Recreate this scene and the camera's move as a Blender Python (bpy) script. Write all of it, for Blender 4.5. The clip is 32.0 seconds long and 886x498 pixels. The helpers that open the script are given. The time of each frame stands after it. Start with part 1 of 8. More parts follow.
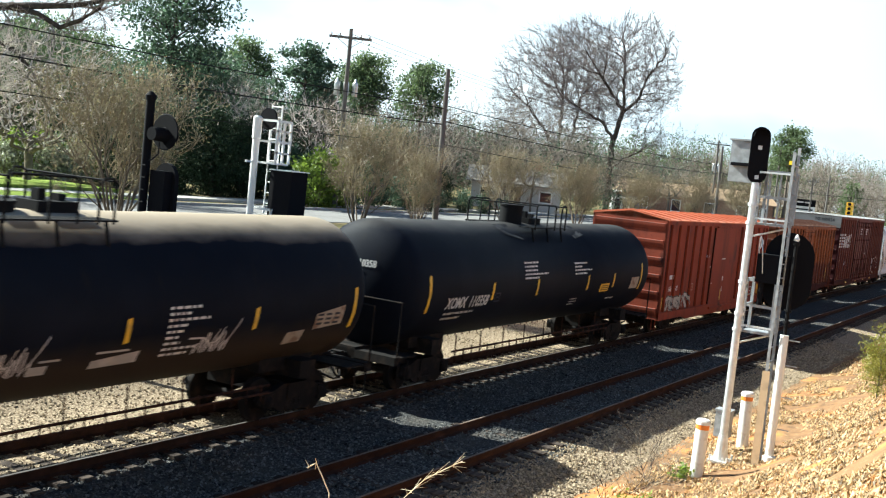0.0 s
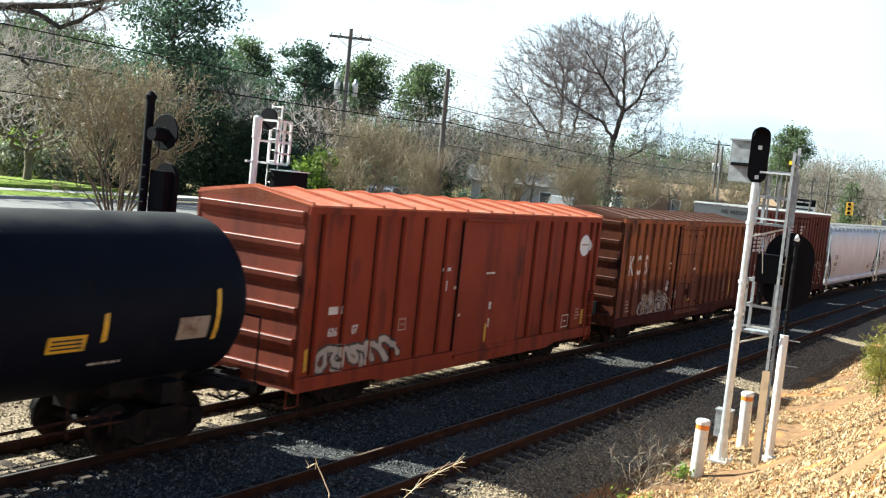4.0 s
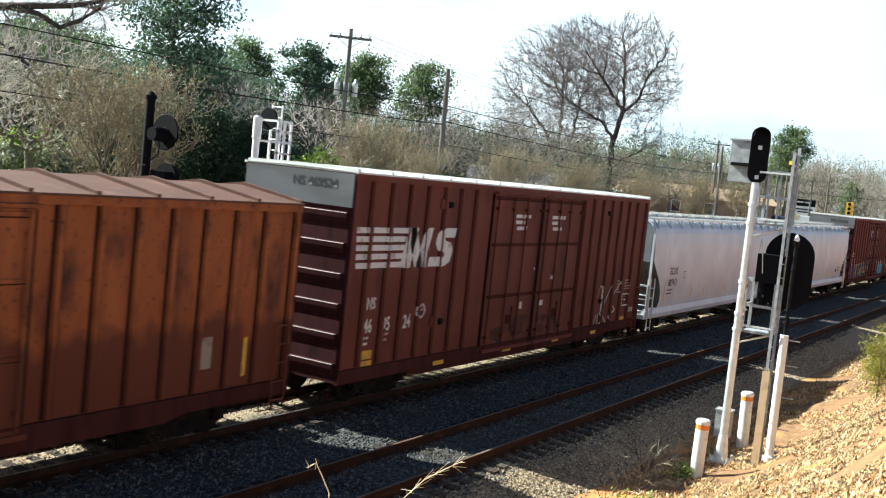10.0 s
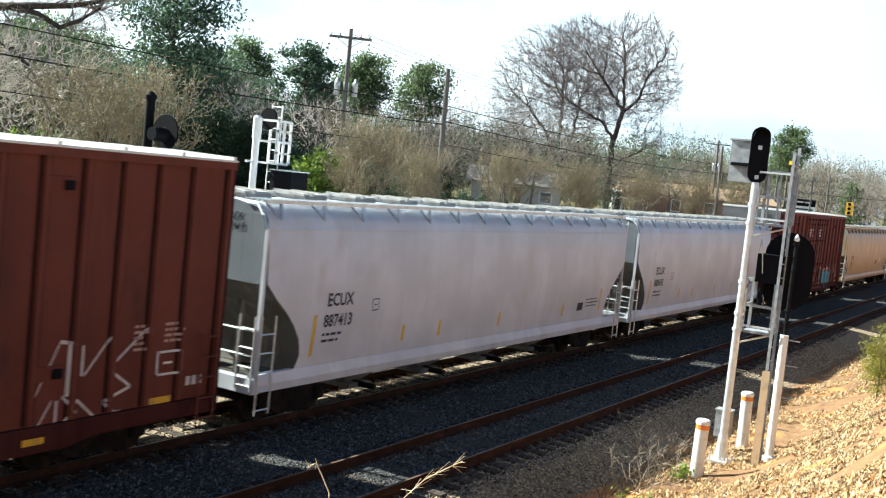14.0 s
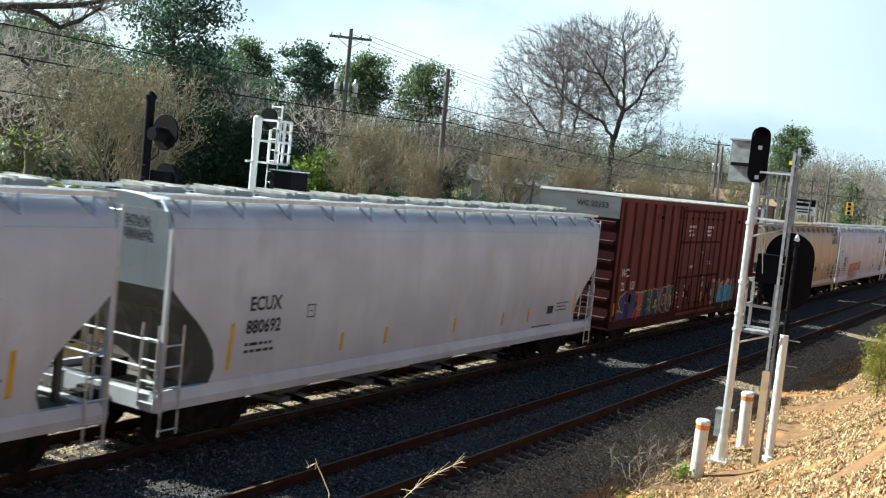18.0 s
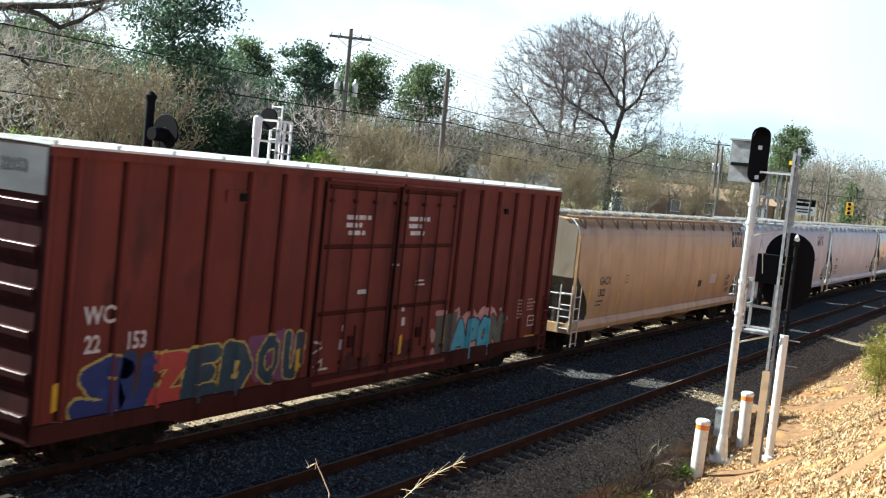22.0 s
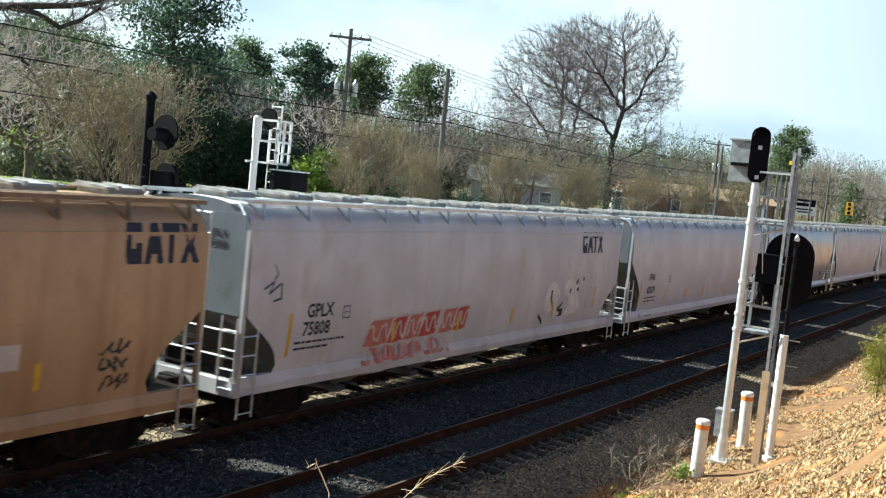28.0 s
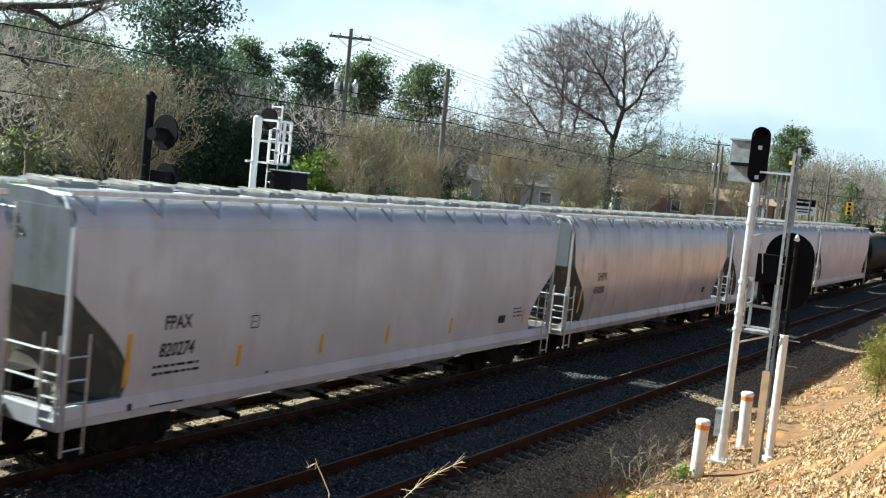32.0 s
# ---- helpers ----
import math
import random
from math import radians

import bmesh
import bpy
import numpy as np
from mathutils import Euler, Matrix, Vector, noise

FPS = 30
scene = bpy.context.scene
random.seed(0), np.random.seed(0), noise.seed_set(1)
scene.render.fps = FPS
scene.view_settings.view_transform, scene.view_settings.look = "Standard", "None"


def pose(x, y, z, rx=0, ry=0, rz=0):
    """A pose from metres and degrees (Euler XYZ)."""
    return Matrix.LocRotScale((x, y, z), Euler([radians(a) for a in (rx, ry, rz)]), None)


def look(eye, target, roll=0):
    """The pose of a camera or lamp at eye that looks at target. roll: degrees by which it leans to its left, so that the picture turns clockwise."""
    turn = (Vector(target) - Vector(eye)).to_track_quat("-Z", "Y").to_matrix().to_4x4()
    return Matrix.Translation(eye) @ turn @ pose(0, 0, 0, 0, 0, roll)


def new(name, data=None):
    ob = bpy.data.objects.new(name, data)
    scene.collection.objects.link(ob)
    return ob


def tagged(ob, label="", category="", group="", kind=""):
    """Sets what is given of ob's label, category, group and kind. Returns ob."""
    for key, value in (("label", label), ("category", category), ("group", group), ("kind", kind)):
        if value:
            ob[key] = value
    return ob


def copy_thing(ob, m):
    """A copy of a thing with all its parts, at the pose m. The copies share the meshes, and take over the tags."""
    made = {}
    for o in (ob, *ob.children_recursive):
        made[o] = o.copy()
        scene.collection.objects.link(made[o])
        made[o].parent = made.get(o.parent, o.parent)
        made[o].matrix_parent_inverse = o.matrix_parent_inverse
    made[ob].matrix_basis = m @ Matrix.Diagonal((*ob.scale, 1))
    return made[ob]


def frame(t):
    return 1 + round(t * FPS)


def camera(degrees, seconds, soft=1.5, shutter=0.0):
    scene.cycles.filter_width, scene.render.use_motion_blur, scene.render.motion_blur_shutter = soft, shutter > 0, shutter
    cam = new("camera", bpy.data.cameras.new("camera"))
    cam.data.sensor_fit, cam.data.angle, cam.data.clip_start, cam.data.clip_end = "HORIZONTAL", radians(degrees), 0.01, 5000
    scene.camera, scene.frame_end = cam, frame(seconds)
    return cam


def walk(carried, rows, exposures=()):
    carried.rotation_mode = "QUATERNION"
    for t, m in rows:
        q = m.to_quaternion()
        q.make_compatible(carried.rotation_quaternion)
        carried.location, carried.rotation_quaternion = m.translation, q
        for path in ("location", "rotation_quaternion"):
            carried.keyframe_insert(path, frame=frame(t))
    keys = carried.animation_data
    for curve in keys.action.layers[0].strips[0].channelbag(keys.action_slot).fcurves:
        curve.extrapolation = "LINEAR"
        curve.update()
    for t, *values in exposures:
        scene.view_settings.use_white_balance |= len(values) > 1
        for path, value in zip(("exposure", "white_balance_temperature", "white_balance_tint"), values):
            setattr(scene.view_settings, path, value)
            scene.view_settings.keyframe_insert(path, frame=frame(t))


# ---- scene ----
cam = camera(46.331, 32.0, soft=1.2, shutter=0.4)
EYE = Vector((0.0, 0.0, 5.596))
CAM_POSE = Matrix.Translation(EYE) @ pose(0, 0, 0, 90, 0, -58.93) @ pose(0, 0, 0, -4.254, 0, 0) @ pose(0, 0, 0, 0, 0, 5.975)
walk(cam, [(0.0, CAM_POSE), (32.0, CAM_POSE)], exposures=[(0.0, 1.74, 5820, -2), (14.0, 1.74, 5820, -2), (16.5, 1.36, 5700, -4), (20.5, 1.36, 5700, -4), (22.0, 1.65, 5760, -1), (25.0, 1.65, 5760, -1), (27.5, 1.36, 5740, -4), (32.0, 1.36, 5700, -4)])

# ---- world and sun ----
SUN_EL, SUN_AZ = radians(36.0), math.atan2(-0.17, 1.0)   # azimuth from +y towards +x
world = bpy.data.worlds.new("sky")
scene.world = world
world.use_nodes = True
wn = world.node_tree.nodes
sky = wn.new("ShaderNodeTexSky")
sky.sky_type, sky.sun_disc = "NISHITA", False
sky.sun_elevation, sky.sun_rotation = SUN_EL, SUN_AZ
sky.air_density, sky.dust_density, sky.ozone_density = 0.6, 0.6, 1.0
# thin bright cloud over most of the sky
wl = world.node_tree.links
wco = wn.new("ShaderNodeTexCoord")
wmap = wn.new("ShaderNodeMapping")
wmap.inputs["Scale"].default_value = (1.0, 1.0, 2.0)
cloud = wn.new("ShaderNodeTexNoise")
cloud.inputs["Scale"].default_value, cloud.inputs["Detail"].default_value = 2.2, 5
wr = wn.new("ShaderNodeMapRange")
wr.inputs["From Min"].default_value, wr.inputs["From Max"].default_value = 0.25, 0.5
mixed = wn.new("ShaderNodeMix")
mixed.data_type = "RGBA"
mixed.inputs[7].default_value = (8.4, 8.8, 9.0, 1)
wl.new(wco.outputs["Generated"], wmap.inputs["Vector"])
wl.new(wmap.outputs[0], cloud.inputs["Vector"])
wl.new(cloud.outputs[0], wr.inputs["Value"])
# the haze is bright low on the sun's side and thins to clear sky overhead and opposite
wdot = wn.new("ShaderNodeVectorMath")
wdot.operation = "DOT_PRODUCT"
wdot.inputs[1].default_value = (math.sin(SUN_AZ), math.cos(SUN_AZ), 0.0)
wside = wn.new("ShaderNodeMapRange")
wside.inputs["From Min"].default_value, wside.inputs["From Max"].default_value = -0.4, 0.15
wmul = wn.new("ShaderNodeMath")
wmul.operation = "MULTIPLY"
wl.new(wco.outputs["Generated"], wdot.inputs[0])
wl.new(wdot.outputs["Value"], wside.inputs["Value"])
wl.new(wr.outputs[0], wmul.inputs[0])
wl.new(wside.outputs[0], wmul.inputs[1])
whigh = wn.new("ShaderNodeMapRange")
whigh.inputs["From Min"].default_value, whigh.inputs["From Max"].default_value = 0.3, 0.62
whigh.inputs["To Min"].default_value, whigh.inputs["To Max"].default_value = 1.0, 0.0
wsep = wn.new("ShaderNodeSeparateXYZ")
wl.new(wco.outputs["Generated"], wsep.inputs[0])
wl.new(wsep.outputs["Z"], whigh.inputs["Value"])
wlow = wn.new("ShaderNodeMath")
wlow.operation = "MULTIPLY"
wl.new(wmul.outputs[0], wlow.inputs[0])
wl.new(whigh.outputs[0], wlow.inputs[1])
wl.new(wlow.outputs[0], mixed.inputs[0])
wl.new(sky.outputs["Color"], mixed.inputs[6])
wl.new(mixed.outputs[2], wn["Background"].inputs["Color"])
wn["Background"].inputs["Strength"].default_value = 0.05
sun = new("sun", bpy.data.lights.new("sun", "SUN"))
sun.data.energy, sun.data.angle, sun.data.color = 5.0, radians(0.6), (1.0, 0.93, 0.82)
TO_SUN = Vector((math.sin(SUN_AZ) * math.cos(SUN_EL), math.cos(SUN_AZ) * math.cos(SUN_EL), math.sin(SUN_EL)))
sun.matrix_world = look(TO_SUN * 200, (0, 0, 0))

# ---- plan ----
YT, YN = 14.86, 10.41          # centre lines of the train's track and of the near track


# ---- materials ----
def ramp_mix(nt, fac, a, b):
    m = nt.nodes.new("ShaderNodeMix")
    m.data_type = "RGBA"
    nt.links.new(fac, m.inputs[0])
    for sock, v in ((m.inputs[6], a), (m.inputs[7], b)):
        if isinstance(v, tuple):
            sock.default_value = (*v, 1)
        else:
            nt.links.new(v, sock)
    return m.outputs[2]


def noise_fac(nt, coord, scale, lo=0.4, hi=0.6, stretch=(1, 1, 1), detail=4.0):
    mp = nt.nodes.new("ShaderNodeMapping")
    mp.inputs["Scale"].default_value = stretch
    nt.links.new(coord, mp.inputs["Vector"])
    n = nt.nodes.new("ShaderNodeTexNoise")
    n.inputs["Scale"].default_value, n.inputs["Detail"].default_value = scale, detail
    nt.links.new(mp.outputs[0], n.inputs["Vector"])
    r = nt.nodes.new("ShaderNodeMapRange")
    r.inputs["From Min"].default_value, r.inputs["From Max"].default_value = lo, hi
    nt.links.new(n.outputs[0], r.inputs["Value"])
    return r.outputs[0]


def material(name, base, rough=0.7, metal=0.0, layers=(), bump=0.0, bump_scale=20.0, jitter=0.0, island=0.0, coat=0.0, emit=0.0, thin=0.0):
    """layers: (colour, noise scale, from, to, stretch) laid over the base in turn."""
    m = bpy.data.materials.new(name)
    m.use_nodes = True
    nt = m.node_tree
    b = nt.nodes["Principled BSDF"]
    co = nt.nodes.new("ShaderNodeTexCoord").outputs["Object"]
    col = base
    for c, scale, lo, hi, stretch in layers:
        col = ramp_mix(nt, noise_fac(nt, co, scale, lo, hi, stretch), col, c)
    if jitter or island:
        hsv = nt.nodes.new("ShaderNodeHueSaturation")
        rnd = nt.nodes.new("ShaderNodeObjectInfo").outputs["Random"] if jitter else nt.nodes.new("ShaderNodeNewGeometry").outputs["Random Per Island"]
        r = nt.nodes.new("ShaderNodeMapRange")
        k = jitter or island
        r.inputs["To Min"].default_value, r.inputs["To Max"].default_value = 1 - k, 1 + k
        nt.links.new(rnd, r.inputs["Value"])
        nt.links.new(r.outputs[0], hsv.inputs["Value"])
        if isinstance(col, tuple):
            hsv.inputs["Color"].default_value = (*col, 1)
        else:
            nt.links.new(col, hsv.inputs["Color"])
        col = hsv.outputs[0]
    if isinstance(col, tuple):
        b.inputs["Base Color"].default_value = (*col, 1)
    else:
        nt.links.new(col, b.inputs["Base Color"])
    b.inputs["Roughness"].default_value, b.inputs["Metallic"].default_value = rough, metal
    b.inputs["Coat Weight"].default_value = coat
    b.inputs["Specular IOR Level"].default_value = 0.5 if rough < 0.6 else 0.25 if rough < 0.8 else 0.12
    if emit:
        b.inputs["Emission Color"].default_value = (*base, 1)
        b.inputs["Emission Strength"].default_value = emit
    if thin:
        tr = nt.nodes.new("ShaderNodeBsdfTranslucent")
        if isinstance(col, tuple):
            tr.inputs["Color"].default_value = (*col, 1)
        else:
            nt.links.new(col, tr.inputs["Color"])
        mx = nt.nodes.new("ShaderNodeMixShader")
        mx.inputs[0].default_value = thin
        nt.links.new(b.outputs[0], mx.inputs[1])
        nt.links.new(tr.outputs[0], mx.inputs[2])
        nt.links.new(mx.outputs[0], nt.nodes["Material Output"].inputs["Surface"])
    if bump:
        n = nt.nodes.new("ShaderNodeTexNoise")
        n.inputs["Scale"].default_value, n.inputs["Detail"].default_value = bump_scale, 6
        nt.links.new(co, n.inputs["Vector"])
        bp = nt.nodes.new("ShaderNodeBump")
        bp.inputs["Strength"].default_value, bp.inputs["Distance"].default_value = bump, 0.05
        nt.links.new(n.outputs[0], bp.inputs["Height"])
        nt.links.new(bp.outputs[0], b.inputs["Normal"])
    return m


ONE = (1, 1, 1)
STREAK = (1, 1, 0.12)


def car_paint(name, base, grime, rust, rough=0.55, wear=0.0, low=None):
    """Freight car paint with faded areas, vertical streaks of grime, soft rust and, where given, a ragged tide of old dirt."""
    fade = tuple(min(1, c * 1.22 + 0.003) for c in base)
    m = material(name, base, rough if base[0] > 0.4 else 0.72, 0.0, ((fade, 0.6, 0.42, 0.68, ONE), (grime, 2.4, 0.5 - wear, 0.8 - wear, STREAK), (rust, 1.7, 0.58 - wear, 0.8 - wear, (1, 1, 0.5)), (rust, 14.0, 0.66 - wear, 0.74 - wear, (1, 1, 0.6))), bump=0.06, bump_scale=9)
    if low:
        nt = m.node_tree
        co = nt.nodes["Texture Coordinate"].outputs["Object"]
        sep = nt.nodes.new("ShaderNodeSeparateXYZ")
        nt.links.new(co, sep.inputs[0])
        wob = nt.nodes.new("ShaderNodeMath")
        wob.operation = "MULTIPLY_ADD"
        wob.inputs[1].default_value = 1.1
        nt.links.new(noise_fac(nt, co, 1.1, 0.2, 0.8, (0.9, 1, 0.7)), wob.inputs[0])
        nt.links.new(sep.outputs["Z"], wob.inputs[2])
        r = nt.nodes.new("ShaderNodeMapRange")
        r.inputs["From Min"].default_value, r.inputs["From Max"].default_value = low[1] + 0.35, low[1]
        nt.links.new(wob.outputs[0], r.inputs["Value"])
        sock = nt.nodes["Principled BSDF"].inputs["Base Color"]
        nt.links.new(ramp_mix(nt, r.outputs[0], sock.links[0].from_socket, low[0]), sock)
    return m


M_ORANGE = car_paint("orange red car paint", (0.235, 0.034, 0.011), (0.125, 0.021, 0.009), (0.075, 0.018, 0.011), 0.6)
M_RUSTY = car_paint("weathered brown car paint", (0.30, 0.088, 0.024), (0.16, 0.042, 0.016), (0.055, 0.019, 0.013), 0.65, 0.05, ((0.13, 0.036, 0.018), 2.7))
M_OXIDE = car_paint("oxide red car paint", (0.13, 0.033, 0.02), (0.09, 0.025, 0.017), (0.07, 0.024, 0.017), 0.55)
M_OXIDE2 = car_paint("brown red car paint", (0.15, 0.03, 0.02), (0.1, 0.024, 0.017), (0.07, 0.022, 0.016), 0.5)
# near black joints; also paints shade into creases beside posts and under ribs
M_SEAM = material("dark joints and crease shade", (0.018, 0.009, 0.008), 0.9)
# dusty, and darkened further to paint in the shade of the sloped ends
M_SLOPE = material("dusty slope sheet with painted shade", (0.12, 0.11, 0.095), 0.7, 0.0, (((0.09, 0.075, 0.06), 1.8, 0.45, 0.7, ONE), ((0.26, 0.23, 0.19), 3.0, 0.55, 0.8, STREAK)))
M_WALKTAN = material("rusty tan grating", (0.27, 0.19, 0.125), 0.7, 0.2, (((0.18, 0.11, 0.07), 4, 0.45, 0.7, ONE),))
M_SILLRED = car_paint("grimy dark red sill paint", (0.06, 0.019, 0.015), (0.035, 0.013, 0.011), (0.025, 0.011, 0.01), 0.75)
M_WORN = material("rubbed grey paint", (0.06, 0.06, 0.065), 0.8, 0.0, (((0.015, 0.016, 0.02), 2.5, 0.4, 0.6, ONE),))
# hopper ends; the blue grey of sky-lit shade is put into their colour
M_ENDGREY = car_paint("end paint with blue grey sky shade", (0.16, 0.175, 0.195), (0.12, 0.125, 0.13), (0.1, 0.095, 0.09), 0.6)
M_TANEND = car_paint("tan grey end paint", (0.27, 0.225, 0.17), (0.2, 0.16, 0.12), (0.16, 0.12, 0.09), 0.5)
M_BAND = material("dull galvanized band", (0.15, 0.15, 0.158), 0.8, 0.0, (((0.1, 0.098, 0.095), 1.6, 0.45, 0.7, (0.3, 0.3, 1)),))
M_RUSTIRON = material("rusty brown iron", (0.055, 0.026, 0.017), 0.9, 0.0, (((0.02, 0.012, 0.01), 4, 0.45, 0.65, ONE),))
M_TANKIRON = material("black painted iron", (0.008, 0.008, 0.009), 0.85)
# end paints hold grime plus the shade between cars, darker than the sides
M_ENDDARK = car_paint("dirty dark red end paint with shade in it", (0.042, 0.012, 0.013), (0.025, 0.009, 0.010), (0.016, 0.008, 0.008), 0.7)
M_ENDRUST = car_paint("dirty brown end paint with shade in it", (0.085, 0.028, 0.014), (0.05, 0.017, 0.012), (0.018, 0.009, 0.009), 0.7, 0.04)
M_RODRED = car_paint("grimy oxide red door gear", (0.075, 0.021, 0.015), (0.05, 0.017, 0.013), (0.035, 0.014, 0.011), 0.7)
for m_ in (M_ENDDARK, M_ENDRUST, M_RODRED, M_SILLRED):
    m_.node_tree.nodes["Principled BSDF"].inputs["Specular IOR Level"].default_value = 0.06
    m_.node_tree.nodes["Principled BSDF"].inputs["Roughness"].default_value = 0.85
# lighter tone paints the sun's highlight along each end rib's upper edge
M_LIP = material("painted highlight on rib edge", (0.06, 0.042, 0.04), 0.5, 0.2, (((0.06, 0.03, 0.025), 2.0, 0.5, 0.6, (1, 1, 1)),))
# the orange paint again, with the end's shade put into its colour
M_ENDORANGE = car_paint("dirty orange end paint with shade in it", (0.19, 0.036, 0.016), (0.10, 0.022, 0.013), (0.05, 0.016, 0.012), 0.6)
M_WHITE = car_paint("off white car paint", (0.53, 0.545, 0.59), (0.52, 0.52, 0.545), (0.51, 0.50, 0.515), 0.42)
M_WHITE2 = car_paint("chalky white car paint", (0.55, 0.53, 0.55), (0.515, 0.485, 0.485), (0.5, 0.46, 0.445), 0.5)
M_TAN = car_paint("tan car paint", (0.44, 0.285, 0.155), (0.34, 0.19, 0.09), (0.38, 0.23, 0.12), 0.42)
M_GREY = car_paint("light grey car paint", (0.50, 0.48, 0.47), (0.40, 0.36, 0.33), (0.36, 0.30, 0.26), 0.22)
M_BLACK = material("black tank paint", (0.006, 0.008, 0.014), 0.5, 0.0, (((0.009, 0.011, 0.018), 0.8, 0.45, 0.7, ONE), ((0.018, 0.016, 0.014), 2.5, 0.62, 0.9, STREAK)), bump=0.03, bump_scale=6)


def tank_paint(name, dust, lo, hi, mud=1.0):
    """Black tank paint with dust lying on the top of the shell."""
    m = M_BLACK.copy()
    m.name = name
    nt = m.node_tree
    b = nt.nodes["Principled BSDF"]
    b.inputs["Specular IOR Level"].default_value = 0.05
    b.inputs["Roughness"].default_value = 0.6
    co = nt.nodes["Texture Coordinate"].outputs["Object"]
    sep = nt.nodes.new("ShaderNodeSeparateXYZ")
    nt.links.new(co, sep.inputs[0])
    wob = nt.nodes.new("ShaderNodeMath")
    wob.operation = "MULTIPLY_ADD"
    wob.inputs[1].default_value = 0.22
    nt.links.new(noise_fac(nt, co, 1.6, 0.2, 0.8, (0.6, 1, 1)), wob.inputs[0])
    nt.links.new(sep.outputs["Z"], wob.inputs[2])
    r = nt.nodes.new("ShaderNodeMapRange")
    r.inputs["From Min"].default_value, r.inputs["From Max"].default_value = lo, hi
    nt.links.new(wob.outputs[0], r.inputs["Value"])
    was = b.inputs["Base Color"].links[0].from_socket
    low = nt.nodes.new("ShaderNodeMapRange")
    low.inputs["From Min"].default_value, low.inputs["From Max"].default_value = mud + 0.5, mud
    nt.links.new(wob.outputs[0], low.inputs["Value"])
    was = ramp_mix(nt, low.outputs[0], was, (0.04, 0.03, 0.022))
    nt.links.new(ramp_mix(nt, r.outputs[0], was, dust), b.inputs["Base Color"])
    return m


M_TANK1 = tank_paint("black tank paint under pale dust", (0.34, 0.28, 0.21), 3.9, 4.25, 1.9)
M_TANK2 = tank_paint("black tank paint with thin dust", (0.055, 0.052, 0.05), 4.1, 4.4, -1.0)
M_GALV = material("galvanized steel", (0.62, 0.64, 0.66), 0.42, 0.85, (((0.5, 0.52, 0.54), 6, 0.4, 0.6, ONE),))
M_ROOFG = material("galvanized roof", (0.62, 0.62, 0.6), 0.5, 0.4, (((0.45, 0.40, 0.36), 1.3, 0.5, 0.75, ONE),))
M_HATCH = material("weathered hatch cover", (0.42, 0.41, 0.39), 0.7, 0.0, (((0.28, 0.26, 0.23), 5, 0.45, 0.7, ONE),))
# roof shares the car's orange; its sunlit paleness is put into the colour
M_ROOFO = car_paint("orange roof lightened as sunlit", (0.44, 0.13, 0.065), (0.31, 0.075, 0.035), (0.46, 0.22, 0.15), 0.75, 0.03)
M_ROOFR = car_paint("rusty roof", (0.10, 0.045, 0.03), (0.075, 0.035, 0.025), (0.2, 0.11, 0.075), 0.75, 0.0)
M_DARK = material("grimy black iron", (0.011, 0.010, 0.010), 0.85, 0.0, (((0.035, 0.024, 0.018), 4, 0.5, 0.75, ONE),), bump=0.1)
M_RAIL = material("rusty rail steel", (0.05, 0.022, 0.013), 0.9, 0.0, (((0.03, 0.015, 0.011), 3, 0.45, 0.7, ONE), ((0.085, 0.04, 0.024), 7, 0.55, 0.75, (0.3, 1, 1))), bump=0.1)
M_RAILDARK = material("dark rusty rail steel", (0.03, 0.017, 0.012), 0.9, 0.0, (((0.06, 0.03, 0.02), 3, 0.45, 0.7, ONE),), bump=0.1)
M_RAILTOP = material("worn rail head", (0.30, 0.27, 0.25), 0.42, 0.8, (((0.16, 0.11, 0.09), 4, 0.45, 0.65, (0.1, 1, 1)),))
M_RAILDULL = material("dull brown rail head", (0.13, 0.08, 0.055), 0.6, 0.3, (((0.2, 0.16, 0.13), 4, 0.5, 0.7, (0.1, 1, 1)),))
M_TIE = material("creosoted timber", (0.028, 0.021, 0.018), 0.95, 0.0, (((0.10, 0.08, 0.065), 8, 0.45, 0.75, (0.15, 1, 1)),), bump=0.3, bump_scale=14, jitter=0.3)
M_BALLAST = material("grey ballast", (0.064, 0.065, 0.066), 0.95, 0.0, (((0.022, 0.022, 0.023), 16, 0.42, 0.58, ONE), ((0.27, 0.255, 0.225), 20, 0.59, 0.7, ONE), ((0.065, 0.058, 0.05), 0.7, 0.5, 0.7, ONE)), bump=0.6, bump_scale=24)
M_STONE = material("ballast stone", (0.112, 0.111, 0.106), 0.95, 0.0, (((0.024, 0.024, 0.024), 9, 0.48, 0.65, ONE),), island=0.6)
M_GRIT = material("tan gravel stone", (0.34, 0.27, 0.18), 0.95, 0.0, (((0.10, 0.08, 0.06), 9, 0.5, 0.65, ONE),), island=0.5)
M_PAINTW = material("white paint", (0.8, 0.8, 0.78), 0.6)
M_LETTERW = material("faded white lettering", (0.68, 0.64, 0.60), 0.7, 0.0, (((0.4, 0.3, 0.26), 5, 0.56, 0.72, ONE),))
M_FAINTW = material("thin white lettering", (0.45, 0.30, 0.24), 0.7)
M_LETTERT = material("clean white lettering", (0.55, 0.54, 0.53), 0.7)
M_LETTERK = material("black lettering", (0.03, 0.03, 0.035), 0.6)
M_LETTERB = material("dark blue lettering", (0.03, 0.033, 0.055), 0.6, 0.0, (((0.06, 0.062, 0.085), 3, 0.55, 0.8, ONE),))
M_YELLOW = material("yellow reflective tape", (0.72, 0.42, 0.02), 0.5, 0.0, (((0.5, 0.3, 0.05), 5, 0.5, 0.7, ONE),))
M_SIGNALBLACK = material("black signal paint", (0.005, 0.005, 0.007), 0.85)
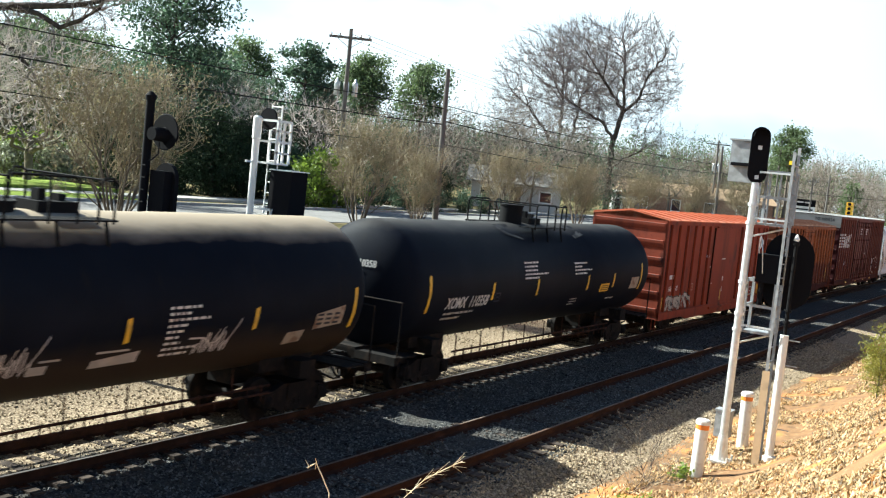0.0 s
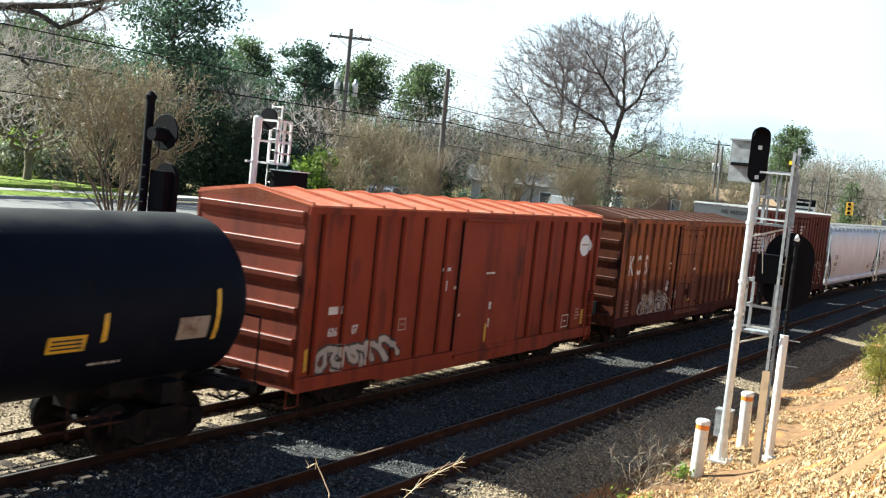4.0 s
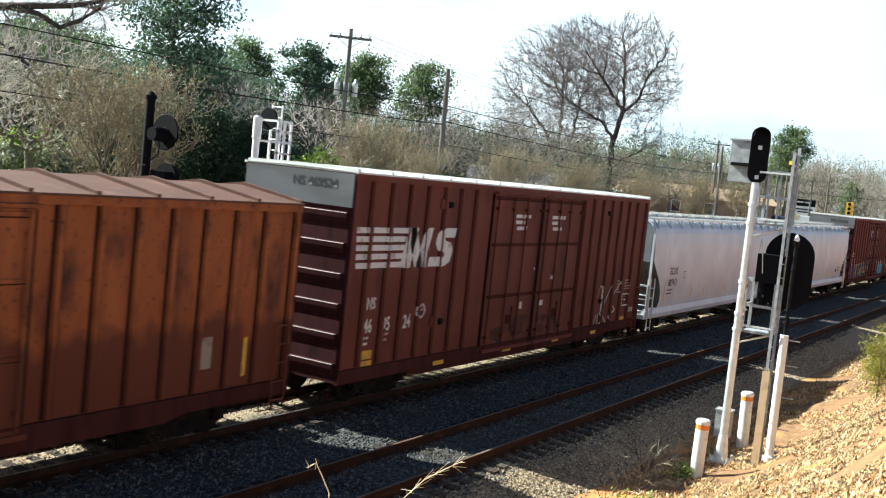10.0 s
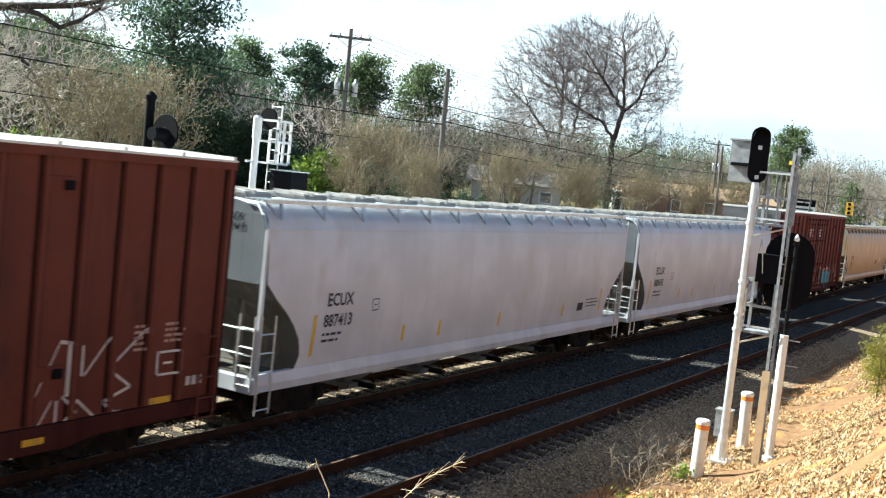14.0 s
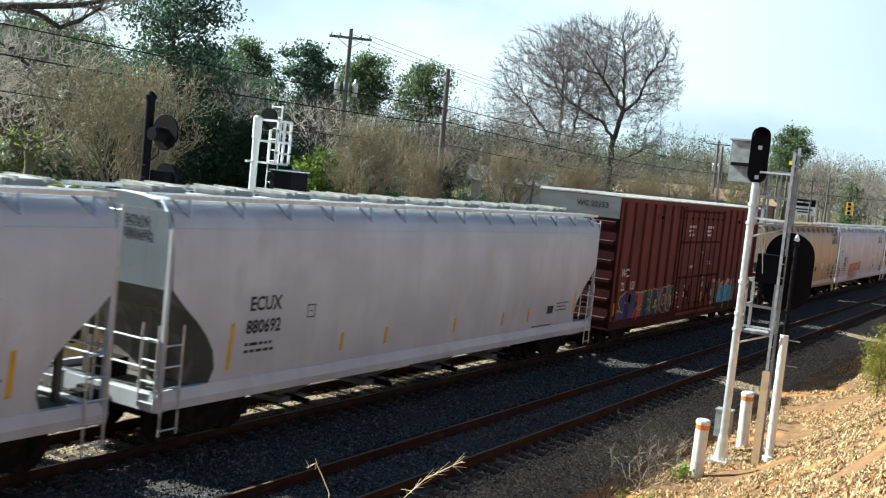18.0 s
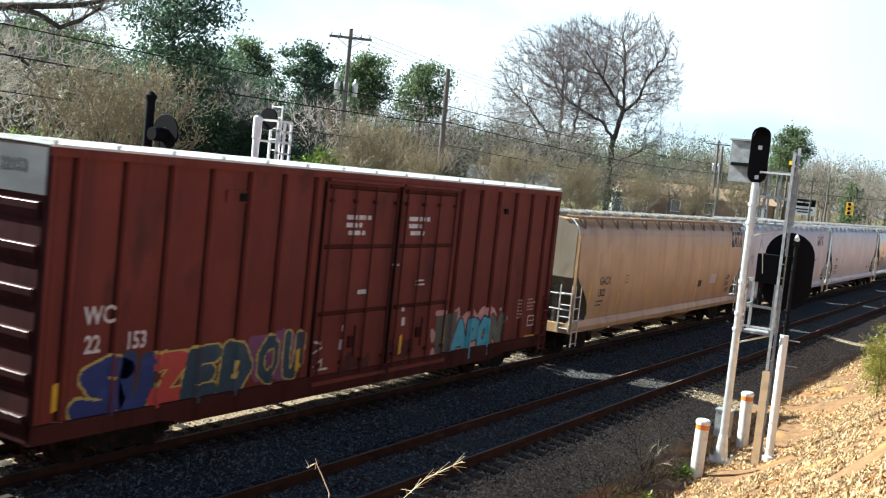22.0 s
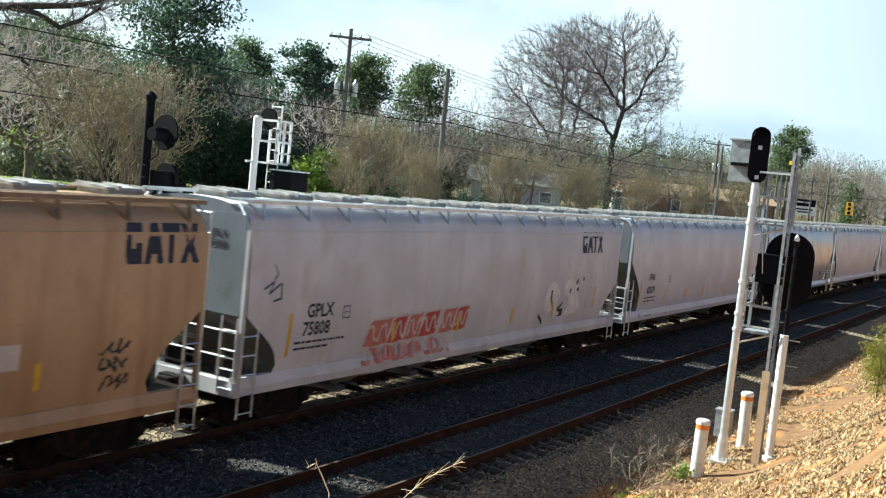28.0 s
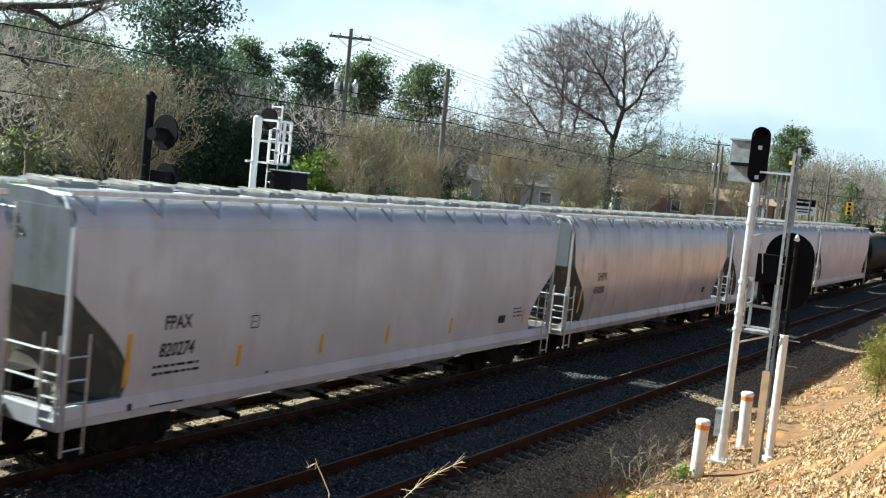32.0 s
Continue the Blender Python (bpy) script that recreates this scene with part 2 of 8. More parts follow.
M_GALVDULL = material("dull galvanized steel", (0.36, 0.37, 0.385), 0.6, 0.3, (((0.27, 0.275, 0.28), 6, 0.4, 0.6, ONE),))
M_ALU = material("bare aluminium", (0.72, 0.73, 0.74), 0.45, 0.6, (((0.6, 0.6, 0.6), 5, 0.4, 0.6, ONE),))
M_GLASS = material("dark tinted glass", (0.02, 0.025, 0.03), 0.06, 0.0)
M_LENS = material("pale lens", (0.55, 0.56, 0.58), 0.2)
M_POLE = material("weathered pole wood", (0.13, 0.12, 0.11), 0.9, 0.0, (((0.2, 0.185, 0.17), 6, 0.45, 0.7, (1, 1, 0.08)),))
M_GREASE = material("dark grease on paint", (0.055, 0.02, 0.014), 0.75, 0.0, (((0.09, 0.026, 0.017), 5, 0.4, 0.6, ONE),))
M_WIRE = material("black cable", (0.015, 0.015, 0.015), 0.7)
M_BARK = material("grey brown bark", (0.13, 0.105, 0.085), 0.95, 0.0, (((0.2, 0.17, 0.14), 5, 0.45, 0.7, (1, 1, 0.2)),))
M_BARKDARK = material("dark bark", (0.055, 0.045, 0.038), 0.95, 0.0, (((0.1, 0.085, 0.07), 5, 0.45, 0.7, (1, 1, 0.2)),))
M_TWIG = material("grey twigs", (0.27, 0.235, 0.205), 0.95)
M_TWIGOAK = material("grey oak twigs", (0.2, 0.17, 0.165), 0.95)
M_TWIGDARK = material("dark weed twigs", (0.06, 0.045, 0.038), 0.95)
M_HAZETWIG = material("grey brown brush", (0.165, 0.14, 0.115), 0.95, island=0.35)
M_TWIGPALE = material("pale twigs", (0.58, 0.51, 0.46), 0.95)
M_TWIGBROWN = material("brown twigs", (0.26, 0.215, 0.15), 0.95)


def leafmat(name, base, k=0.45, thin=0.5):
    return material(name, base, 0.55, 0.0, (), island=k, thin=thin)


M_LEAFDARK = leafmat("dark evergreen leaves", (0.065, 0.105, 0.062))
M_LEAFPINE = leafmat("pine needles", (0.10, 0.14, 0.06))
M_LEAFBRIGHT = leafmat("bright green leaves", (0.17, 0.24, 0.035))
M_LEAFOLIVE = leafmat("olive leaves", (0.24, 0.23, 0.045))
M_LEAFDRY = leafmat("dry brown seed heads", (0.2, 0.17, 0.095))
# evergreen leaf again, darkened so that its colour holds the shade
M_LEAFSHADE = leafmat("evergreen leaves with painted shade", (0.034, 0.052, 0.028), 0.5, 0.12)
M_LEAFSHADE.node_tree.nodes["Principled BSDF"].inputs["Roughness"].default_value = 0.85
M_LEAFSHADE.node_tree.nodes["Principled BSDF"].inputs["Specular IOR Level"].default_value = 0.1
# pale colour carries the sun's gleam on silvery looking leaves
M_LEAFSILVER = leafmat("leaves with painted sun glint", (0.30, 0.32, 0.22), 0.6, 0.3)
M_LITTER = leafmat("dry fallen leaves", (0.43, 0.285, 0.135), 0.85, 0.15)


# ---- building helpers ----
def part(name, bm, mat, parent=None, label="", smooth=False):
    me = bpy.data.meshes.new(name)
    bm.to_mesh(me)
    bm.free()
    return link(name, me, mat, parent, label, smooth)


def link(name, me, mat, parent=None, label="", smooth=False):
    if mat and not me.materials:
        me.materials.append(mat)
    if smooth:
        me.shade_smooth()
        me.set_sharp_from_angle(angle=radians(40))
    ob = new(name, me)
    if parent:
        ob.parent = parent
    if label:
        ob["label"] = label
    return ob


def piece(name, me, parent, m):
    ob = new(name, me)
    ob.parent = parent
    ob.matrix_basis = m
    return ob


def thing(name, m, label, category, group="", kind=""):
    ob = new(name)
    ob.matrix_basis = m
    ob.empty_display_size = 0.2
    return tagged(ob, label, category, group, kind)


def box(bm, x0, x1, y0, y1, z0, z1):
    v = [bm.verts.new((x, y, z)) for x in (x0, x1) for y in (y0, y1) for z in (z0, z1)]
    for f in ((0, 1, 3, 2), (4, 6, 7, 5), (0, 4, 5, 1), (2, 3, 7, 6), (0, 2, 6, 4), (1, 5, 7, 3)):
        bm.faces.new([v[i] for i in f])
    return v


def boxes(*rows):
    bm = bmesh.new()
    for r in rows:
        box(bm, *r)
    return bm


def tube(bm, p, q, r0, r1=None, n=8, cap=True):
    p, q = Vector(p), Vector(q)
    r1 = r0 if r1 is None else r1
    d = (q - p).normalized()
    a = d.orthogonal().normalized()
    b = d.cross(a)
    ring = [[bm.verts.new(c + (a * math.cos(k * math.tau / n) + b * math.sin(k * math.tau / n)) * r) for k in range(n)] for c, r in ((p, r0), (q, r1))]
    for k in range(n):
        bm.faces.new((ring[0][k], ring[0][(k + 1) % n], ring[1][(k + 1) % n], ring[1][k]))
    if cap:
        bm.faces.new(ring[0][::-1])
        bm.faces.new(ring[1])


def bent(bm, pts, r, n=6):
    """One unbroken tube through points."""
    pts = [Vector(p) for p in pts]
    rings = []
    a = (pts[1] - pts[0]).orthogonal().normalized()
    for i, p in enumerate(pts):
        d = ((pts[min(i + 1, len(pts) - 1)] - p).normalized() + (p - pts[max(i - 1, 0)]).normalized()).normalized()
        a = (a - d * a.dot(d)).normalized()
        b = d.cross(a)
        rings.append([bm.verts.new(p + (a * math.cos(k * math.tau / n) + b * math.sin(k * math.tau / n)) * r) for k in range(n)])
    for u, w in zip(rings, rings[1:]):
        for k in range(n):
            bm.faces.new((u[k], u[(k + 1) % n], w[(k + 1) % n], w[k]))
    bm.faces.new(rings[0][::-1])
    bm.faces.new(rings[-1])


def extrude_xz(bm, outline, y0, y1):
    """A prism: an outline in x and z, between two y."""
    a = [bm.verts.new((x, y0, z)) for x, z in outline]
    b = [bm.verts.new((x, y1, z)) for x, z in outline]
    n = len(outline)
    bm.faces.new(a)
    bm.faces.new(b[::-1])
    for i in range(n):
        bm.faces.new((a[i], b[i], b[(i + 1) % n], a[(i + 1) % n]))
    bmesh.ops.recalc_face_normals(bm, faces=bm.faces[:])


def extrude_yz(bm, outline, x0, x1):
    a = [bm.verts.new((x0, y, z)) for y, z in outline]
    b = [bm.verts.new((x1, y, z)) for y, z in outline]
    n = len(outline)
    bm.faces.new(a)
    bm.faces.new(b[::-1])
    for i in range(n):
        bm.faces.new((a[i], b[i], b[(i + 1) % n], a[(i + 1) % n]))
    bmesh.ops.recalc_face_normals(bm, faces=bm.faces[:])


def revolve(bm, prof, n=20, axis="z", centre=(0, 0, 0)):
    """prof: (radius, height) pairs turned round an axis."""
    rings = []
    for r, h in prof:
        ring = []
        for k in range(n):
            c, s = math.cos(k * math.tau / n) * r, math.sin(k * math.tau / n) * r
            p = {"z": (c, s, h), "x": (h, c, s), "y": (c, h, s)}[axis]
            ring.append(bm.verts.new(Vector(p) + Vector(centre)))
        rings.append(ring)
    for a, b in zip(rings, rings[1:]):
        for k in range(n):
            bm.faces.new((a[k], a[(k + 1) % n], b[(k + 1) % n], b[k]))
    bm.faces.new(rings[0][::-1])
    bm.faces.new(rings[-1])
    bmesh.ops.recalc_face_normals(bm, faces=bm.faces[:])


# ---- ground and tracks ----
def lerp_table(rows, v):
    return float(np.interp(v, [r[0] for r in rows], [r[1] for r in rows]))


BANK = ((-60, 5.0), (-6, 4.3), (0, 3.85), (1, 3.05), (2, 2.2), (3, 1.42), (4, 0.72), (5, 0.12), (6, -0.14), (7, -0.34), (8, -0.44), (16.8, -0.5), (18.9, -0.5), (20.0, 0.2), (22.5, 2.3), (24.5, 2.86), (27, 2.9), (34, 2.9), (60, 3.2), (120, 3.6), (400, 6), (3000, 10))


def ground_z(x, y):
    z = lerp_table(BANK, y)
    if y < 7:
        z += noise.noise((x * 0.35, y * 0.5, 0)) * 0.16 * min(1, 7 - y) + noise.noise((x * 1.3, y * 1.3, 4)) * 0.05 * min(1, 7 - y)
    return z


xs = sorted({*np.arange(-40, 8, 4.0), *np.arange(8, 50, 0.5), *np.arange(50, 140, 5.0), *(150, 180, 220, 300, 450, 700, 1200, 2500, -80, -200, -600, -2000)})
ys = sorted({*np.arange(-6, 8.1, 0.4), 8.6, 11, 14, 16.8, *np.arange(17, 28, 0.75), *np.arange(28, 70, 4.0), *(80, 100, 140, 200, 300, 500, 900, 2500, -12, -30, -100, -600, -2000)})
me = bpy.data.meshes.new("ground")
nx, ny = len(xs), len(ys)
me.from_pydata([(x, y, ground_z(x, y)) for y in ys for x in xs], [], [(j * nx + i, j * nx + i + 1, (j + 1) * nx + i + 1, (j + 1) * nx + i) for j in range(ny - 1) for i in range(nx - 1)])
M_GROUND = material("leafy clay ground", (0.23, 0.13, 0.065), 0.95, 0.0, (((0.15, 0.09, 0.05), 3.0, 0.45, 0.65, ONE), ((0.32, 0.22, 0.12), 9.0, 0.58, 0.72, ONE), ((0.46, 0.20, 0.07), 0.6, 0.55, 0.64, ONE)), bump=0.5, bump_scale=9)
nt = M_GROUND.node_tree
sep = nt.nodes.new("ShaderNodeSeparateXYZ")
nt.links.new(nt.nodes["Texture Coordinate"].outputs["Object"], sep.inputs[0])
gr = nt.nodes.new("ShaderNodeMapRange")
gr.inputs["From Min"].default_value, gr.inputs["From Max"].default_value = 19.0, 21.0
nt.links.new(sep.outputs["Y"], gr.inputs["Value"])
was = nt.nodes["Principled BSDF"].inputs["Base Color"].links[0].from_socket
grass = ramp_mix(nt, noise_fac(nt, nt.nodes["Texture Coordinate"].outputs["Object"], 1.3, 0.4, 0.65), (0.12, 0.115, 0.045), (0.20, 0.15, 0.085))
nt.links.new(ramp_mix(nt, gr.outputs[0], was, grass), nt.nodes["Principled BSDF"].inputs["Base Color"])
tagged(link("ground", me, M_GROUND, smooth=True), "leaf strewn orange clay ground of a railway cutting", "ground", kind="structure")

# ballast bed of both tracks
bm = bmesh.new()
prof = [(6.6, -0.42), (7.3, -0.4), (8.0, -0.36), (8.9, -0.26), (9.45, -0.245), (9.75, -0.19), (11.05, -0.19), (11.4, -0.22), (11.9, -0.225), (12.6, -0.3), (13.3, -0.235), (13.9, -0.235), (14.2, -0.2), (15.5, -0.2), (15.8, -0.23), (16.4, -0.225), (17.4, -0.36), (19.0, -0.3), (19.8, 0.1), (20.2, 0.2)]
bx = [*np.arange(-60, 6, 3.0), *np.arange(6, 60, 0.4), *np.arange(60, 420, 12.0)]
rows = [[bm.verts.new((x, y + noise.noise((x * 0.6, y, 9)) * 0.12 * (i in (0, 1)), z + noise.noise((x * 0.9, y * 1.7, 2)) * 0.035)) for i, (y, z) in enumerate(prof)] for x in bx]
for a, b in zip(rows, rows[1:]):
    for i in range(len(prof) - 1):
        bm.faces.new((a[i], b[i], b[i + 1], a[i + 1]))
# washed down tan grit and clay on the shoulder beside the bank
nt = M_BALLAST.node_tree
co_ = nt.nodes["Texture Coordinate"].outputs["Object"]
sep = nt.nodes.new("ShaderNodeSeparateXYZ")
nt.links.new(co_, sep.inputs[0])
wob = nt.nodes.new("ShaderNodeMath")
wob.operation = "MULTIPLY_ADD"
wob.inputs[1].default_value = 1.5
nt.links.new(noise_fac(nt, co_, 0.8, 0.25, 0.75), wob.inputs[0])
nt.links.new(sep.outputs["Y"], wob.inputs[2])
gr = nt.nodes.new("ShaderNodeMapRange")
gr.inputs["From Min"].default_value, gr.inputs["From Max"].default_value = 10.7, 9.9
nt.links.new(wob.outputs[0], gr.inputs["Value"])
was = nt.nodes["Principled BSDF"].inputs["Base Color"].links[0].from_socket
grit = ramp_mix(nt, noise_fac(nt, co_, 22, 0.42, 0.62), (0.14, 0.10, 0.065), (0.40, 0.32, 0.22))
far = nt.nodes.new("ShaderNodeMapRange")
far.inputs["From Min"].default_value, far.inputs["From Max"].default_value = 14.9, 15.7
nt.links.new(wob.outputs[0], far.inputs["Value"])
was = ramp_mix(nt, far.outputs[0], was, grit)
nt.links.new(ramp_mix(nt, gr.outputs[0], was, grit), nt.nodes["Principled BSDF"].inputs["Base Color"])
ballast = part("ballast_bed", bm, M_BALLAST, smooth=True)
tagged(ballast, "grey crushed stone ballast bed under two tracks", "ballast", kind="structure")


def stones(n, x0, x1, y0, y1, seed):
    """Loose stones, each a squashed octahedron."""
    r = np.random.default_rng(seed)
    px = x0 + (x1 - x0) * r.random(n) ** 1.5
    py = r.uniform(y0, y1, n)
    pz = np.interp(py, [p[0] for p in prof], [p[1] for p in prof]) + 0.008
    s = r.uniform(0.018, 0.042, (n, 1, 1))
    o = np.array([(1, 0, 0), (-1, 0, 0), (0, 1, 0), (0, -1, 0), (0, 0, 1), (0, 0, -1)], float)
    v = (o[None] * r.uniform(0.6, 1.3, (n, 6, 1))) * s
    a = r.uniform(0, 6.28, n)
    c, sn = np.cos(a)[:, None], np.sin(a)[:, None]
    v = np.stack([v[..., 0] * c - v[..., 1] * sn, v[..., 0] * sn + v[..., 1] * c, v[..., 2] * 0.8 + 0.3 * v[..., 0]], -1) + np.stack([px, py, pz], -1)[:, None]
    f = np.array([(0, 2, 4), (2, 1, 4), (1, 3, 4), (3, 0, 4), (2, 0, 5), (1, 2, 5), (3, 1, 5), (0, 3, 5)])
    fs = (f[None] + 6 * np.arange(n)[:, None, None]).reshape(-1, 3)
    me = bpy.data.meshes.new("ballast_stones")
    me.from_pydata(v.reshape(-1, 3).tolist(), [], fs.tolist())
    return me


tagged(link("ballast_stones", stones(30000, 8, 55, 8.8, 14.3, 3), M_STONE), "loose grey and brown crushed stones", "ballast", kind="stuff")
tagged(link("gravel_stones", stones(16000, 10, 50, 6.7, 9.4, 4), M_GRIT), "loose tan gravel along the foot of the bank", "gravel", kind="stuff")
tagged(link("gravel_stones", stones(14000, 8, 55, 14.1, 19.2, 6), M_GRIT), "tan gravel and leaf crumbs beyond the train", "gravel", kind="stuff")

RAIL = [(-0.075, -0.178), (0.075, -0.178), (0.075, -0.166), (0.012, -0.14), (0.012, -0.045), (0.037, -0.035), (0.037, -0.006), (0.028, 0.0), (-0.028, 0.0), (-0.037, -0.006), (-0.037, -0.035), (-0.012, -0.045), (-0.012, -0.14), (-0.075, -0.166)]
bm = boxes((-0.115, 0.115, -1.295, 1.295, -0.31, -0.195))
for v in bm.verts:
    v.co += Vector(noise.noise_vector(v.co * 3)) * 0.012
tie_me = bpy.data.meshes.new("tie")
bm.to_mesh(tie_me)
tie_me.materials.append(M_TIE)
plate_me = bpy.data.meshes.new("tie_plate")
bm = boxes((-0.09, 0.09, -0.18, 0.18, -0.196, -0.179), (-0.06, -0.03, 0.085, 0.115, -0.19, -0.155), (0.03, 0.06, -0.115, -0.085, -0.19, -0.155))
bm.to_mesh(plate_me)
plate_me.materials.append(M_RAIL)


def track(y, label, shiny, steel):
    t = thing("railway_track", pose(0, y, 0), label, "track", kind="structure")
    for s in (-1, 1):
        bm = bmesh.new()
        extrude_yz(bm, [(s * 0.755 + a, z) for a, z in RAIL], -80, 420)
        part("rail", bm, steel, t)
        part("rail_head", boxes((-80, 420, s * 0.755 - 0.027, s * 0.755 + 0.027, -0.002, 0.003)), shiny, t, "worn bright running surface")
    r = random.Random(int(y * 10))
    for i in range(170):
        x = 3 + i * 0.52
        piece("tie", tie_me, t, pose(x + r.uniform(-0.03, 0.03), r.uniform(-0.05, 0.05), r.uniform(-0.012, 0.006), 0, 0, r.uniform(-1.2, 1.2)))
        if i < 110:
            for s in (-1, 1):
                piece("tie_plate", plate_me, t, pose(x, s * 0.755, 0))
    return t


track(YT, "railway track with rusty rails on dark timber ties", M_RAILTOP, M_RAILDARK)
track(YN, "empty railway track with rusty brown rails on half buried ties", M_RAILDULL, M_RAIL)

# road above the cutting, its kerb and the lawn beyond
M_ROAD = material("sun bleached asphalt", (0.21, 0.205, 0.20), 0.9, 0.0, (((0.16, 0.155, 0.15), 1.2, 0.45, 0.65, ONE), ((0.26, 0.25, 0.24), 30, 0.5, 0.7, ONE)), bump=0.15, bump_scale=60)
M_LAWN = material("mown lawn", (0.25, 0.33, 0.05), 0.9, 0.0, (((0.24, 0.25, 0.07), 0.5, 0.45, 0.7, ONE), ((0.11, 0.17, 0.03), 6, 0.45, 0.7, ONE)), bump=0.6, bump_scale=30)
M_CONCRETE = material("pale concrete", (0.45, 0.43, 0.40), 0.85, 0.0, (((0.36, 0.34, 0.31), 3, 0.45, 0.7, ONE),), bump=0.1, bump_scale=20)
tagged(part("road", boxes((-300, 900, 27.2, 33.6, 2.6, 2.93)), M_ROAD), "sunlit grey two lane asphalt road", "road", kind="structure")
tagged(part("kerb", boxes((-300, 900, 33.6, 33.78, 2.6, 3.05)), M_CONCRETE), "pale concrete kerb along the road", "kerb", kind="structure")
tagged(part("pavement", boxes((-300, 900, 36.2, 37.7, 2.6, 3.07)), M_CONCRETE), "pale concrete pavement beside the road", "pavement", kind="structure")
tagged(part("lawn", boxes((-60, 33.2, 37.7, 43.6, 2.6, 3.22)), M_LAWN), "bright green mown lawn in winter sun", "lawn", kind="structure")
tagged(part("verge", boxes((-300, 31.5, 33.78, 36.2, 2.6, 3.06)), M_LAWN), "strip of green grass beside the road", "grass", kind="structure")


# ---- freight cars ----
S_KNOTS = [(0, -2.52), (1, 2.98), (2, 8.48), (3, 13.98), (4, 19.47), (5, 24.98), (6, 30.49), (7, 35.99), (8, 41.49), (9, 47.0), (10, 52.56), (11, 58.16), (12, 63.69), (13, 69.08), (14, 74.45), (15, 79.97), (16, 85.66), (17, 91.41), (18, 97.15), (19, 102.91), (20, 108.72), (21, 114.56), (22, 120.44), (23, 126.34), (24, 132.26), (25, 138.21), (26, 144.18), (27, 150.15), (28, 156.11), (29, 162.07), (30, 168.07), (31, 174.17), (32, 180.32)]
WHEEL_R = 0.457
CARS, WHEELS = [], []


def travel(t):
    """Metres the train has gone by t seconds, smooth through the knots."""
    i = min(max(int(t), 0), 31)
    k = [S_KNOTS[min(max(j, 0), 32)][1] for j in (i - 1, i, i + 1, i + 2)]
    if i == 0:
        k[0] = 2 * k[1] - k[2]
    if i == 31:
        k[3] = 2 * k[2] - k[1]
    u = t - i
    return 0.5 * (2 * k[1] + (k[2] - k[0]) * u + (2 * k[0] - 5 * k[1] + 4 * k[2] - k[3]) * u * u + (3 * k[1] - k[0] - 3 * k[2] + k[3]) * u ** 3)


def wheelset_mesh():
    bm = bmesh.new()
    tube(bm, (0, -1.05, 0), (0, 1.05, 0), 0.085, n=10)
    for s in (-1, 1):
        y0 = s * 0.69
        revolve(bm, [(0.12, y0 + s * 0.16), (0.3, y0 + s * 0.1), (0.41, y0 + s * 0.135), (WHEEL_R - 0.006, y0 + s * 0.13), (WHEEL_R, y0 + s * 0.03), (WHEEL_R + 0.025, y0 + s * 0.01), (WHEEL_R + 0.02, y0 - s * 0.01), (0.3, y0 - s * 0.01), (0.12, y0 - s * 0.05)], n=24, axis="y")
        for k in range(4):
            a = k * math.tau / 4
            tube(bm, (0.22 * math.cos(a), y0 + s * 0.1, 0.22 * math.sin(a)), (0.22 * math.cos(a), y0 + s * 0.16, 0.22 * math.sin(a)), 0.03, n=6)
        revolve(bm, [(0.13, s * 1.0), (0.13, s * 1.13), (0.09, s * 1.16)], n=12, axis="y")
    me = bpy.data.meshes.new("wheelset")
    bm.to_mesh(me)
    bm.free()
    me.materials.append(M_DARK)
    me.shade_smooth()
    me.set_sharp_from_angle(angle=radians(40))
    return me


WHEELSET = wheelset_mesh()


def frame_mesh():
    bm = bmesh.new()
    out = [(-1.2, 0.5), (-1.12, 0.62), (-0.75, 0.66), (-0.4, 0.78), (0.4, 0.78), (0.75, 0.66), (1.12, 0.62), (1.2, 0.5), (1.05, 0.36), (0.75, 0.36), (0.45, 0.17), (-0.45, 0.17), (-0.75, 0.36), (-1.05, 0.36)]
    extrude_xz(bm, out, -0.07, 0.07)
    box(bm, -0.3, 0.3, -0.09, 0.09, 0.2, 0.3)
    for s in (-1, 1):
        box(bm, s * 0.9 - 0.16, s * 0.9 + 0.16, -0.12, 0.12, 0.33, 0.62)
        for k in (-0.15, 0.0, 0.15):
            tube(bm, (k, -0.02, 0.3), (k, -0.02, 0.6), 0.06, n=8)
    me = bpy.data.meshes.new("side_frame")
    bm.to_mesh(me)
    bm.free()
    me.materials.append(M_DARK)
    return me


SIDE_FRAME = frame_mesh()


def truck(car, x):
    bm = boxes((-0.28, 0.28, -1.1, 1.1, 0.45, 0.78), (-0.4, 0.4, -0.3, 0.3, 0.78, 0.92), (-0.75, -0.6, -1.0, 1.0, 0.3, 0.4), (0.6, 0.75, -1.0, 1.0, 0.3, 0.4))
    t = part("truck", bm, M_DARK, car, "grimy black four wheeled truck")
    t.matrix_basis = pose(x, 0, 0)
    for s in (-1, 1):
        piece("side_frame", SIDE_FRAME, t, pose(0, s * 1.0, 0))
    for dx in (-0.89, 0.89):
        w = piece("wheelset", WHEELSET, t, pose(dx, 0, WHEEL_R))
        WHEELS.append((w, dx))
    return t


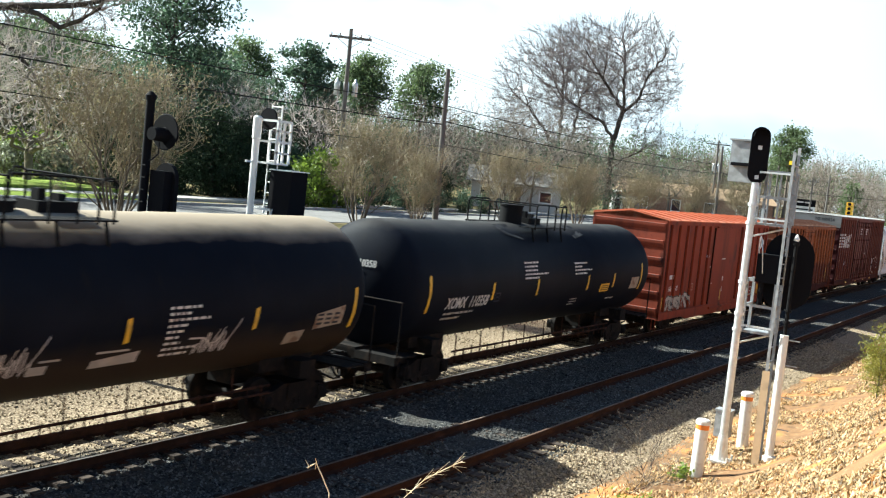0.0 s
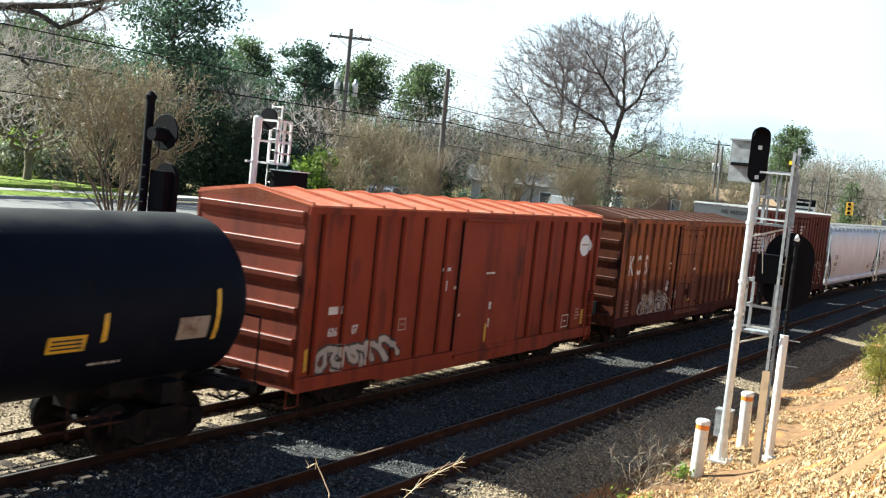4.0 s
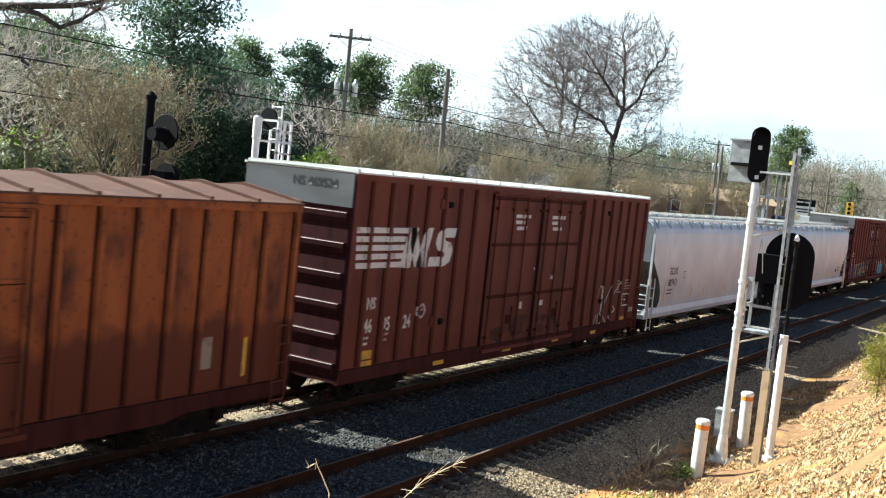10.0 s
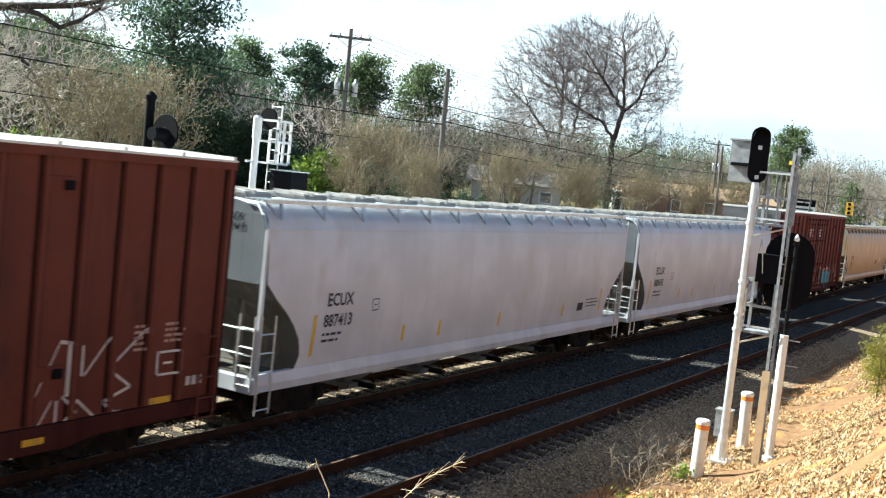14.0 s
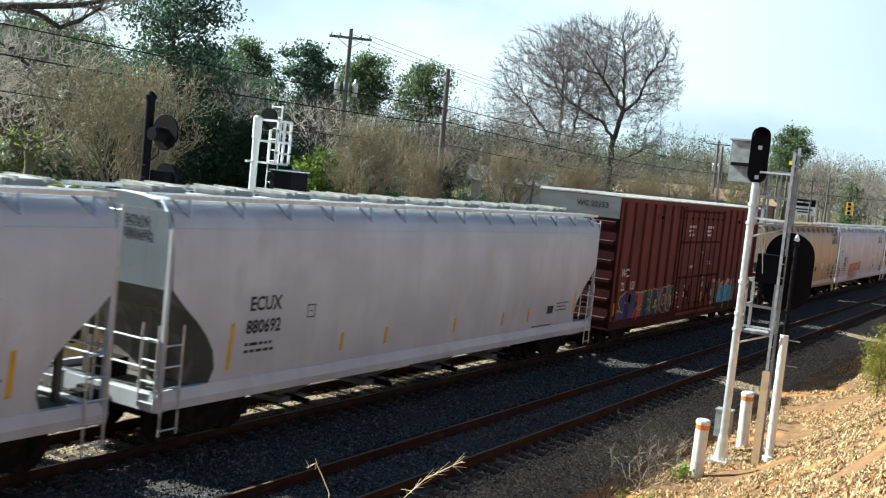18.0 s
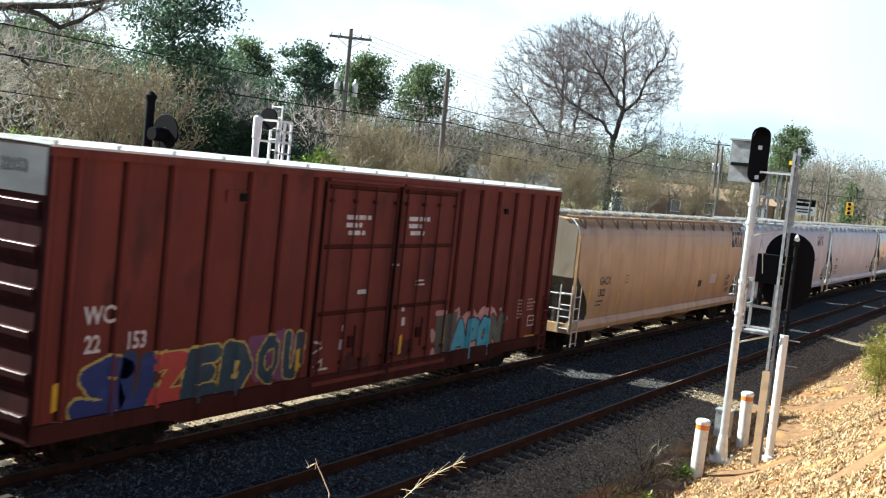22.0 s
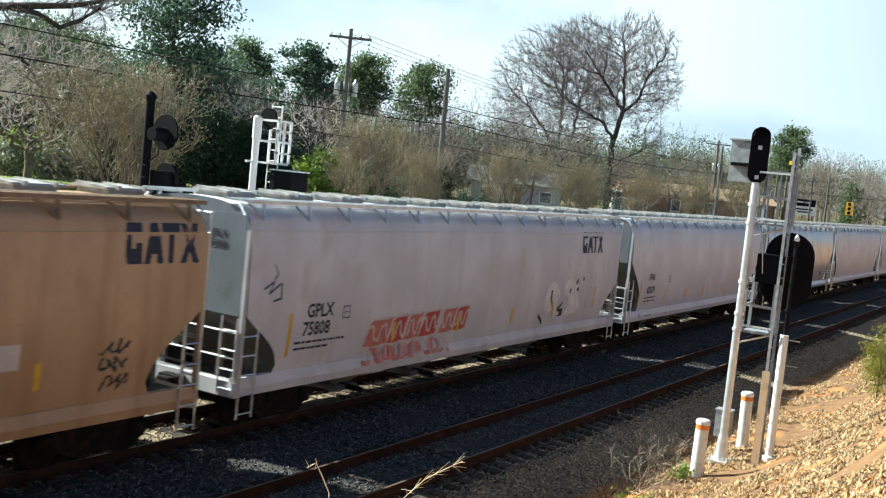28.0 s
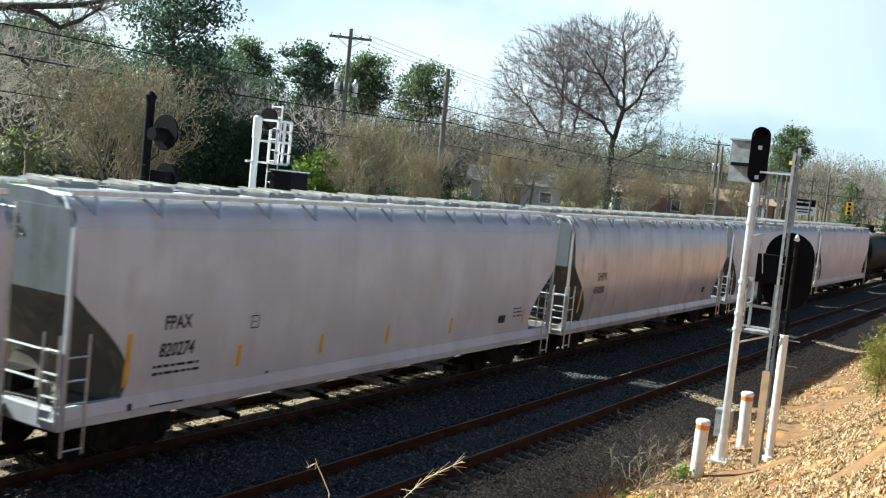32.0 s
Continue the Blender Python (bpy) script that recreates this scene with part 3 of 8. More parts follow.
def coupler(car, x, s, z=0.86):
    bm = bmesh.new()
    box(bm, x, x + s * 0.45, -0.09, 0.09, z - 0.1, z + 0.1)
    extrude_xz(bm, [(x + s * 0.4, z - 0.16), (x + s * 0.72, z - 0.16), (x + s * 0.78, z), (x + s * 0.72, z + 0.16), (x + s * 0.4, z + 0.16)], -0.17, 0.13)
    part("coupler", bm, M_DARK, car)
    bm = bmesh.new()
    bent(bm, [(x, -0.35, z - 0.1), (x + s * 0.25, -0.33, z - 0.35), (x + s * 0.6, -0.2, z - 0.48), (x + s * 0.85, 0, z - 0.35)], 0.025)
    part("brake_hose", bm, M_DARK, car)


def ladder(car, x, y, z0, z1, width, along, mat, step=0.38, name="ladder"):
    """Two stiles and rungs, on a side (along x) or an end (along y)."""
    bm = bmesh.new()
    e = Vector((1, 0, 0)) if along == "x" else Vector((0, 1, 0))
    for s in (-1, 1):
        tube(bm, Vector((x, y, z0)) + e * s * width / 2, Vector((x, y, z1)) + e * s * width / 2, 0.022, n=5)
    z = z0 + 0.1
    while z < z1:
        tube(bm, Vector((x, y, z)) - e * width / 2, Vector((x, y, z)) + e * width / 2, 0.018, n=5)
        z += step
    return part(name, bm, mat, car)


# decals lie a few millimetres off a surface y = surf(x, z)
SHIFT = [0.0]


def decal(car, name, quads, mat, surf, label=""):
    """quads: (x0, x1, bottom at x0, top at x0, bottom at x1, top at x1)."""
    bm = bmesh.new()
    for x0, x1, b0, t0, b1, t1 in quads:
        nx = max(1, int(abs(x1 - x0) / 0.06))
        nz = max(1, int(max(t0 - b0, t1 - b1) / 0.2))
        g = []
        for i in range(nx + 1):
            u = i / nx
            x, b, t = x0 + (x1 - x0) * u, b0 + (b1 - b0) * u, t0 + (t1 - t0) * u
            g.append([bm.verts.new((x, surf(x, b + (t - b) * j / nz), b + (t - b) * j / nz)) for j in range(nz + 1)])
        for a, b in zip(g, g[1:]):
            for j in range(nz):
                bm.faces.new((a[j], b[j], b[j + 1], a[j + 1]))
    if len(quads) > 12:
        bmesh.ops.remove_doubles(bm, verts=bm.verts[:], dist=0.0008)
    ob = part(name, bm, mat, car, label)
    ob.location.x = SHIFT[0]
    if name == "small_print" or label in ("thin white scrawl", "pale painted patches"):
        ob["kind"] = "stuff"
    return ob


def rect(x, z, w, h):
    return (x, x + w, z, z + h, z, z + h)


def lines(x, z, w, n, r, h=0.05, gap=0.09):
    """Short bars, word by word, that stand for small writing."""
    out = []
    for i in range(n):
        u, end = 0.0, w * r.uniform(0.55, 1)
        while u < end:
            k = min(h * r.uniform(1.2, 4.5), end - u + 0.02)
            out.append(rect(x + u, z - i * gap, k, h))
            u += k + h * 0.7
    return out


def stroke(pts, w):
    """A painted stroke through points, as slanted quads."""
    q = []
    for (xa, za), (xb, zb) in zip(pts, pts[1:]):
        if xa > xb:
            xa, za, xb, zb = xb, zb, xa, za
        if xb - xa < abs(zb - za) * 0.5:
            lo, hi = min(za, zb), max(za, zb)
            m = (xa + xb) / 2
            q.append((m - w / 2, m + w / 2, lo, hi, lo, hi))
        else:
            k = w * 0.6
            q.append((xa, xb, za - k, za + k, zb - k, zb + k))
    return q


def field_decal(car, name, x0, x1, z0, z1, inside, mat, surf, label="", step=0.03):
    """Paint where inside(x, z) holds, laid in narrow upright strips."""
    quads = []
    nz = int((z1 - z0) / step) + 1
    for i in range(int((x1 - x0) / step) + 1):
        x = x0 + i * step
        start = None
        for j in range(nz + 1):
            z = z0 + j * step
            hit = j < nz and inside(x + step / 2, z + step / 2)
            if hit and start is None:
                start = z
            elif not hit and start is not None:
                quads.append((x, x + step, start, z, start, z))
                start = None
    return decal(car, name, quads, mat, surf, label) if quads else None


def near_path(ways, x, z):
    """How far a point lies from the nearest of several broken lines."""
    best = 9.0
    for way in ways:
        for (ax, az), (bx, bz) in zip(way, way[1:]):
            dx, dz = bx - ax, bz - az
            u = max(0.0, min(1.0, ((x - ax) * dx + (z - az) * dz) / (dx * dx + dz * dz + 1e-9)))
            best = min(best, math.hypot(x - ax - u * dx, z - az - u * dz))
    return best


# fat painted forms in a unit square, each one or more bent strokes
FORMS = {
    "curl": (((0.85, 0.82), (0.55, 0.92), (0.2, 0.75), (0.35, 0.55), (0.7, 0.45), (0.8, 0.25), (0.5, 0.08), (0.12, 0.18)),),
    "hook": (((0.2, 0.95), (0.2, 0.5), (0.3, 0.12), (0.65, 0.08), (0.8, 0.35), (0.8, 0.9)),),
    "zig": (((0.1, 0.88), (0.85, 0.85), (0.25, 0.15), (0.9, 0.12)),),
    "comb": (((0.85, 0.9), (0.2, 0.88), (0.15, 0.1), (0.9, 0.1)), ((0.2, 0.5), (0.75, 0.5))),
    "bowl": (((0.2, 0.08), (0.2, 0.92), (0.6, 0.85), (0.88, 0.5), (0.6, 0.12), (0.2, 0.08)),),
    "peak": (((0.08, 0.08), (0.45, 0.92), (0.9, 0.08)), ((0.25, 0.38), (0.7, 0.38))),
    "gate": (((0.12, 0.08), (0.18, 0.92), (0.8, 0.12), (0.85, 0.92)),),
    "flag": (((0.2, 0.05), (0.2, 0.92), (0.8, 0.85), (0.75, 0.5), (0.2, 0.45)),),
    "ring": (((0.5, 0.9), (0.15, 0.6), (0.2, 0.25), (0.55, 0.08), (0.85, 0.4), (0.8, 0.75), (0.5, 0.9)),),
}


def form(car, kind, x, w, z, h, fat, fill, edge, surf, label, rim=0.05, lean=0.0, lift=0.0):
    """One fat painted form that cannot be read, over a wider copy of itself in the colour of its edge."""
    ways = [[(x + w * (u + lean * v), z + h * v) for u, v in way] for way in FORMS[kind]]
    lo = min(p[0] for way in ways for p in way) - fat - rim
    hi = max(p[0] for way in ways for p in way) + fat + rim
    field_decal(car, "graffiti", lo, hi, z - fat, z + h + fat, lambda a, b: near_path(ways, a, b) < fat / 2 + rim, edge, lambda a, b: surf(a, b) - lift, "edge of a painted form")
    field_decal(car, "graffiti", lo, hi, z - fat, z + h + fat, lambda a, b: near_path(ways, a, b) < fat / 2, fill, lambda a, b: surf(a, b) - lift - 0.004, label)


def scribble(car, x, w, z, h, fat, fill, edge, surf, seed, label, rim=0.04, lift=0.0, turns=3.0):
    """A looping painted line that cannot be read, over a wider one in the colour of its edge."""
    r = random.Random(seed)
    a, b, c = r.uniform(0, 6), r.uniform(0, 6), r.uniform(0.8, 1.3)
    way = [(x + w * (k / 40 + 0.11 * math.sin(k / 40 * turns * 6.28 * c + a)), z + h * (0.5 + 0.36 * math.sin(k / 40 * turns * 6.28 + b) + 0.14 * math.sin(k * 0.71 + a))) for k in range(41)]
    field_decal(car, "graffiti", x - w * 0.15, x + w * 1.15, z - fat, z + h + fat, lambda p, q: near_path([way], p, q) < fat / 2 + rim, edge, lambda p, q: surf(p, q) - lift, "edge of a painted scrawl")
    field_decal(car, "graffiti", x - w * 0.15, x + w * 1.15, z - fat, z + h + fat, lambda p, q: near_path([way], p, q) < fat / 2, fill, lambda p, q: surf(p, q) - lift - 0.004, label)


def wash(car, x0, x1, z0, z1, mat, surf, seed, label, level=0.0, scale=2.2, lift=0.0):
    """A ragged patch of thin paint."""
    def inside(x, z):
        u, v = (2 * x - x0 - x1) / (x1 - x0), (2 * z - z0 - z1) / (z1 - z0)
        return noise.noise((x * scale, z * scale, seed)) * 0.7 + 0.75 - max(abs(u), abs(v)) ** 3 * 0.9 > 0.35 + level
    field_decal(car, "graffiti", x0, x1, z0, z1, inside, mat, lambda a, b: surf(a, b) - lift, label, 0.045)["kind"] = "stuff"


def outline_inside(poly):
    """A test for points inside a closed outline."""
    def test(x, z):
        hit = False
        for (ax, az), (bx, bz) in zip(poly, poly[1:] + poly[:1]):
            if (az > z) != (bz > z) and x < ax + (z - az) * (bx - ax) / (bz - az):
                hit = not hit
        return hit
    return test


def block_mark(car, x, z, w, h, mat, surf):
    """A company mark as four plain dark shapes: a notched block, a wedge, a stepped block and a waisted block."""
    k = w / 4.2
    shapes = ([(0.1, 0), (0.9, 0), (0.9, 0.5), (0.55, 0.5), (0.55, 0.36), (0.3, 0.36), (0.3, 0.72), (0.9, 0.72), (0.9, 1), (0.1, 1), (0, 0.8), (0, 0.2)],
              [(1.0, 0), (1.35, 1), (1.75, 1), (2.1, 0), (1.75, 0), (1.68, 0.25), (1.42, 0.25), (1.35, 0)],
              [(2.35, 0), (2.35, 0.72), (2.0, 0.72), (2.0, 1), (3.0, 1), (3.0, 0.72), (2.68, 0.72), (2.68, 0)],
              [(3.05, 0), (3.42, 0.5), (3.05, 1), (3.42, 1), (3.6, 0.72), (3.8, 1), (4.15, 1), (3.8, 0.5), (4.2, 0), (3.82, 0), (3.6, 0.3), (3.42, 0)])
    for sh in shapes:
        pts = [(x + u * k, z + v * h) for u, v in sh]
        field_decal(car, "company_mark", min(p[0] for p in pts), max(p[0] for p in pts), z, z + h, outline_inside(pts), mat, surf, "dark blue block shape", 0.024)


def worn_side(car, surf, marks, brackets, grime, seed, mat):
    """Yellow marks on the side sill, black blocks for dark holes beside the posts and greasy grime about the door gear.
    """
    for x, w in marks:
        decal(car, "placard", [(x, x + w, 0.72, 0.83, 0.72, 0.83)], M_YELLOW, lambda p, q: -1.594, "yellow mark on the side sill")
    for x, z in brackets:
        part("bracket_plate", boxes((x - 0.32, x + 0.22, -1.54, -1.495, z - 0.11, z + 0.13)), mat, car)
        # solid black block; the dark of a recess is put into its colour
        part("bracket", boxes((x + 0.02, x + 0.17, -1.6, -1.53, z - 0.07, z + 0.08)), M_TANKIRON, car, "black block in place of a dark hole")
    for i, (x0, x1, z0, z1) in enumerate(grime):
        wash(car, x0, x1, z0, z1, M_GREASE, surf, seed + i, "dark greasy grime", 0.12, 2.6, 0.001)


def words(car, name, body, x, z, h, mat, surf, end=False, label="", shear=0.0, squeeze=1.0):
    """Lettering with its lower left corner at x, z on the side facing -y, or on the front end (x is then y)."""
    cu = bpy.data.curves.new(name, "FONT")
    cu.body, cu.size, cu.resolution_u = body, h * 1.4, 2
    cu.shear, cu.offset = shear, h * 0.035
    tmp = new("tmp", cu)
    me = bpy.data.meshes.new_from_object(tmp.evaluated_get(bpy.context.evaluated_depsgraph_get()))
    bpy.data.objects.remove(tmp)
    for v in me.vertices:
        u, w = v.co.x * squeeze, v.co.y
        if end:
            v.co = (surf(x - u, z + w) if callable(surf) else surf, x - u, z + w)
        else:
            v.co = (x + u, surf(x + u, z + w), z + w)
    me.materials.clear()
    ob = link(name, me, mat, car, label)
    ob.location.x = SHIFT[0]
    return ob


def boxcar(x0, x1, zb, zt, crown, mat, roof_mat, doors, label, posts, end_band, seed, end_mat, plain_door=False, rod_mat=None, sill_mat=M_SILLRED):
    """A ribbed boxcar between x0 and x1. doors: (from, to, panels) in metres from its front end; posts: the first side post's distance from it and their spacing."""
    L = x1 - x0
    h = L / 2
    car = thing("boxcar", pose((x0 + x1) / 2, YT, 0), label, "boxcar", "cars of the freight train")
    r = random.Random(seed)
    W = 1.5
    part("body", boxes((-h + 0.05, h - 0.05, -W, W, zb + 0.14, zt)), mat, car)
    D = [(-h + a, -h + b, n) for a, b, n in doors]
    ribs = []
    for i in range(int((L - posts[0] - 0.3) / posts[1]) + 2):
        x = -h + 0.1 if i == 0 else -h + posts[0] + (i - 1) * posts[1]
        if not any(a - 0.15 < x < b + 0.15 for a, b, n in D):
            ribs.append(x)
    ribs.append(h - 0.1)
    bm = bmesh.new()
    prof = [(-0.115, 0.0), (-0.115, -0.006), (-0.06, -0.006), (-0.045, -0.08), (0.045, -0.08), (0.06, -0.006), (0.115, -0.006), (0.115, 0.0)]
    lo = [bm.verts.new((x, y, zb + 0.3)) for x, y in prof]
    hi = [bm.verts.new((x, y, zt - 0.13)) for x, y in prof]
    # flanges either side of the post are coloured dark for its shade side
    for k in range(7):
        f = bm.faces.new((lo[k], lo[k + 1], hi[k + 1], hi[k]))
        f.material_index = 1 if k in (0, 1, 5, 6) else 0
    bm.faces.new(hi)
    bm.faces.new(lo[::-1])
    rib = bpy.data.meshes.new("side_post")
    bm.to_mesh(rib)
    rib.materials.append(mat)
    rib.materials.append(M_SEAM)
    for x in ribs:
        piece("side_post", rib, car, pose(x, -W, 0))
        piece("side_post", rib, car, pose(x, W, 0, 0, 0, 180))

    def surf(x, z):
        for q in ribs:
            if abs(x - q) < 0.07:
                return -W - (0.081 if abs(x - q) < 0.04 else 0.04)
        for a, b, n in D:
            if a < x < b:
                return -W - 0.066
        return -W - 0.006

    # sills and top chord
    for s in (-1, 1):
        y0, y1 = sorted((s * W, s * (W + 0.09)))
        part("side_sill", boxes((-h, h, y0, y1, zb - 0.02 if s < 0 else zb + 0.14, zb + 0.28)), sill_mat, car)
        part("top_chord", boxes((-h, h, y0, y1, zt - 0.14, zt)), mat, car)
        extra = bmesh.new()
        extrude_xz(extra, [(-h + 2.6, zb + 0.01), (h - 2.6, zb + 0.01), (h - 3.4, zb - 0.14), (-h + 3.4, zb - 0.14)], y0, y1)
        if s < 0:
            part("fish_belly", extra, sill_mat, car)
        else:
            extra.free()
    # roof with standing seams
    bm = bmesh.new()
    extrude_yz(bm, [(-W - 0.11, zt), (W + 0.11, zt), (W + 0.11, zt + 0.04), (0, zt + crown), (-W - 0.11, zt + 0.04)], -h, h)
    part("roof", bm, roof_mat, car)
    bm = bmesh.new()
    extrude_yz(bm, [(-W - 0.09, zt + 0.035), (-W - 0.09, zt + 0.1), (0, zt + crown + 0.065), (W + 0.09, zt + 0.1), (W + 0.09, zt + 0.035), (0, zt + crown)], -0.04, 0.04)
    seam = bpy.data.meshes.new("roof_seam")
    bm.to_mesh(seam)
    seam.materials.append(roof_mat)
    ns = max(10, int(L / 1.22))
    for i in range(ns + 1):
        piece("roof_seam", seam, car, pose(-h + 0.08 + i * (L - 0.16) / ns, 0, 0))
    # ends with pressed ribs
    for s in (-1, 1):
        bm = bmesh.new()
        box(bm, *sorted((s * (h - 0.05), s * h)), -W - 0.08, W + 0.08, zb, zt + 0.02)
        extrude_yz(bm, [(-W - 0.08, zt + 0.02), (W + 0.08, zt + 0.02), (0, zt + crown - 0.01)], *sorted((s * (h - 0.05), s * h)))
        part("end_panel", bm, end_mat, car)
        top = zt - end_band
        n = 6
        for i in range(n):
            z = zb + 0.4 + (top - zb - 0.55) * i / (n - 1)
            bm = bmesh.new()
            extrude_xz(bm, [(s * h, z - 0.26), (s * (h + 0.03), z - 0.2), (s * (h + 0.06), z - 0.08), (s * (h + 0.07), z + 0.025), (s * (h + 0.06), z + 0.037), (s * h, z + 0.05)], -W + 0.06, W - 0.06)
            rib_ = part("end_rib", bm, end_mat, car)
            rib_.data.materials.append(M_LIP)
            for f in rib_.data.polygons:
                if 0.45 < f.normal.z < 0.85:
                    f.material_index = 1
        if end_band > 0.3:
            part("end_band", boxes((*sorted((s * h, s * (h + 0.03))), -W - 0.05, W + 0.05, top, zt - 0.02)), M_BAND, car, "bare galvanized band across the end")
        ladder(car, s * (h + 0.1), -s * 1.2, zb - 0.2, zb + 2.2 if end_band < 0.3 else zt - end_band, 0.4, "y", end_mat)
        ladder(car, s * (h - 0.35), -s * (W + 0.12), zb - 0.2, zb + 1.5, 0.4, "x", mat)
        for y in (-1.3, 1.3):
            bm = bmesh.new()
            bent(bm, [(s * (h - 0.5), y, zb), (s * (h - 0.5), y, zb - 0.4), (s * (h - 0.1), y, zb - 0.4), (s * (h - 0.1), y, zb)], 0.02)
            part("sill_step", bm, end_mat, car)
        coupler(car, s * h, s)
        truck(car, s * (h - 2.35))
    part("centre_sill", boxes((-h, h, -0.32, 0.32, 0.72, zb + 0.02)), M_DARK, car)
    bm = bmesh.new()
    tube(bm, (-0.9, 0.5, 0.72), (0.6, 0.5, 0.72), 0.2, n=12)
    bent(bm, [(-h + 3, 0.2, 0.66), (h - 3, 0.2, 0.66)], 0.03)
    part("brake_gear", bm, M_DARK, car)
    # doors
    for a, b, n in D:
        d = part("door", boxes((a, b, -W - 0.06, -W + 0.02, zb + 0.18, zt - 0.22)), mat, car)
        w = (b - a) / n
        for xe in (a - 0.05, b):
            part("door_edge_line", boxes((xe, xe + 0.05, -W - 0.05, -W + 0.02, zb + 0.18, zt - 0.22)), M_SEAM, d, "dark line along the door edge")
        for i in range(0 if plain_door else n):
            xa, xb = a + i * w, a + (i + 1) * w
            for zz in (zb + 0.2, zb + 0.35 * (zt - zb), zb + 0.66 * (zt - zb), zt - 0.3):
                part("door_rib", boxes((xa + 0.05, xb - 0.05, -W - 0.1, -W - 0.058, zz - 0.035, zz + 0.035)), rod_mat or mat, d)
                # shade under the rib, laid on as a dark strip
                part("shade_strip", boxes((xa + 0.05, xb - 0.05, -W - 0.066, -W - 0.058, zz - 0.06, zz - 0.037)), M_SEAM, d, "dark strip painting shade below the rib")
            for xx in (xa + 0.12, xa + w * 0.36, xb - w * 0.36, xb - 0.12):
                bm = bmesh.new()
                tube(bm, (xx, -W - 0.12, zb + 0.15), (xx, -W - 0.12, zt - 0.25), 0.022, n=6)
                for zz in (zb + 0.5, zb + 1.6, zt - 0.6):
                    box(bm, xx - 0.04, xx + 0.04, -W - 0.15, -W - 0.06, zz - 0.04, zz + 0.04)
                part("lock_rod", bm, rod_mat or mat, d)
            bm = boxes((xa + w * 0.45, xa + w * 0.53, -W - 0.11, -W - 0.06, zb + 0.8, zb + 1.05))
            tube(bm, (xa + w * 0.5, -W - 0.15, zb + 0.6), (xa + w * 0.5, -W - 0.15, zb + 1.3), 0.025, n=6)
            part("door_handle", bm, M_SILLRED, d)
        for z0, z1 in ((zb + 0.08, zb + 0.17), (zt - 0.2, zt - 0.14)):
            part("door_track", boxes((a - 0.05, b + 0.05, -W - 0.16, -W - 0.092, z0, z1)), mat, car)
    CARS.append((car, (x0 + x1) / 2))
    return car, h, surf, r


def hopper(x0, x1, mat, label, seed, bays, hatches, end_mat, brown_walk=False, ze=4.42, round_sides=0.06, cut=1.0):
    """A covered hopper with sloped ends, roof hatches, walkways and outlet gates."""
    h = (x1 - x0) / 2
    car = thing("covered_hopper", pose((x0 + x1) / 2, YT, 0), label, "hopper car", "cars of the freight train")
    r = random.Random(seed)
    he = h - 0.3
    slope = [(1.12 + (zz - 1.12) * cut, ww, h - 0.4 - dd * (0.45 + 0.55 * cut)) for zz, ww, dd in ((1.12, 1.5, 1.15), (1.5, 1.513, 1.3), (1.85, 1.527, 1.2), (2.15, 1.536, 0.98), (2.45, 1.545, 0.68), (2.75, 1.549, 0.32), (3.05, 1.55, 0.02))]
    lev = slope + [ (3.6, 1.55, h - 0.4), (ze - 0.35, 1.545, h - 0.4), (ze - 0.12, 1.5, h - 0.4), (ze, 1.43, h - 0.4), (ze + 0.12, 1.15, h - 0.4), (ze + 0.2, 0.7, h - 0.4), (ze + 0.23, 0.25, h - 0.4)]
    lev = [(z, w + round_sides * math.sin(max(0, min(1, (z - 1.1) / (ze - 1.1))) * math.pi) if z < ze else w, l) for z, w, l in lev]
    bm = bmesh.new()
    rings = [[bm.verts.new(p) for p in ((-l, -w, z), (l, -w, z), (l, w, z), (-l, w, z))] for z, w, l in lev]
    for a, b in zip(rings, rings[1:]):
        for k in range(4):
            f = bm.faces.new((a[k], a[(k + 1) % 4], b[(k + 1) % 4], b[k]))
            if k % 2 and b[0].co.z < 3.1 * cut + 1.2 * (1 - cut):
                f.material_index = 1
            elif k % 2:
                f.material_index = 2
    bm.faces.new(rings[0][::-1]).material_index = 1
    bm.faces.new(rings[-1])
    body = part("body", bm, mat, car, smooth=True)
    body.data.materials.append(M_SLOPE)
    body.data.materials.append(end_mat)
    zs, ws = [q[0] for q in lev], [q[1] for q in lev]

    def surf(x, z):
        if z < 1.2:
            return -1.606
        return -float(np.interp(z, zs, ws)) - 0.006

    for s in (-1, 1):
        y0, y1 = sorted((s * 1.4, s * 1.56))
        bm = bmesh.new()
        extrude_yz(bm, [(s * 1.4, 0.86), (s * 1.575, 0.86), (s * 1.6, 1.02), (s * 1.535, 1.22), (s * 1.4, 1.22)], -he, he)
        part("side_sill", bm, mat, car)
        part("seam", boxes((-h + 0.45, h - 0.45, *sorted((s * 1.5, s * 1.575)), ze - 0.33, ze - 0.29)), mat, car)
        # end walls: corner posts, platform, bracing
        for e in (-1, 1):
            bm = bmesh.new()
            box(bm, *sorted((e * (h - 0.41), e * (h - 0.34))), *sorted((s * 1.49, s * 1.57)), 1.1, ze - 0.3)
            part("corner_post", bm, mat, car)
    for e in (-1, 1):
        part("end_sill", boxes((*sorted((e * (he - 0.2), e * (he + 0.01))), -1.56, 1.56, 0.84, 1.14)), mat, car)
        part("end_platform", boxes((*sorted((e * (h - 2.2), e * (he - 0.21))), -1.39, 1.39, 1.06, 1.1)), M_SLOPE, car)
        part("end_sheet", boxes((*sorted((e * (h - 0.402), e * (h - 0.386))), -1.42, 1.42, 1.12 + 1.9 * cut, ze - 0.02)), end_mat, car, "end sheet, darker than the sides")
        bm = bmesh.new()
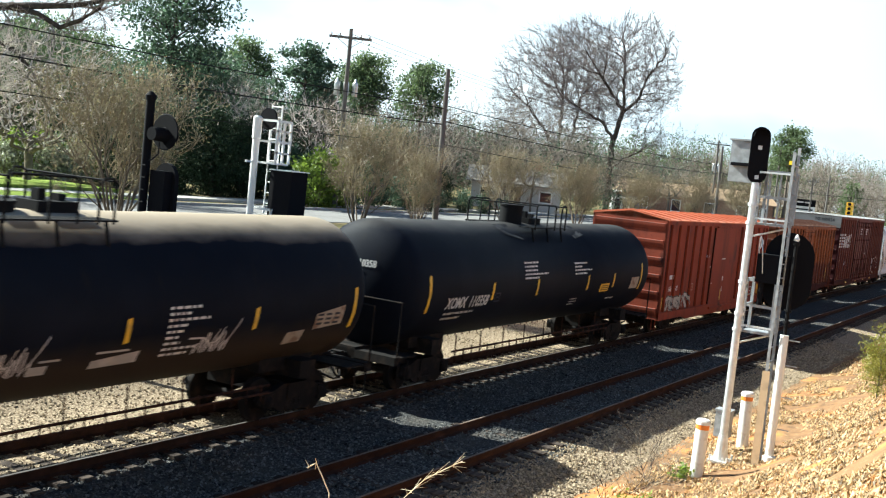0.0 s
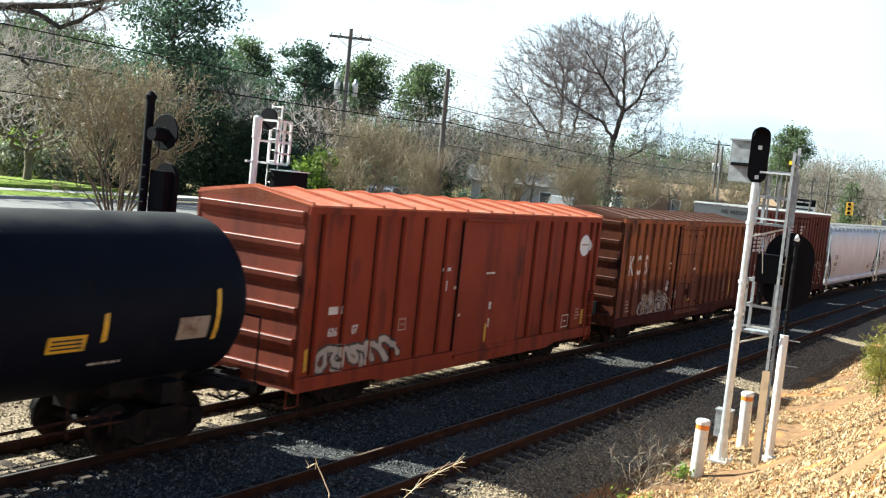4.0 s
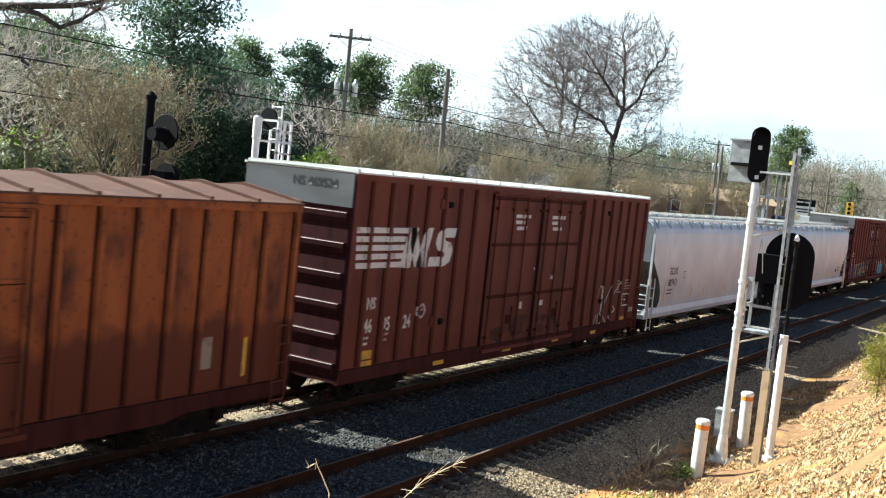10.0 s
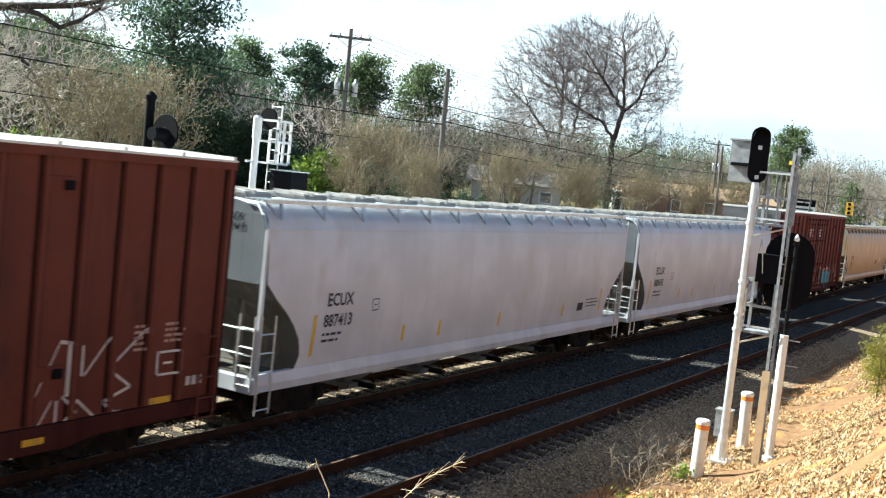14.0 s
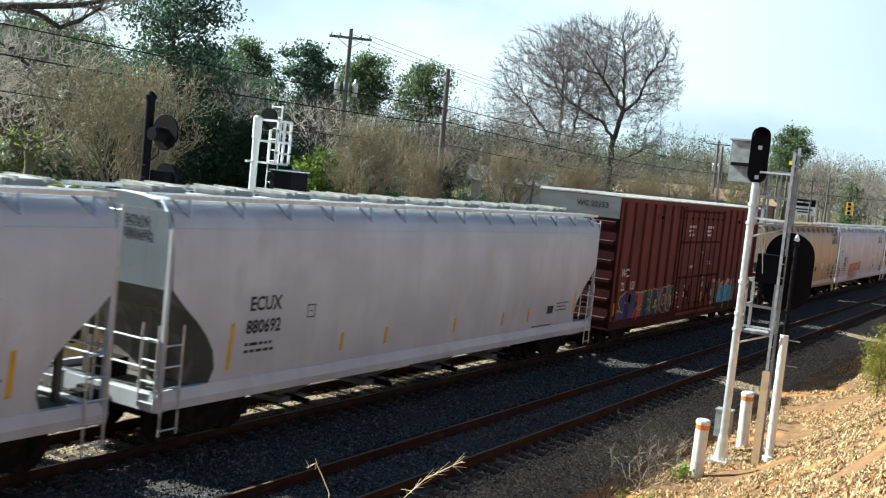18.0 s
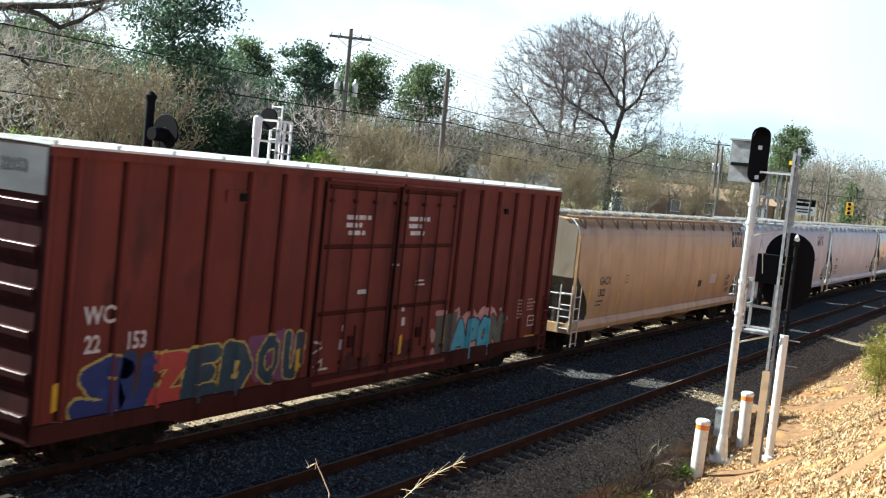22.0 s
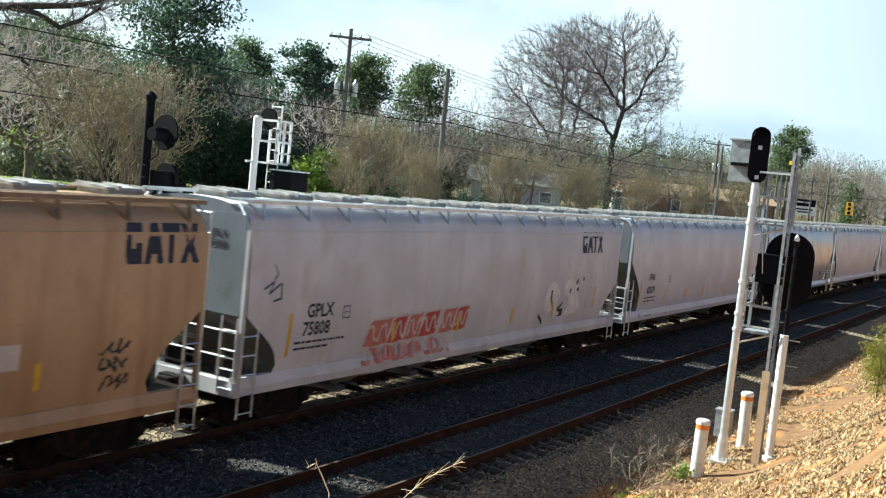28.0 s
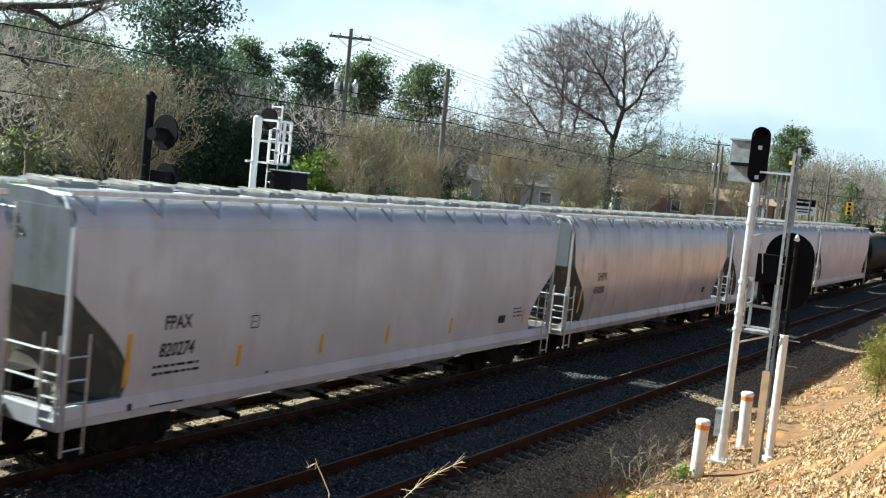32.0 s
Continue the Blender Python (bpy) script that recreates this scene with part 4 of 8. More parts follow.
        for y in (-0.75, 0.75):
            box(bm, *sorted((e * (h - 0.75), e * (h - 0.63))), y - 0.05, y + 0.05, 1.1, 1.12 + 1.5 * cut)
        part("end_brace", bm, M_SLOPE, car)
        bm = bmesh.new()
        for z in (1.6, 2.1):
            tube(bm, (e * (he - 0.02), -1.5, z), (e * (he - 0.02), 1.5, z), 0.02, n=5)
        part("handrail", bm, M_GALV, car)
        bm = bmesh.new()
        revolve(bm, [(0.24, 0), (0.24, 0.03)], n=14, axis="x", centre=(e * (he - 0.1), 0.9, 1.9))
        part("brake_wheel", bm, M_DARK, car)
        part("brake_box", boxes((*sorted((e * (h - 1.2), e * (h - 0.7))), 0.2, 0.9, 1.1, 1.45)), M_DARK, car)
        for s in (-1, 1):
            ladder(car, e * (he - 0.28), s * 1.6, 0.42, 2.4, 0.42, "x", M_GALV)
            ladder(car, e * (he + 0.03), s * 1.32, 0.9, (2.4 if e < 0 else ze + 0.1) if s < 0 else (2.4 if e > 0 else ze + 0.1), 0.4, "y", M_GALV)
        for s in (-1, 1):
            bm = bmesh.new()
            bent(bm, [(e * (h - 0.36), s * 1.52, ze - 0.3), (e * (h - 0.3), s * 1.45, ze - 0.02), (e * (h - 0.38), s * 1.2, ze + 0.2)], 0.025)
            part("grab_iron", bm, M_GALV, car)
        coupler(car, e * (h - 0.1), e)
        truck(car, e * (h - 2.15))
    # outlet bays under the body
    span = 2 * h - 7.0
    for i in range(bays):
        c = -span / 2 + span * (i + 0.5) / bays
        a = span / bays * 0.48
        bm = bmesh.new()
        top = [bm.verts.new((c + sx * a, sy * 1.35, 1.13)) for sx, sy in ((-1, -1), (1, -1), (1, 1), (-1, 1))]
        low = [bm.verts.new((c + sx * 0.32, sy * 0.55, 0.38)) for sx, sy in ((-1, -1), (1, -1), (1, 1), (-1, 1))]
        for k in range(4):
            bm.faces.new((low[k], low[(k + 1) % 4], top[(k + 1) % 4], top[k]))
        bm.faces.new(low[::-1])
        box(bm, c - 0.42, c + 0.42, -0.75, 0.75, 0.25, 0.37)
        part("outlet_bay", bm, end_mat, car, "grimy funnel shaped outlet bay")
        bm = bmesh.new()
        tube(bm, (c, -1.2, 0.33), (c, 1.2, 0.33), 0.07, n=8)
        part("outlet_pipe", bm, M_DARK, car)
    part("centre_sill", boxes((-h + 0.05, h - 0.05, -0.25, 0.25, 0.7, 1.05)), M_DARK, car)
    # roof walkways on brackets, hatches between them
    walk_mat = M_WALKTAN if brown_walk else M_GALV
    for s in (-1, 1):
        bm = bmesh.new()
        y0, y1 = sorted((s * 0.86, s * 1.4))
        for k in range(5):
            y = y0 + (y1 - y0) * k / 4
            box(bm, -h + 0.35, h - 0.35, y - 0.035, y + 0.035, ze + 0.24, ze + 0.275)
        part("roof_walkway", bm, walk_mat, car, "steel grating walkway")
        bm = bmesh.new()
        box(bm, -h + 0.35, h - 0.35, s * 1.43 - 0.02, s * 1.43 + 0.02, ze + 0.2, ze + 0.28)
        part("walkway_edge", bm, walk_mat, car)
        bm = bmesh.new()
        box(bm, -0.025, 0.025, *sorted((s * 0.8, s * 1.4)), ze + 0.2, ze + 0.238)
        tube(bm, (-0.42, s * 1.42, ze + 0.21), (0, s * 1.5, ze - 0.1), 0.026, n=5)
        tube(bm, (0.02, s * 1.42, ze + 0.24), (0.02, s * 1.5, ze - 0.12), 0.036, n=5)
        me = bpy.data.meshes.new("walkway_bracket")
        bm.to_mesh(me)
        me.materials.append(walk_mat)
        nb = int(h * 2 / 1.35)
        for i in range(nb):
            piece("walkway_bracket", me, car, pose(-h + 0.8 + i * (2 * h - 1.6) / (nb - 1), 0, 0))
    bm = bmesh.new()
    box(bm, -0.42, 0.42, -0.4, 0.4, ze + 0.2, ze + 0.33)
    extrude_yz(bm, [(-0.5, ze + 0.33), (0.5, ze + 0.33), (0.46, ze + 0.37), (0.15, ze + 0.395), (-0.15, ze + 0.395), (-0.46, ze + 0.37)], -0.52, 0.52)
    for x in (-0.3, 0.3):
        box(bm, x - 0.035, x + 0.035, -0.56, 0.56, ze + 0.33, ze + 0.41)
    hm = bpy.data.meshes.new("roof_hatch")
    bm.to_mesh(hm)
    hm.materials.append(M_HATCH)
    for i in range(hatches):
        piece("roof_hatch", hm, car, pose(-h + 1.3 + i * (2 * h - 2.6) / (hatches - 1), 0, 0))
    CARS.append((car, (x0 + x1) / 2))
    return car, h, surf, r


def tankcar(x0, x1, label, seed, mat, R=1.6, zc=2.66, dome=0.5):
    """A tank car: domed shell, stub sills, top platform with its housing, end railings."""
    h = (x1 - x0) / 2
    car = thing("tank_car", pose((x0 + x1) / 2, YT, 0), label, "tank car", "cars of the freight train")
    r = random.Random(seed)
    bm = bmesh.new()
    hb = h - 0.15
    prof = [(0.02, -hb)] + [(R * math.sin(a), -hb + 0.62 * (1 - math.cos(a))) for a in [math.pi / 2 * k / 9 for k in range(1, 10)]]
    prof += [(R + 0.008, -hb + 0.78), (R + 0.008, -hb * 0.34), (R, -hb * 0.34 + 0.02), (R, hb * 0.34 - 0.02), (R + 0.008, hb * 0.34), (R + 0.008, hb - 0.78)]
    prof += [(R * math.sin(a), hb - 0.62 * (1 - math.cos(a))) for a in [math.pi / 2 * k / 9 for k in range(9, 0, -1)]] + [(0.02, hb)]
    revolve(bm, prof, n=56, axis="x", centre=(0, 0, zc))
    part("tank_shell", bm, mat, car, smooth=True)

    def surf(x, z):
        return -math.sqrt(max(0.01, (R + 0.027) ** 2 - (z - zc) ** 2))

    for e in (-1, 1):
        part("stub_sill", boxes((*sorted((e * (h - 3.4), e * h)), -0.32, 0.32, 0.72, 1.12)), M_DARK, car)
        part("bolster", boxes((*sorted((e * (h - 2.4), e * (h - 1.9))), -1.35, 1.35, 0.92, 1.3)), M_DARK, car)
        part("end_sill", boxes((*sorted((e * (h - 0.25), e * h)), -1.5, 1.5, 0.86, 1.06)), M_DARK, car)
        part("end_platform", boxes((*sorted((e * (h - 0.95), e * (h - 0.26))), -1.5, 1.5, 1.0, 1.04)), M_DARK, car)
        bm = bmesh.new()
        bent(bm, [(e * (h - 0.1), -1.5, 1.0), (e * (h - 0.1), -1.5, 2.38), (e * (h - 0.1), 1.5, 2.38), (e * (h - 0.1), 1.5, 1.0)], 0.025)
        for s in (-1, 1):
            bent(bm, [(e * (h - 0.2), s * 1.5, 0.95), (e * (h - 0.2), s * 1.5, 0.45), (e * (h - 0.6), s * 1.5, 0.45), (e * (h - 0.6), s * 1.5, 0.95)], 0.022)
        part("end_railing", bm, M_DARK, car)
        coupler(car, e * h, e)
        truck(car, e * (h - 2.15))
    # saddle pads and running rail under the tank
    for e in (-1, 1):
        bm = bmesh.new()
        box(bm, *sorted((e * (h - 3.2), e * (h - 1.5))), -0.9, 0.9, 1.05, 1.5)
        part("saddle", bm, M_DARK, car)
    bm = bmesh.new()
    for y in (-1.2, 1.2):
        tube(bm, (-h + 3.2, y, 0.7), (h - 3.2, y, 0.7), 0.03, n=6)
        tube(bm, (-h + 3.2, y, 0.86), (h - 3.2, y, 0.86), 0.03, n=6)
        for i in range(24):
            x = -h + 3.4 + i * (2 * h - 6.8) / 23
            tube(bm, (x, y, 0.55), (x, y * 0.98, 0.9 if i % 3 else 1.3), 0.02, n=5)
    part("running_rail", bm, M_RUSTIRON, car, "rusty brown rail and hangers")
    # top platform
    zt = zc + R
    for s in (-1, 1):
        for k in range(4):
            part("platform_slat", boxes((-1.3, 1.05, s * (0.75 + k * 0.13) - 0.045, s * (0.75 + k * 0.13) + 0.045, zt - 0.08, zt - 0.05)), M_TANKIRON, car)
        for x in (-1.1, -0.1, 0.9):
            bm = bmesh.new()
            tube(bm, (x, s * 1.05, zt - 0.08), (x, s * 1.15, zt - 0.5), 0.03, n=5)
            part("platform_strut", bm, M_TANKIRON, car)
    for s in (-1, 1):
        bm = bmesh.new()
        for xa, xb in ((-1.15, 0.2), (0.62, 0.95)):
            bent(bm, [(xa, s * 1.18, zt - 0.12), (xa, s * 1.18, zt + 0.56), (xa + 0.08, s * 1.18, zt + 0.64), (xb - 0.08, s * 1.18, zt + 0.64), (xb, s * 1.18, zt + 0.56), (xb, s * 1.18, zt - 0.12)], 0.024)
        tube(bm, (-0.35, s * 1.18, zt - 0.12), (-0.35, s * 1.18, zt + 0.64), 0.022, n=5)
        part("platform_railing", bm, M_TANKIRON, car)
    for xa in (-1.15, 0.95):
        bm = bmesh.new()
        bent(bm, [(xa, -1.18, zt + 0.6), (xa, 1.18, zt + 0.6)], 0.02)
        part("platform_railing", bm, M_TANKIRON, car)
    bm = bmesh.new()
    revolve(bm, [(0.36, zt - 0.15), (0.36, zt + dome), (0.39, zt + dome), (0.39, zt + dome + 0.05), (0.1, zt + dome + 0.09)], n=20, centre=(-0.55, 0, 0))
    part("manway_housing", bm, M_TANKIRON, car, smooth=True)
    bm = boxes((0.1, 0.95, -0.3, 0.3, zt - 0.1, zt + 0.16), (0.25, 0.4, -0.1, 0.1, zt + 0.1, zt + 0.36), (0.65, 0.8, -0.12, 0.12, zt + 0.1, zt + 0.28))
    part("valve_box", bm, M_TANKIRON, car)
    ladder(car, 0.0, 1.63, 0.5, zt - 0.1, 0.42, "x", M_TANKIRON)
    SHIFT[0], was = 0.0, SHIFT[0]
    for xa, b0, b1 in ((-2.5, 3.98, 3.84), (2.1, 3.88, 3.98)) if dome > 0.3 else ():
        decal(car, "worn_patch", [(xa, xa + 0.85, b0, 4.23, b1, 4.23)], M_WORN, surf, "pale rubbed band on the tank's shoulder")
    SHIFT[0] = was
    CARS.append((car, (x0 + x1) / 2))
    return car, h, surf, r


# ---- the train, from its front to its rear ----
def paint(name, c):
    return material(name, c, 0.55, 0.0, ((tuple(min(1, v * 1.3 + 0.02) for v in c), 3.0, 0.5, 0.75, ONE),))


P_GREYW = paint("grey white spray paint", (0.42, 0.38, 0.34))
P_FAINT = paint("thin white spray paint", (0.68, 0.66, 0.65))
P_CHALK = paint("chalk white spray paint", (0.55, 0.50, 0.47))
P_BLUE = paint("blue spray paint", (0.006, 0.028, 0.16))
P_TEAL = paint("dark teal spray paint", (0.01, 0.045, 0.075))
P_CYAN = paint("cyan spray paint", (0.06, 0.36, 0.48))
P_RED = paint("red spray paint", (0.45, 0.05, 0.04))
P_REDW = paint("washed red spray paint", (0.50, 0.15, 0.12))
P_PINK = paint("pink spray paint", (0.55, 0.27, 0.25))
P_PURPLE = paint("purple spray paint", (0.17, 0.05, 0.14))
P_OLIVE = paint("dark olive spray paint", (0.09, 0.10, 0.08))
P_GOLD = paint("gold spray paint", (0.50, 0.40, 0.10))
P_BLACK = paint("black spray paint", (0.03, 0.03, 0.03))
M_PATCH = material("pale paint patch", (0.34, 0.28, 0.22), 0.7, 0.0, (((0.2, 0.12, 0.08), 4, 0.5, 0.65, ONE),))


def strips(car, surf, xs, z, h, w=0.11, slant=0.03):
    for x in xs:
        decal(car, "reflector", [(x, x + w, z, z + h, z + slant, z + h + slant)], M_YELLOW, surf, "yellow reflective strip")


def frame_box(car, surf, x, z, w, h, mat, t=0.035):
    decal(car, "stencil", [rect(x, z, w, t), rect(x, z + h - t, w, t), rect(x, z, t, h), rect(x + w - t, z, t, h), rect(x + w * 0.3, z + h * 0.45, w * 0.4, t)], mat, surf, "stencilled frame")


def small_print(car, surf, x, z, w, n, mat, h=0.07, gap=0.13):
    decal(car, "small_print", lines(x, z, w, n, random.Random(int(x * 100)), h, gap), mat, surf, "lines of small print as bars")


def print_block(x, z, widths):
    """Lines of small writing as bars, word by word."""
    r = random.Random(int(x * 100))
    out = []
    for i, w in enumerate(widths):
        u = 0.0
        while u < w:
            k = min(r.uniform(0.07, 0.2), w - u + 0.01)
            out.append(rect(x + u, z - i * 0.11, k, 0.05))
            u += k + 0.045
    return out


# black tank cars
SHIFT[0] = 0.18
car, h, surf, r = tankcar(0.0, 17.0, "black tank car with dusty top and scrawled graffiti", 1, M_TANK1, dome=0.1)
strips(car, surf, (0.85, 4.05), 2.15, 0.44)
strips(car, surf, (7.25,), 1.95, 0.9)
decal(car, "small_print", print_block(1.8, 2.7, (0.75, 0.5, 1.0, 0.46, 0.41, 0.3, 0.38, 0.82, 0.7)), M_LETTERW, surf, "lines of white print as bars")
for x0 in (-1.75, 2.6):
    q = []
    for i in range(7):
        q += stroke([(x0 + i * 0.12, 1.78 + 0.08 * (i % 2)), (x0 + 0.05 + i * 0.13, 2.0 + 0.1 * (i % 3)), (x0 + 0.1 + i * 0.13, 1.8)], 0.03)
    q += stroke([(x0 + 0.35, 1.85), (x0 + 0.55, 2.25)], 0.03) + stroke([(x0 + 0.45, 1.85), (x0 + 0.7, 2.28)], 0.03) + stroke([(x0 + 0.75, 1.85), (x0 + 1.1, 2.42)], 0.035) + stroke([(x0 - 0.2, 2.12), (x0 + 0.2, 2.1), (x0 + 0.4, 1.95)], 0.03)
    decal(car, "graffiti", q, P_CHALK, surf, "thin white scrawl")
decal(car, "graffiti", [rect(-0.9, 1.76, 0.35, 0.16), rect(-0.75, 1.98, 0.4, 0.04), (0.3, 1.3, 1.75, 1.9, 1.78, 2.0), rect(0.35, 2.02, 0.7, 0.04)], P_GREYW, surf, "pale painted patches")
decal(car, "data_panel", [(6.0, 6.95, 2.0, 2.35, 2.08, 2.5), (5.2, 5.75, 1.72, 2.0, 1.76, 2.03)], M_PATCH, surf, "rubbed pale data panel")
decal(car, "small_print", [rect(6.05 + 0.28 * (i % 3), 2.1 + 0.1 * (i // 3), 0.2, 0.05) for i in range(9)], M_LETTERK, lambda a, b: surf(a, b) - 0.004)

SHIFT[0] = -1.0
car, h, surf, r = tankcar(17.95, 35.1, "clean black tank car with white lettering", 2, M_TANK2)
words(car, "lettering", "XOMX  110358", -5.55, 2.12, 0.3, M_LETTERT, surf, shear=0.22, label="white reporting marks", squeeze=0.79)
small_print(car, surf, -5.5, 1.95, 1.6, 2, P_GREYW, 0.06, 0.14)
strips(car, surf, (-6.5, 8.1), 2.05, 0.95)
strips(car, surf, (-3.2, -0.45, 3.28, 5.5), 2.23, 0.48)
frame_box(car, surf, -3.0, 2.18, 0.3, 0.26, M_LETTERB)
decal(car, "small_print", print_block(-1.3, 3.2, (0.95, 0.85, 0.8, 1.5, 0.9)), M_LETTERW, surf, "lines of white print as bars")
decal(car, "small_print", print_block(2.2, 3.12, (1.0, 0.55, 1.3, 0.9)), M_LETTERW, surf, "lines of white print as bars")
decal(car, "placard", [rect(4.45, 2.12, 0.75, 0.28)], M_YELLOW, surf, "yellow placard with bars of print")
decal(car, "small_print", [rect(4.52, 2.17 + i * 0.07, 0.6, 0.03) for i in range(3)], M_LETTERK, lambda a, b: surf(a, b) - 0.004)
decal(car, "data_panel", [rect(7.2, 2.12, 0.75, 0.42)], M_PATCH, surf, "pale data panel")
small_print(car, surf, 2.3, 1.95, 0.6, 3, P_GREYW, 0.04, 0.09)
small_print(car, surf, 5.4, 1.82, 0.8, 1, P_GREYW, 0.05)


def on_head(y, z, h=h, zc=2.66, R=1.6):
    """The dished end of the tank, at a height and a distance from its middle."""
    k = min(1.0, math.hypot(y, z - zc) / R)
    return -h + 0.15 + 0.62 * (1 - math.sqrt(1 - k * k)) - 0.016


SHIFT[0] = 0.0
words(car, "lettering", "XOMX 110358", 0.72, 3.1, 0.17, M_LETTERT, on_head, True, label="white reporting marks", squeeze=0.86)
for i, w in enumerate((0.95, 0.9, 0.7)):
    bm = bmesh.new()
    for k in range(6):
        y = 0.7 - w * k / 6
        vs = [bm.verts.new((on_head(a, b), a, b)) for a, b in ((y, 2.95 - i * 0.14), (y - w * 0.13, 2.95 - i * 0.14), (y - w * 0.13, 3.02 - i * 0.14), (y, 3.02 - i * 0.14))]
        bm.faces.new(vs)
    part("small_print", bm, M_LETTERT, car, "line of small print as bars")

# orange boxcar
SHIFT[0] = 0.0
car, h, surf, r = boxcar(36.15, 51.5, 0.72, 4.6, 0.27, M_ORANGE, M_ROOFO, ((6.4, 9.95, 1),), "orange red boxcar with a wide plug door", (0.6, 1.01), 0.0, 3, M_ENDORANGE, plain_door=True, sill_mat=M_ORANGE)
small_print(car, surf, -6.65, 2.28, 0.62, 1, M_LETTERW, 0.17)
words(car, "lettering", "606", -6.62, 1.8, 0.2, M_LETTERW, surf, squeeze=0.8, label="white car number")
words(car, "lettering", "07", -5.75, 1.8, 0.2, M_LETTERW, surf, squeeze=0.8)
field_decal(car, "round_mark", 6.2, 7.1, 3.3, 4.1, lambda p, q: math.hypot((p - 6.65) / 1.15, q - 3.7) < 0.34, M_PAINTW, surf, "plain white disc", 0.025)
decal(car, "small_print", [rect(6.4, 3.7, 0.5, 0.05)], M_FAINTW, lambda a, b: surf(a, b) - 0.004)
wash(car, -7.4, -4.0, 0.85, 1.75, P_GREYW, surf, 4.0, "thin grey wash", 0.3, 2.0)
scribble(car, -6.95, 2.9, 0.95, 0.75, 0.13, P_GREYW, P_BLACK, surf, 3, "grey looping graffiti with a black edge", 0.05, 0.004, 5.0)
frame_box(car, surf, -3.88, 1.72, 0.32, 0.3, M_FAINTW)
strips(car, surf, (-7.35, 0.3, 3.0, 6.9), 1.1, 0.48)
frame_box(car, surf, 5.45, 1.1, 0.5, 0.4, M_LETTERW)
decal(car, "small_print", [rect(-2.1, 3.1, 0.4, 0.09), rect(0.1, 2.97, 0.5, 0.05), rect(0.42, 2.0, 0.14, 0.2), rect(0.46, 1.5, 0.07, 0.25), rect(-1.9, 2.6, 0.1, 0.25), rect(-1.45, 2.62, 0.12, 0.08), rect(-1.2, 1.9, 0.1, 0.07)], M_LETTERW, surf, "small white marks")
small_print(car, surf, 6.45, 1.6, 0.35, 4, M_FAINTW, 0.05, 0.1)
words(car, "lettering", "606 07", 0.4, 4.28, 0.15, M_LETTERW, -h - 0.006, True)

# rusty boxcar
car, h, surf, r = boxcar(53.6, 69.0, 0.78, 4.62, 0.27, M_RUSTY, M_ROOFR, ((6.2, 9.1, 1),), "rusty brown boxcar with faded white markings", (0.8, 0.8), 0.0, 4, M_ENDRUST, rod_mat=M_RUSTY)
for s_, x_ in (("1", -6.6), ("95", -5.98), ("71", -5.06)):
    words(car, "lettering", s_, x_, 2.06, 0.3, M_FAINTW, surf, squeeze=0.75, label="faded white car number")
for s_, x_ in (("K", -6.72), ("C", -6.02), ("S", -5.14)):
    words(car, "lettering", s_, x_, 2.6, 0.7, M_LETTERW, surf, squeeze=0.76, label="large faded white reporting mark")
wash(car, -5.6, -1.7, 0.84, 2.0, M_PATCH, surf, 3.0, "pale wash of old paint", 0.12, 1.6)
wash(car, -4.9, -1.9, 0.88, 1.75, P_GREYW, surf, 11.0, "chalky patches of old spray paint", 0.25, 3.4, 0.004)
scribble(car, -5.3, 3.4, 0.95, 0.75, 0.06, M_RODRED, P_GREYW, surf, 8, "dark scribble in the pale paint", 0.06, 0.008, 6.0)
decal(car, "paint_patch", [rect(-3.65, 1.5, 0.62, 0.42), rect(-1.6, 1.52, 0.3, 0.3), rect(-4.6, 1.2, 0.5, 0.5), (-3.0, -2.2, 1.0, 1.7, 1.1, 1.6)], M_PATCH, surf, "pale patch of old paint")
decal(car, "small_print", [rect(-2.5, 1.86, 0.26, 0.16), rect(-2.48, 2.05, 0.08, 0.2), rect(-2.32, 2.08, 0.1, 0.16), rect(0.6, 2.6, 0.25, 0.1), rect(-2.3, 2.7, 0.12, 0.07), rect(-2.3, 2.9, 0.14, 0.06)], M_LETTERW, surf, "small white marks")
decal(car, "data_panel", [rect(5.15, 1.5, 0.34, 0.6)], M_PATCH, surf, "grey data panel")
decal(car, "reflector", [rect(0.1, 1.33, 0.4, 0.1)], M_YELLOW, surf, "yellow reflective strip")
strips(car, surf, (-4.45, -1.95), 1.2, 0.52)
strips(car, surf, (6.35,), 1.24, 0.76)
small_print(car, surf, -6.6, 1.6, 0.4, 4, M_FAINTW, 0.06, 0.12)
words(car, "lettering", "KCS 119571", -0.1, 4.36, 0.14, M_LETTERW, -h - 0.008, True, squeeze=0.8)
part("placard", boxes((-h - 0.09, -h - 0.075, 0.1, 0.75, 1.55, 2.0)), M_PATCH, car, "yellowed placard board")
part("brake_box", boxes((-h - 0.2, -h - 0.002, -0.9, -0.45, 1.15, 1.6)), M_TANKIRON, car, "black brake gear box")

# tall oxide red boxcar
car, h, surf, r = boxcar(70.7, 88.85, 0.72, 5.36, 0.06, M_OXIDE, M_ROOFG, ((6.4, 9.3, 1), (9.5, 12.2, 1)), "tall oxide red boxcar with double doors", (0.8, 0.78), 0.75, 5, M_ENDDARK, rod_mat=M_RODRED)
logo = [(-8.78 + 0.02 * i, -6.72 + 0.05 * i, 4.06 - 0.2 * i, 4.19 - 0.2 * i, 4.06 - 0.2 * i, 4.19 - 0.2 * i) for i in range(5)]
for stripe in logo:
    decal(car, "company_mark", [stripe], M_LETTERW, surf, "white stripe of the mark")
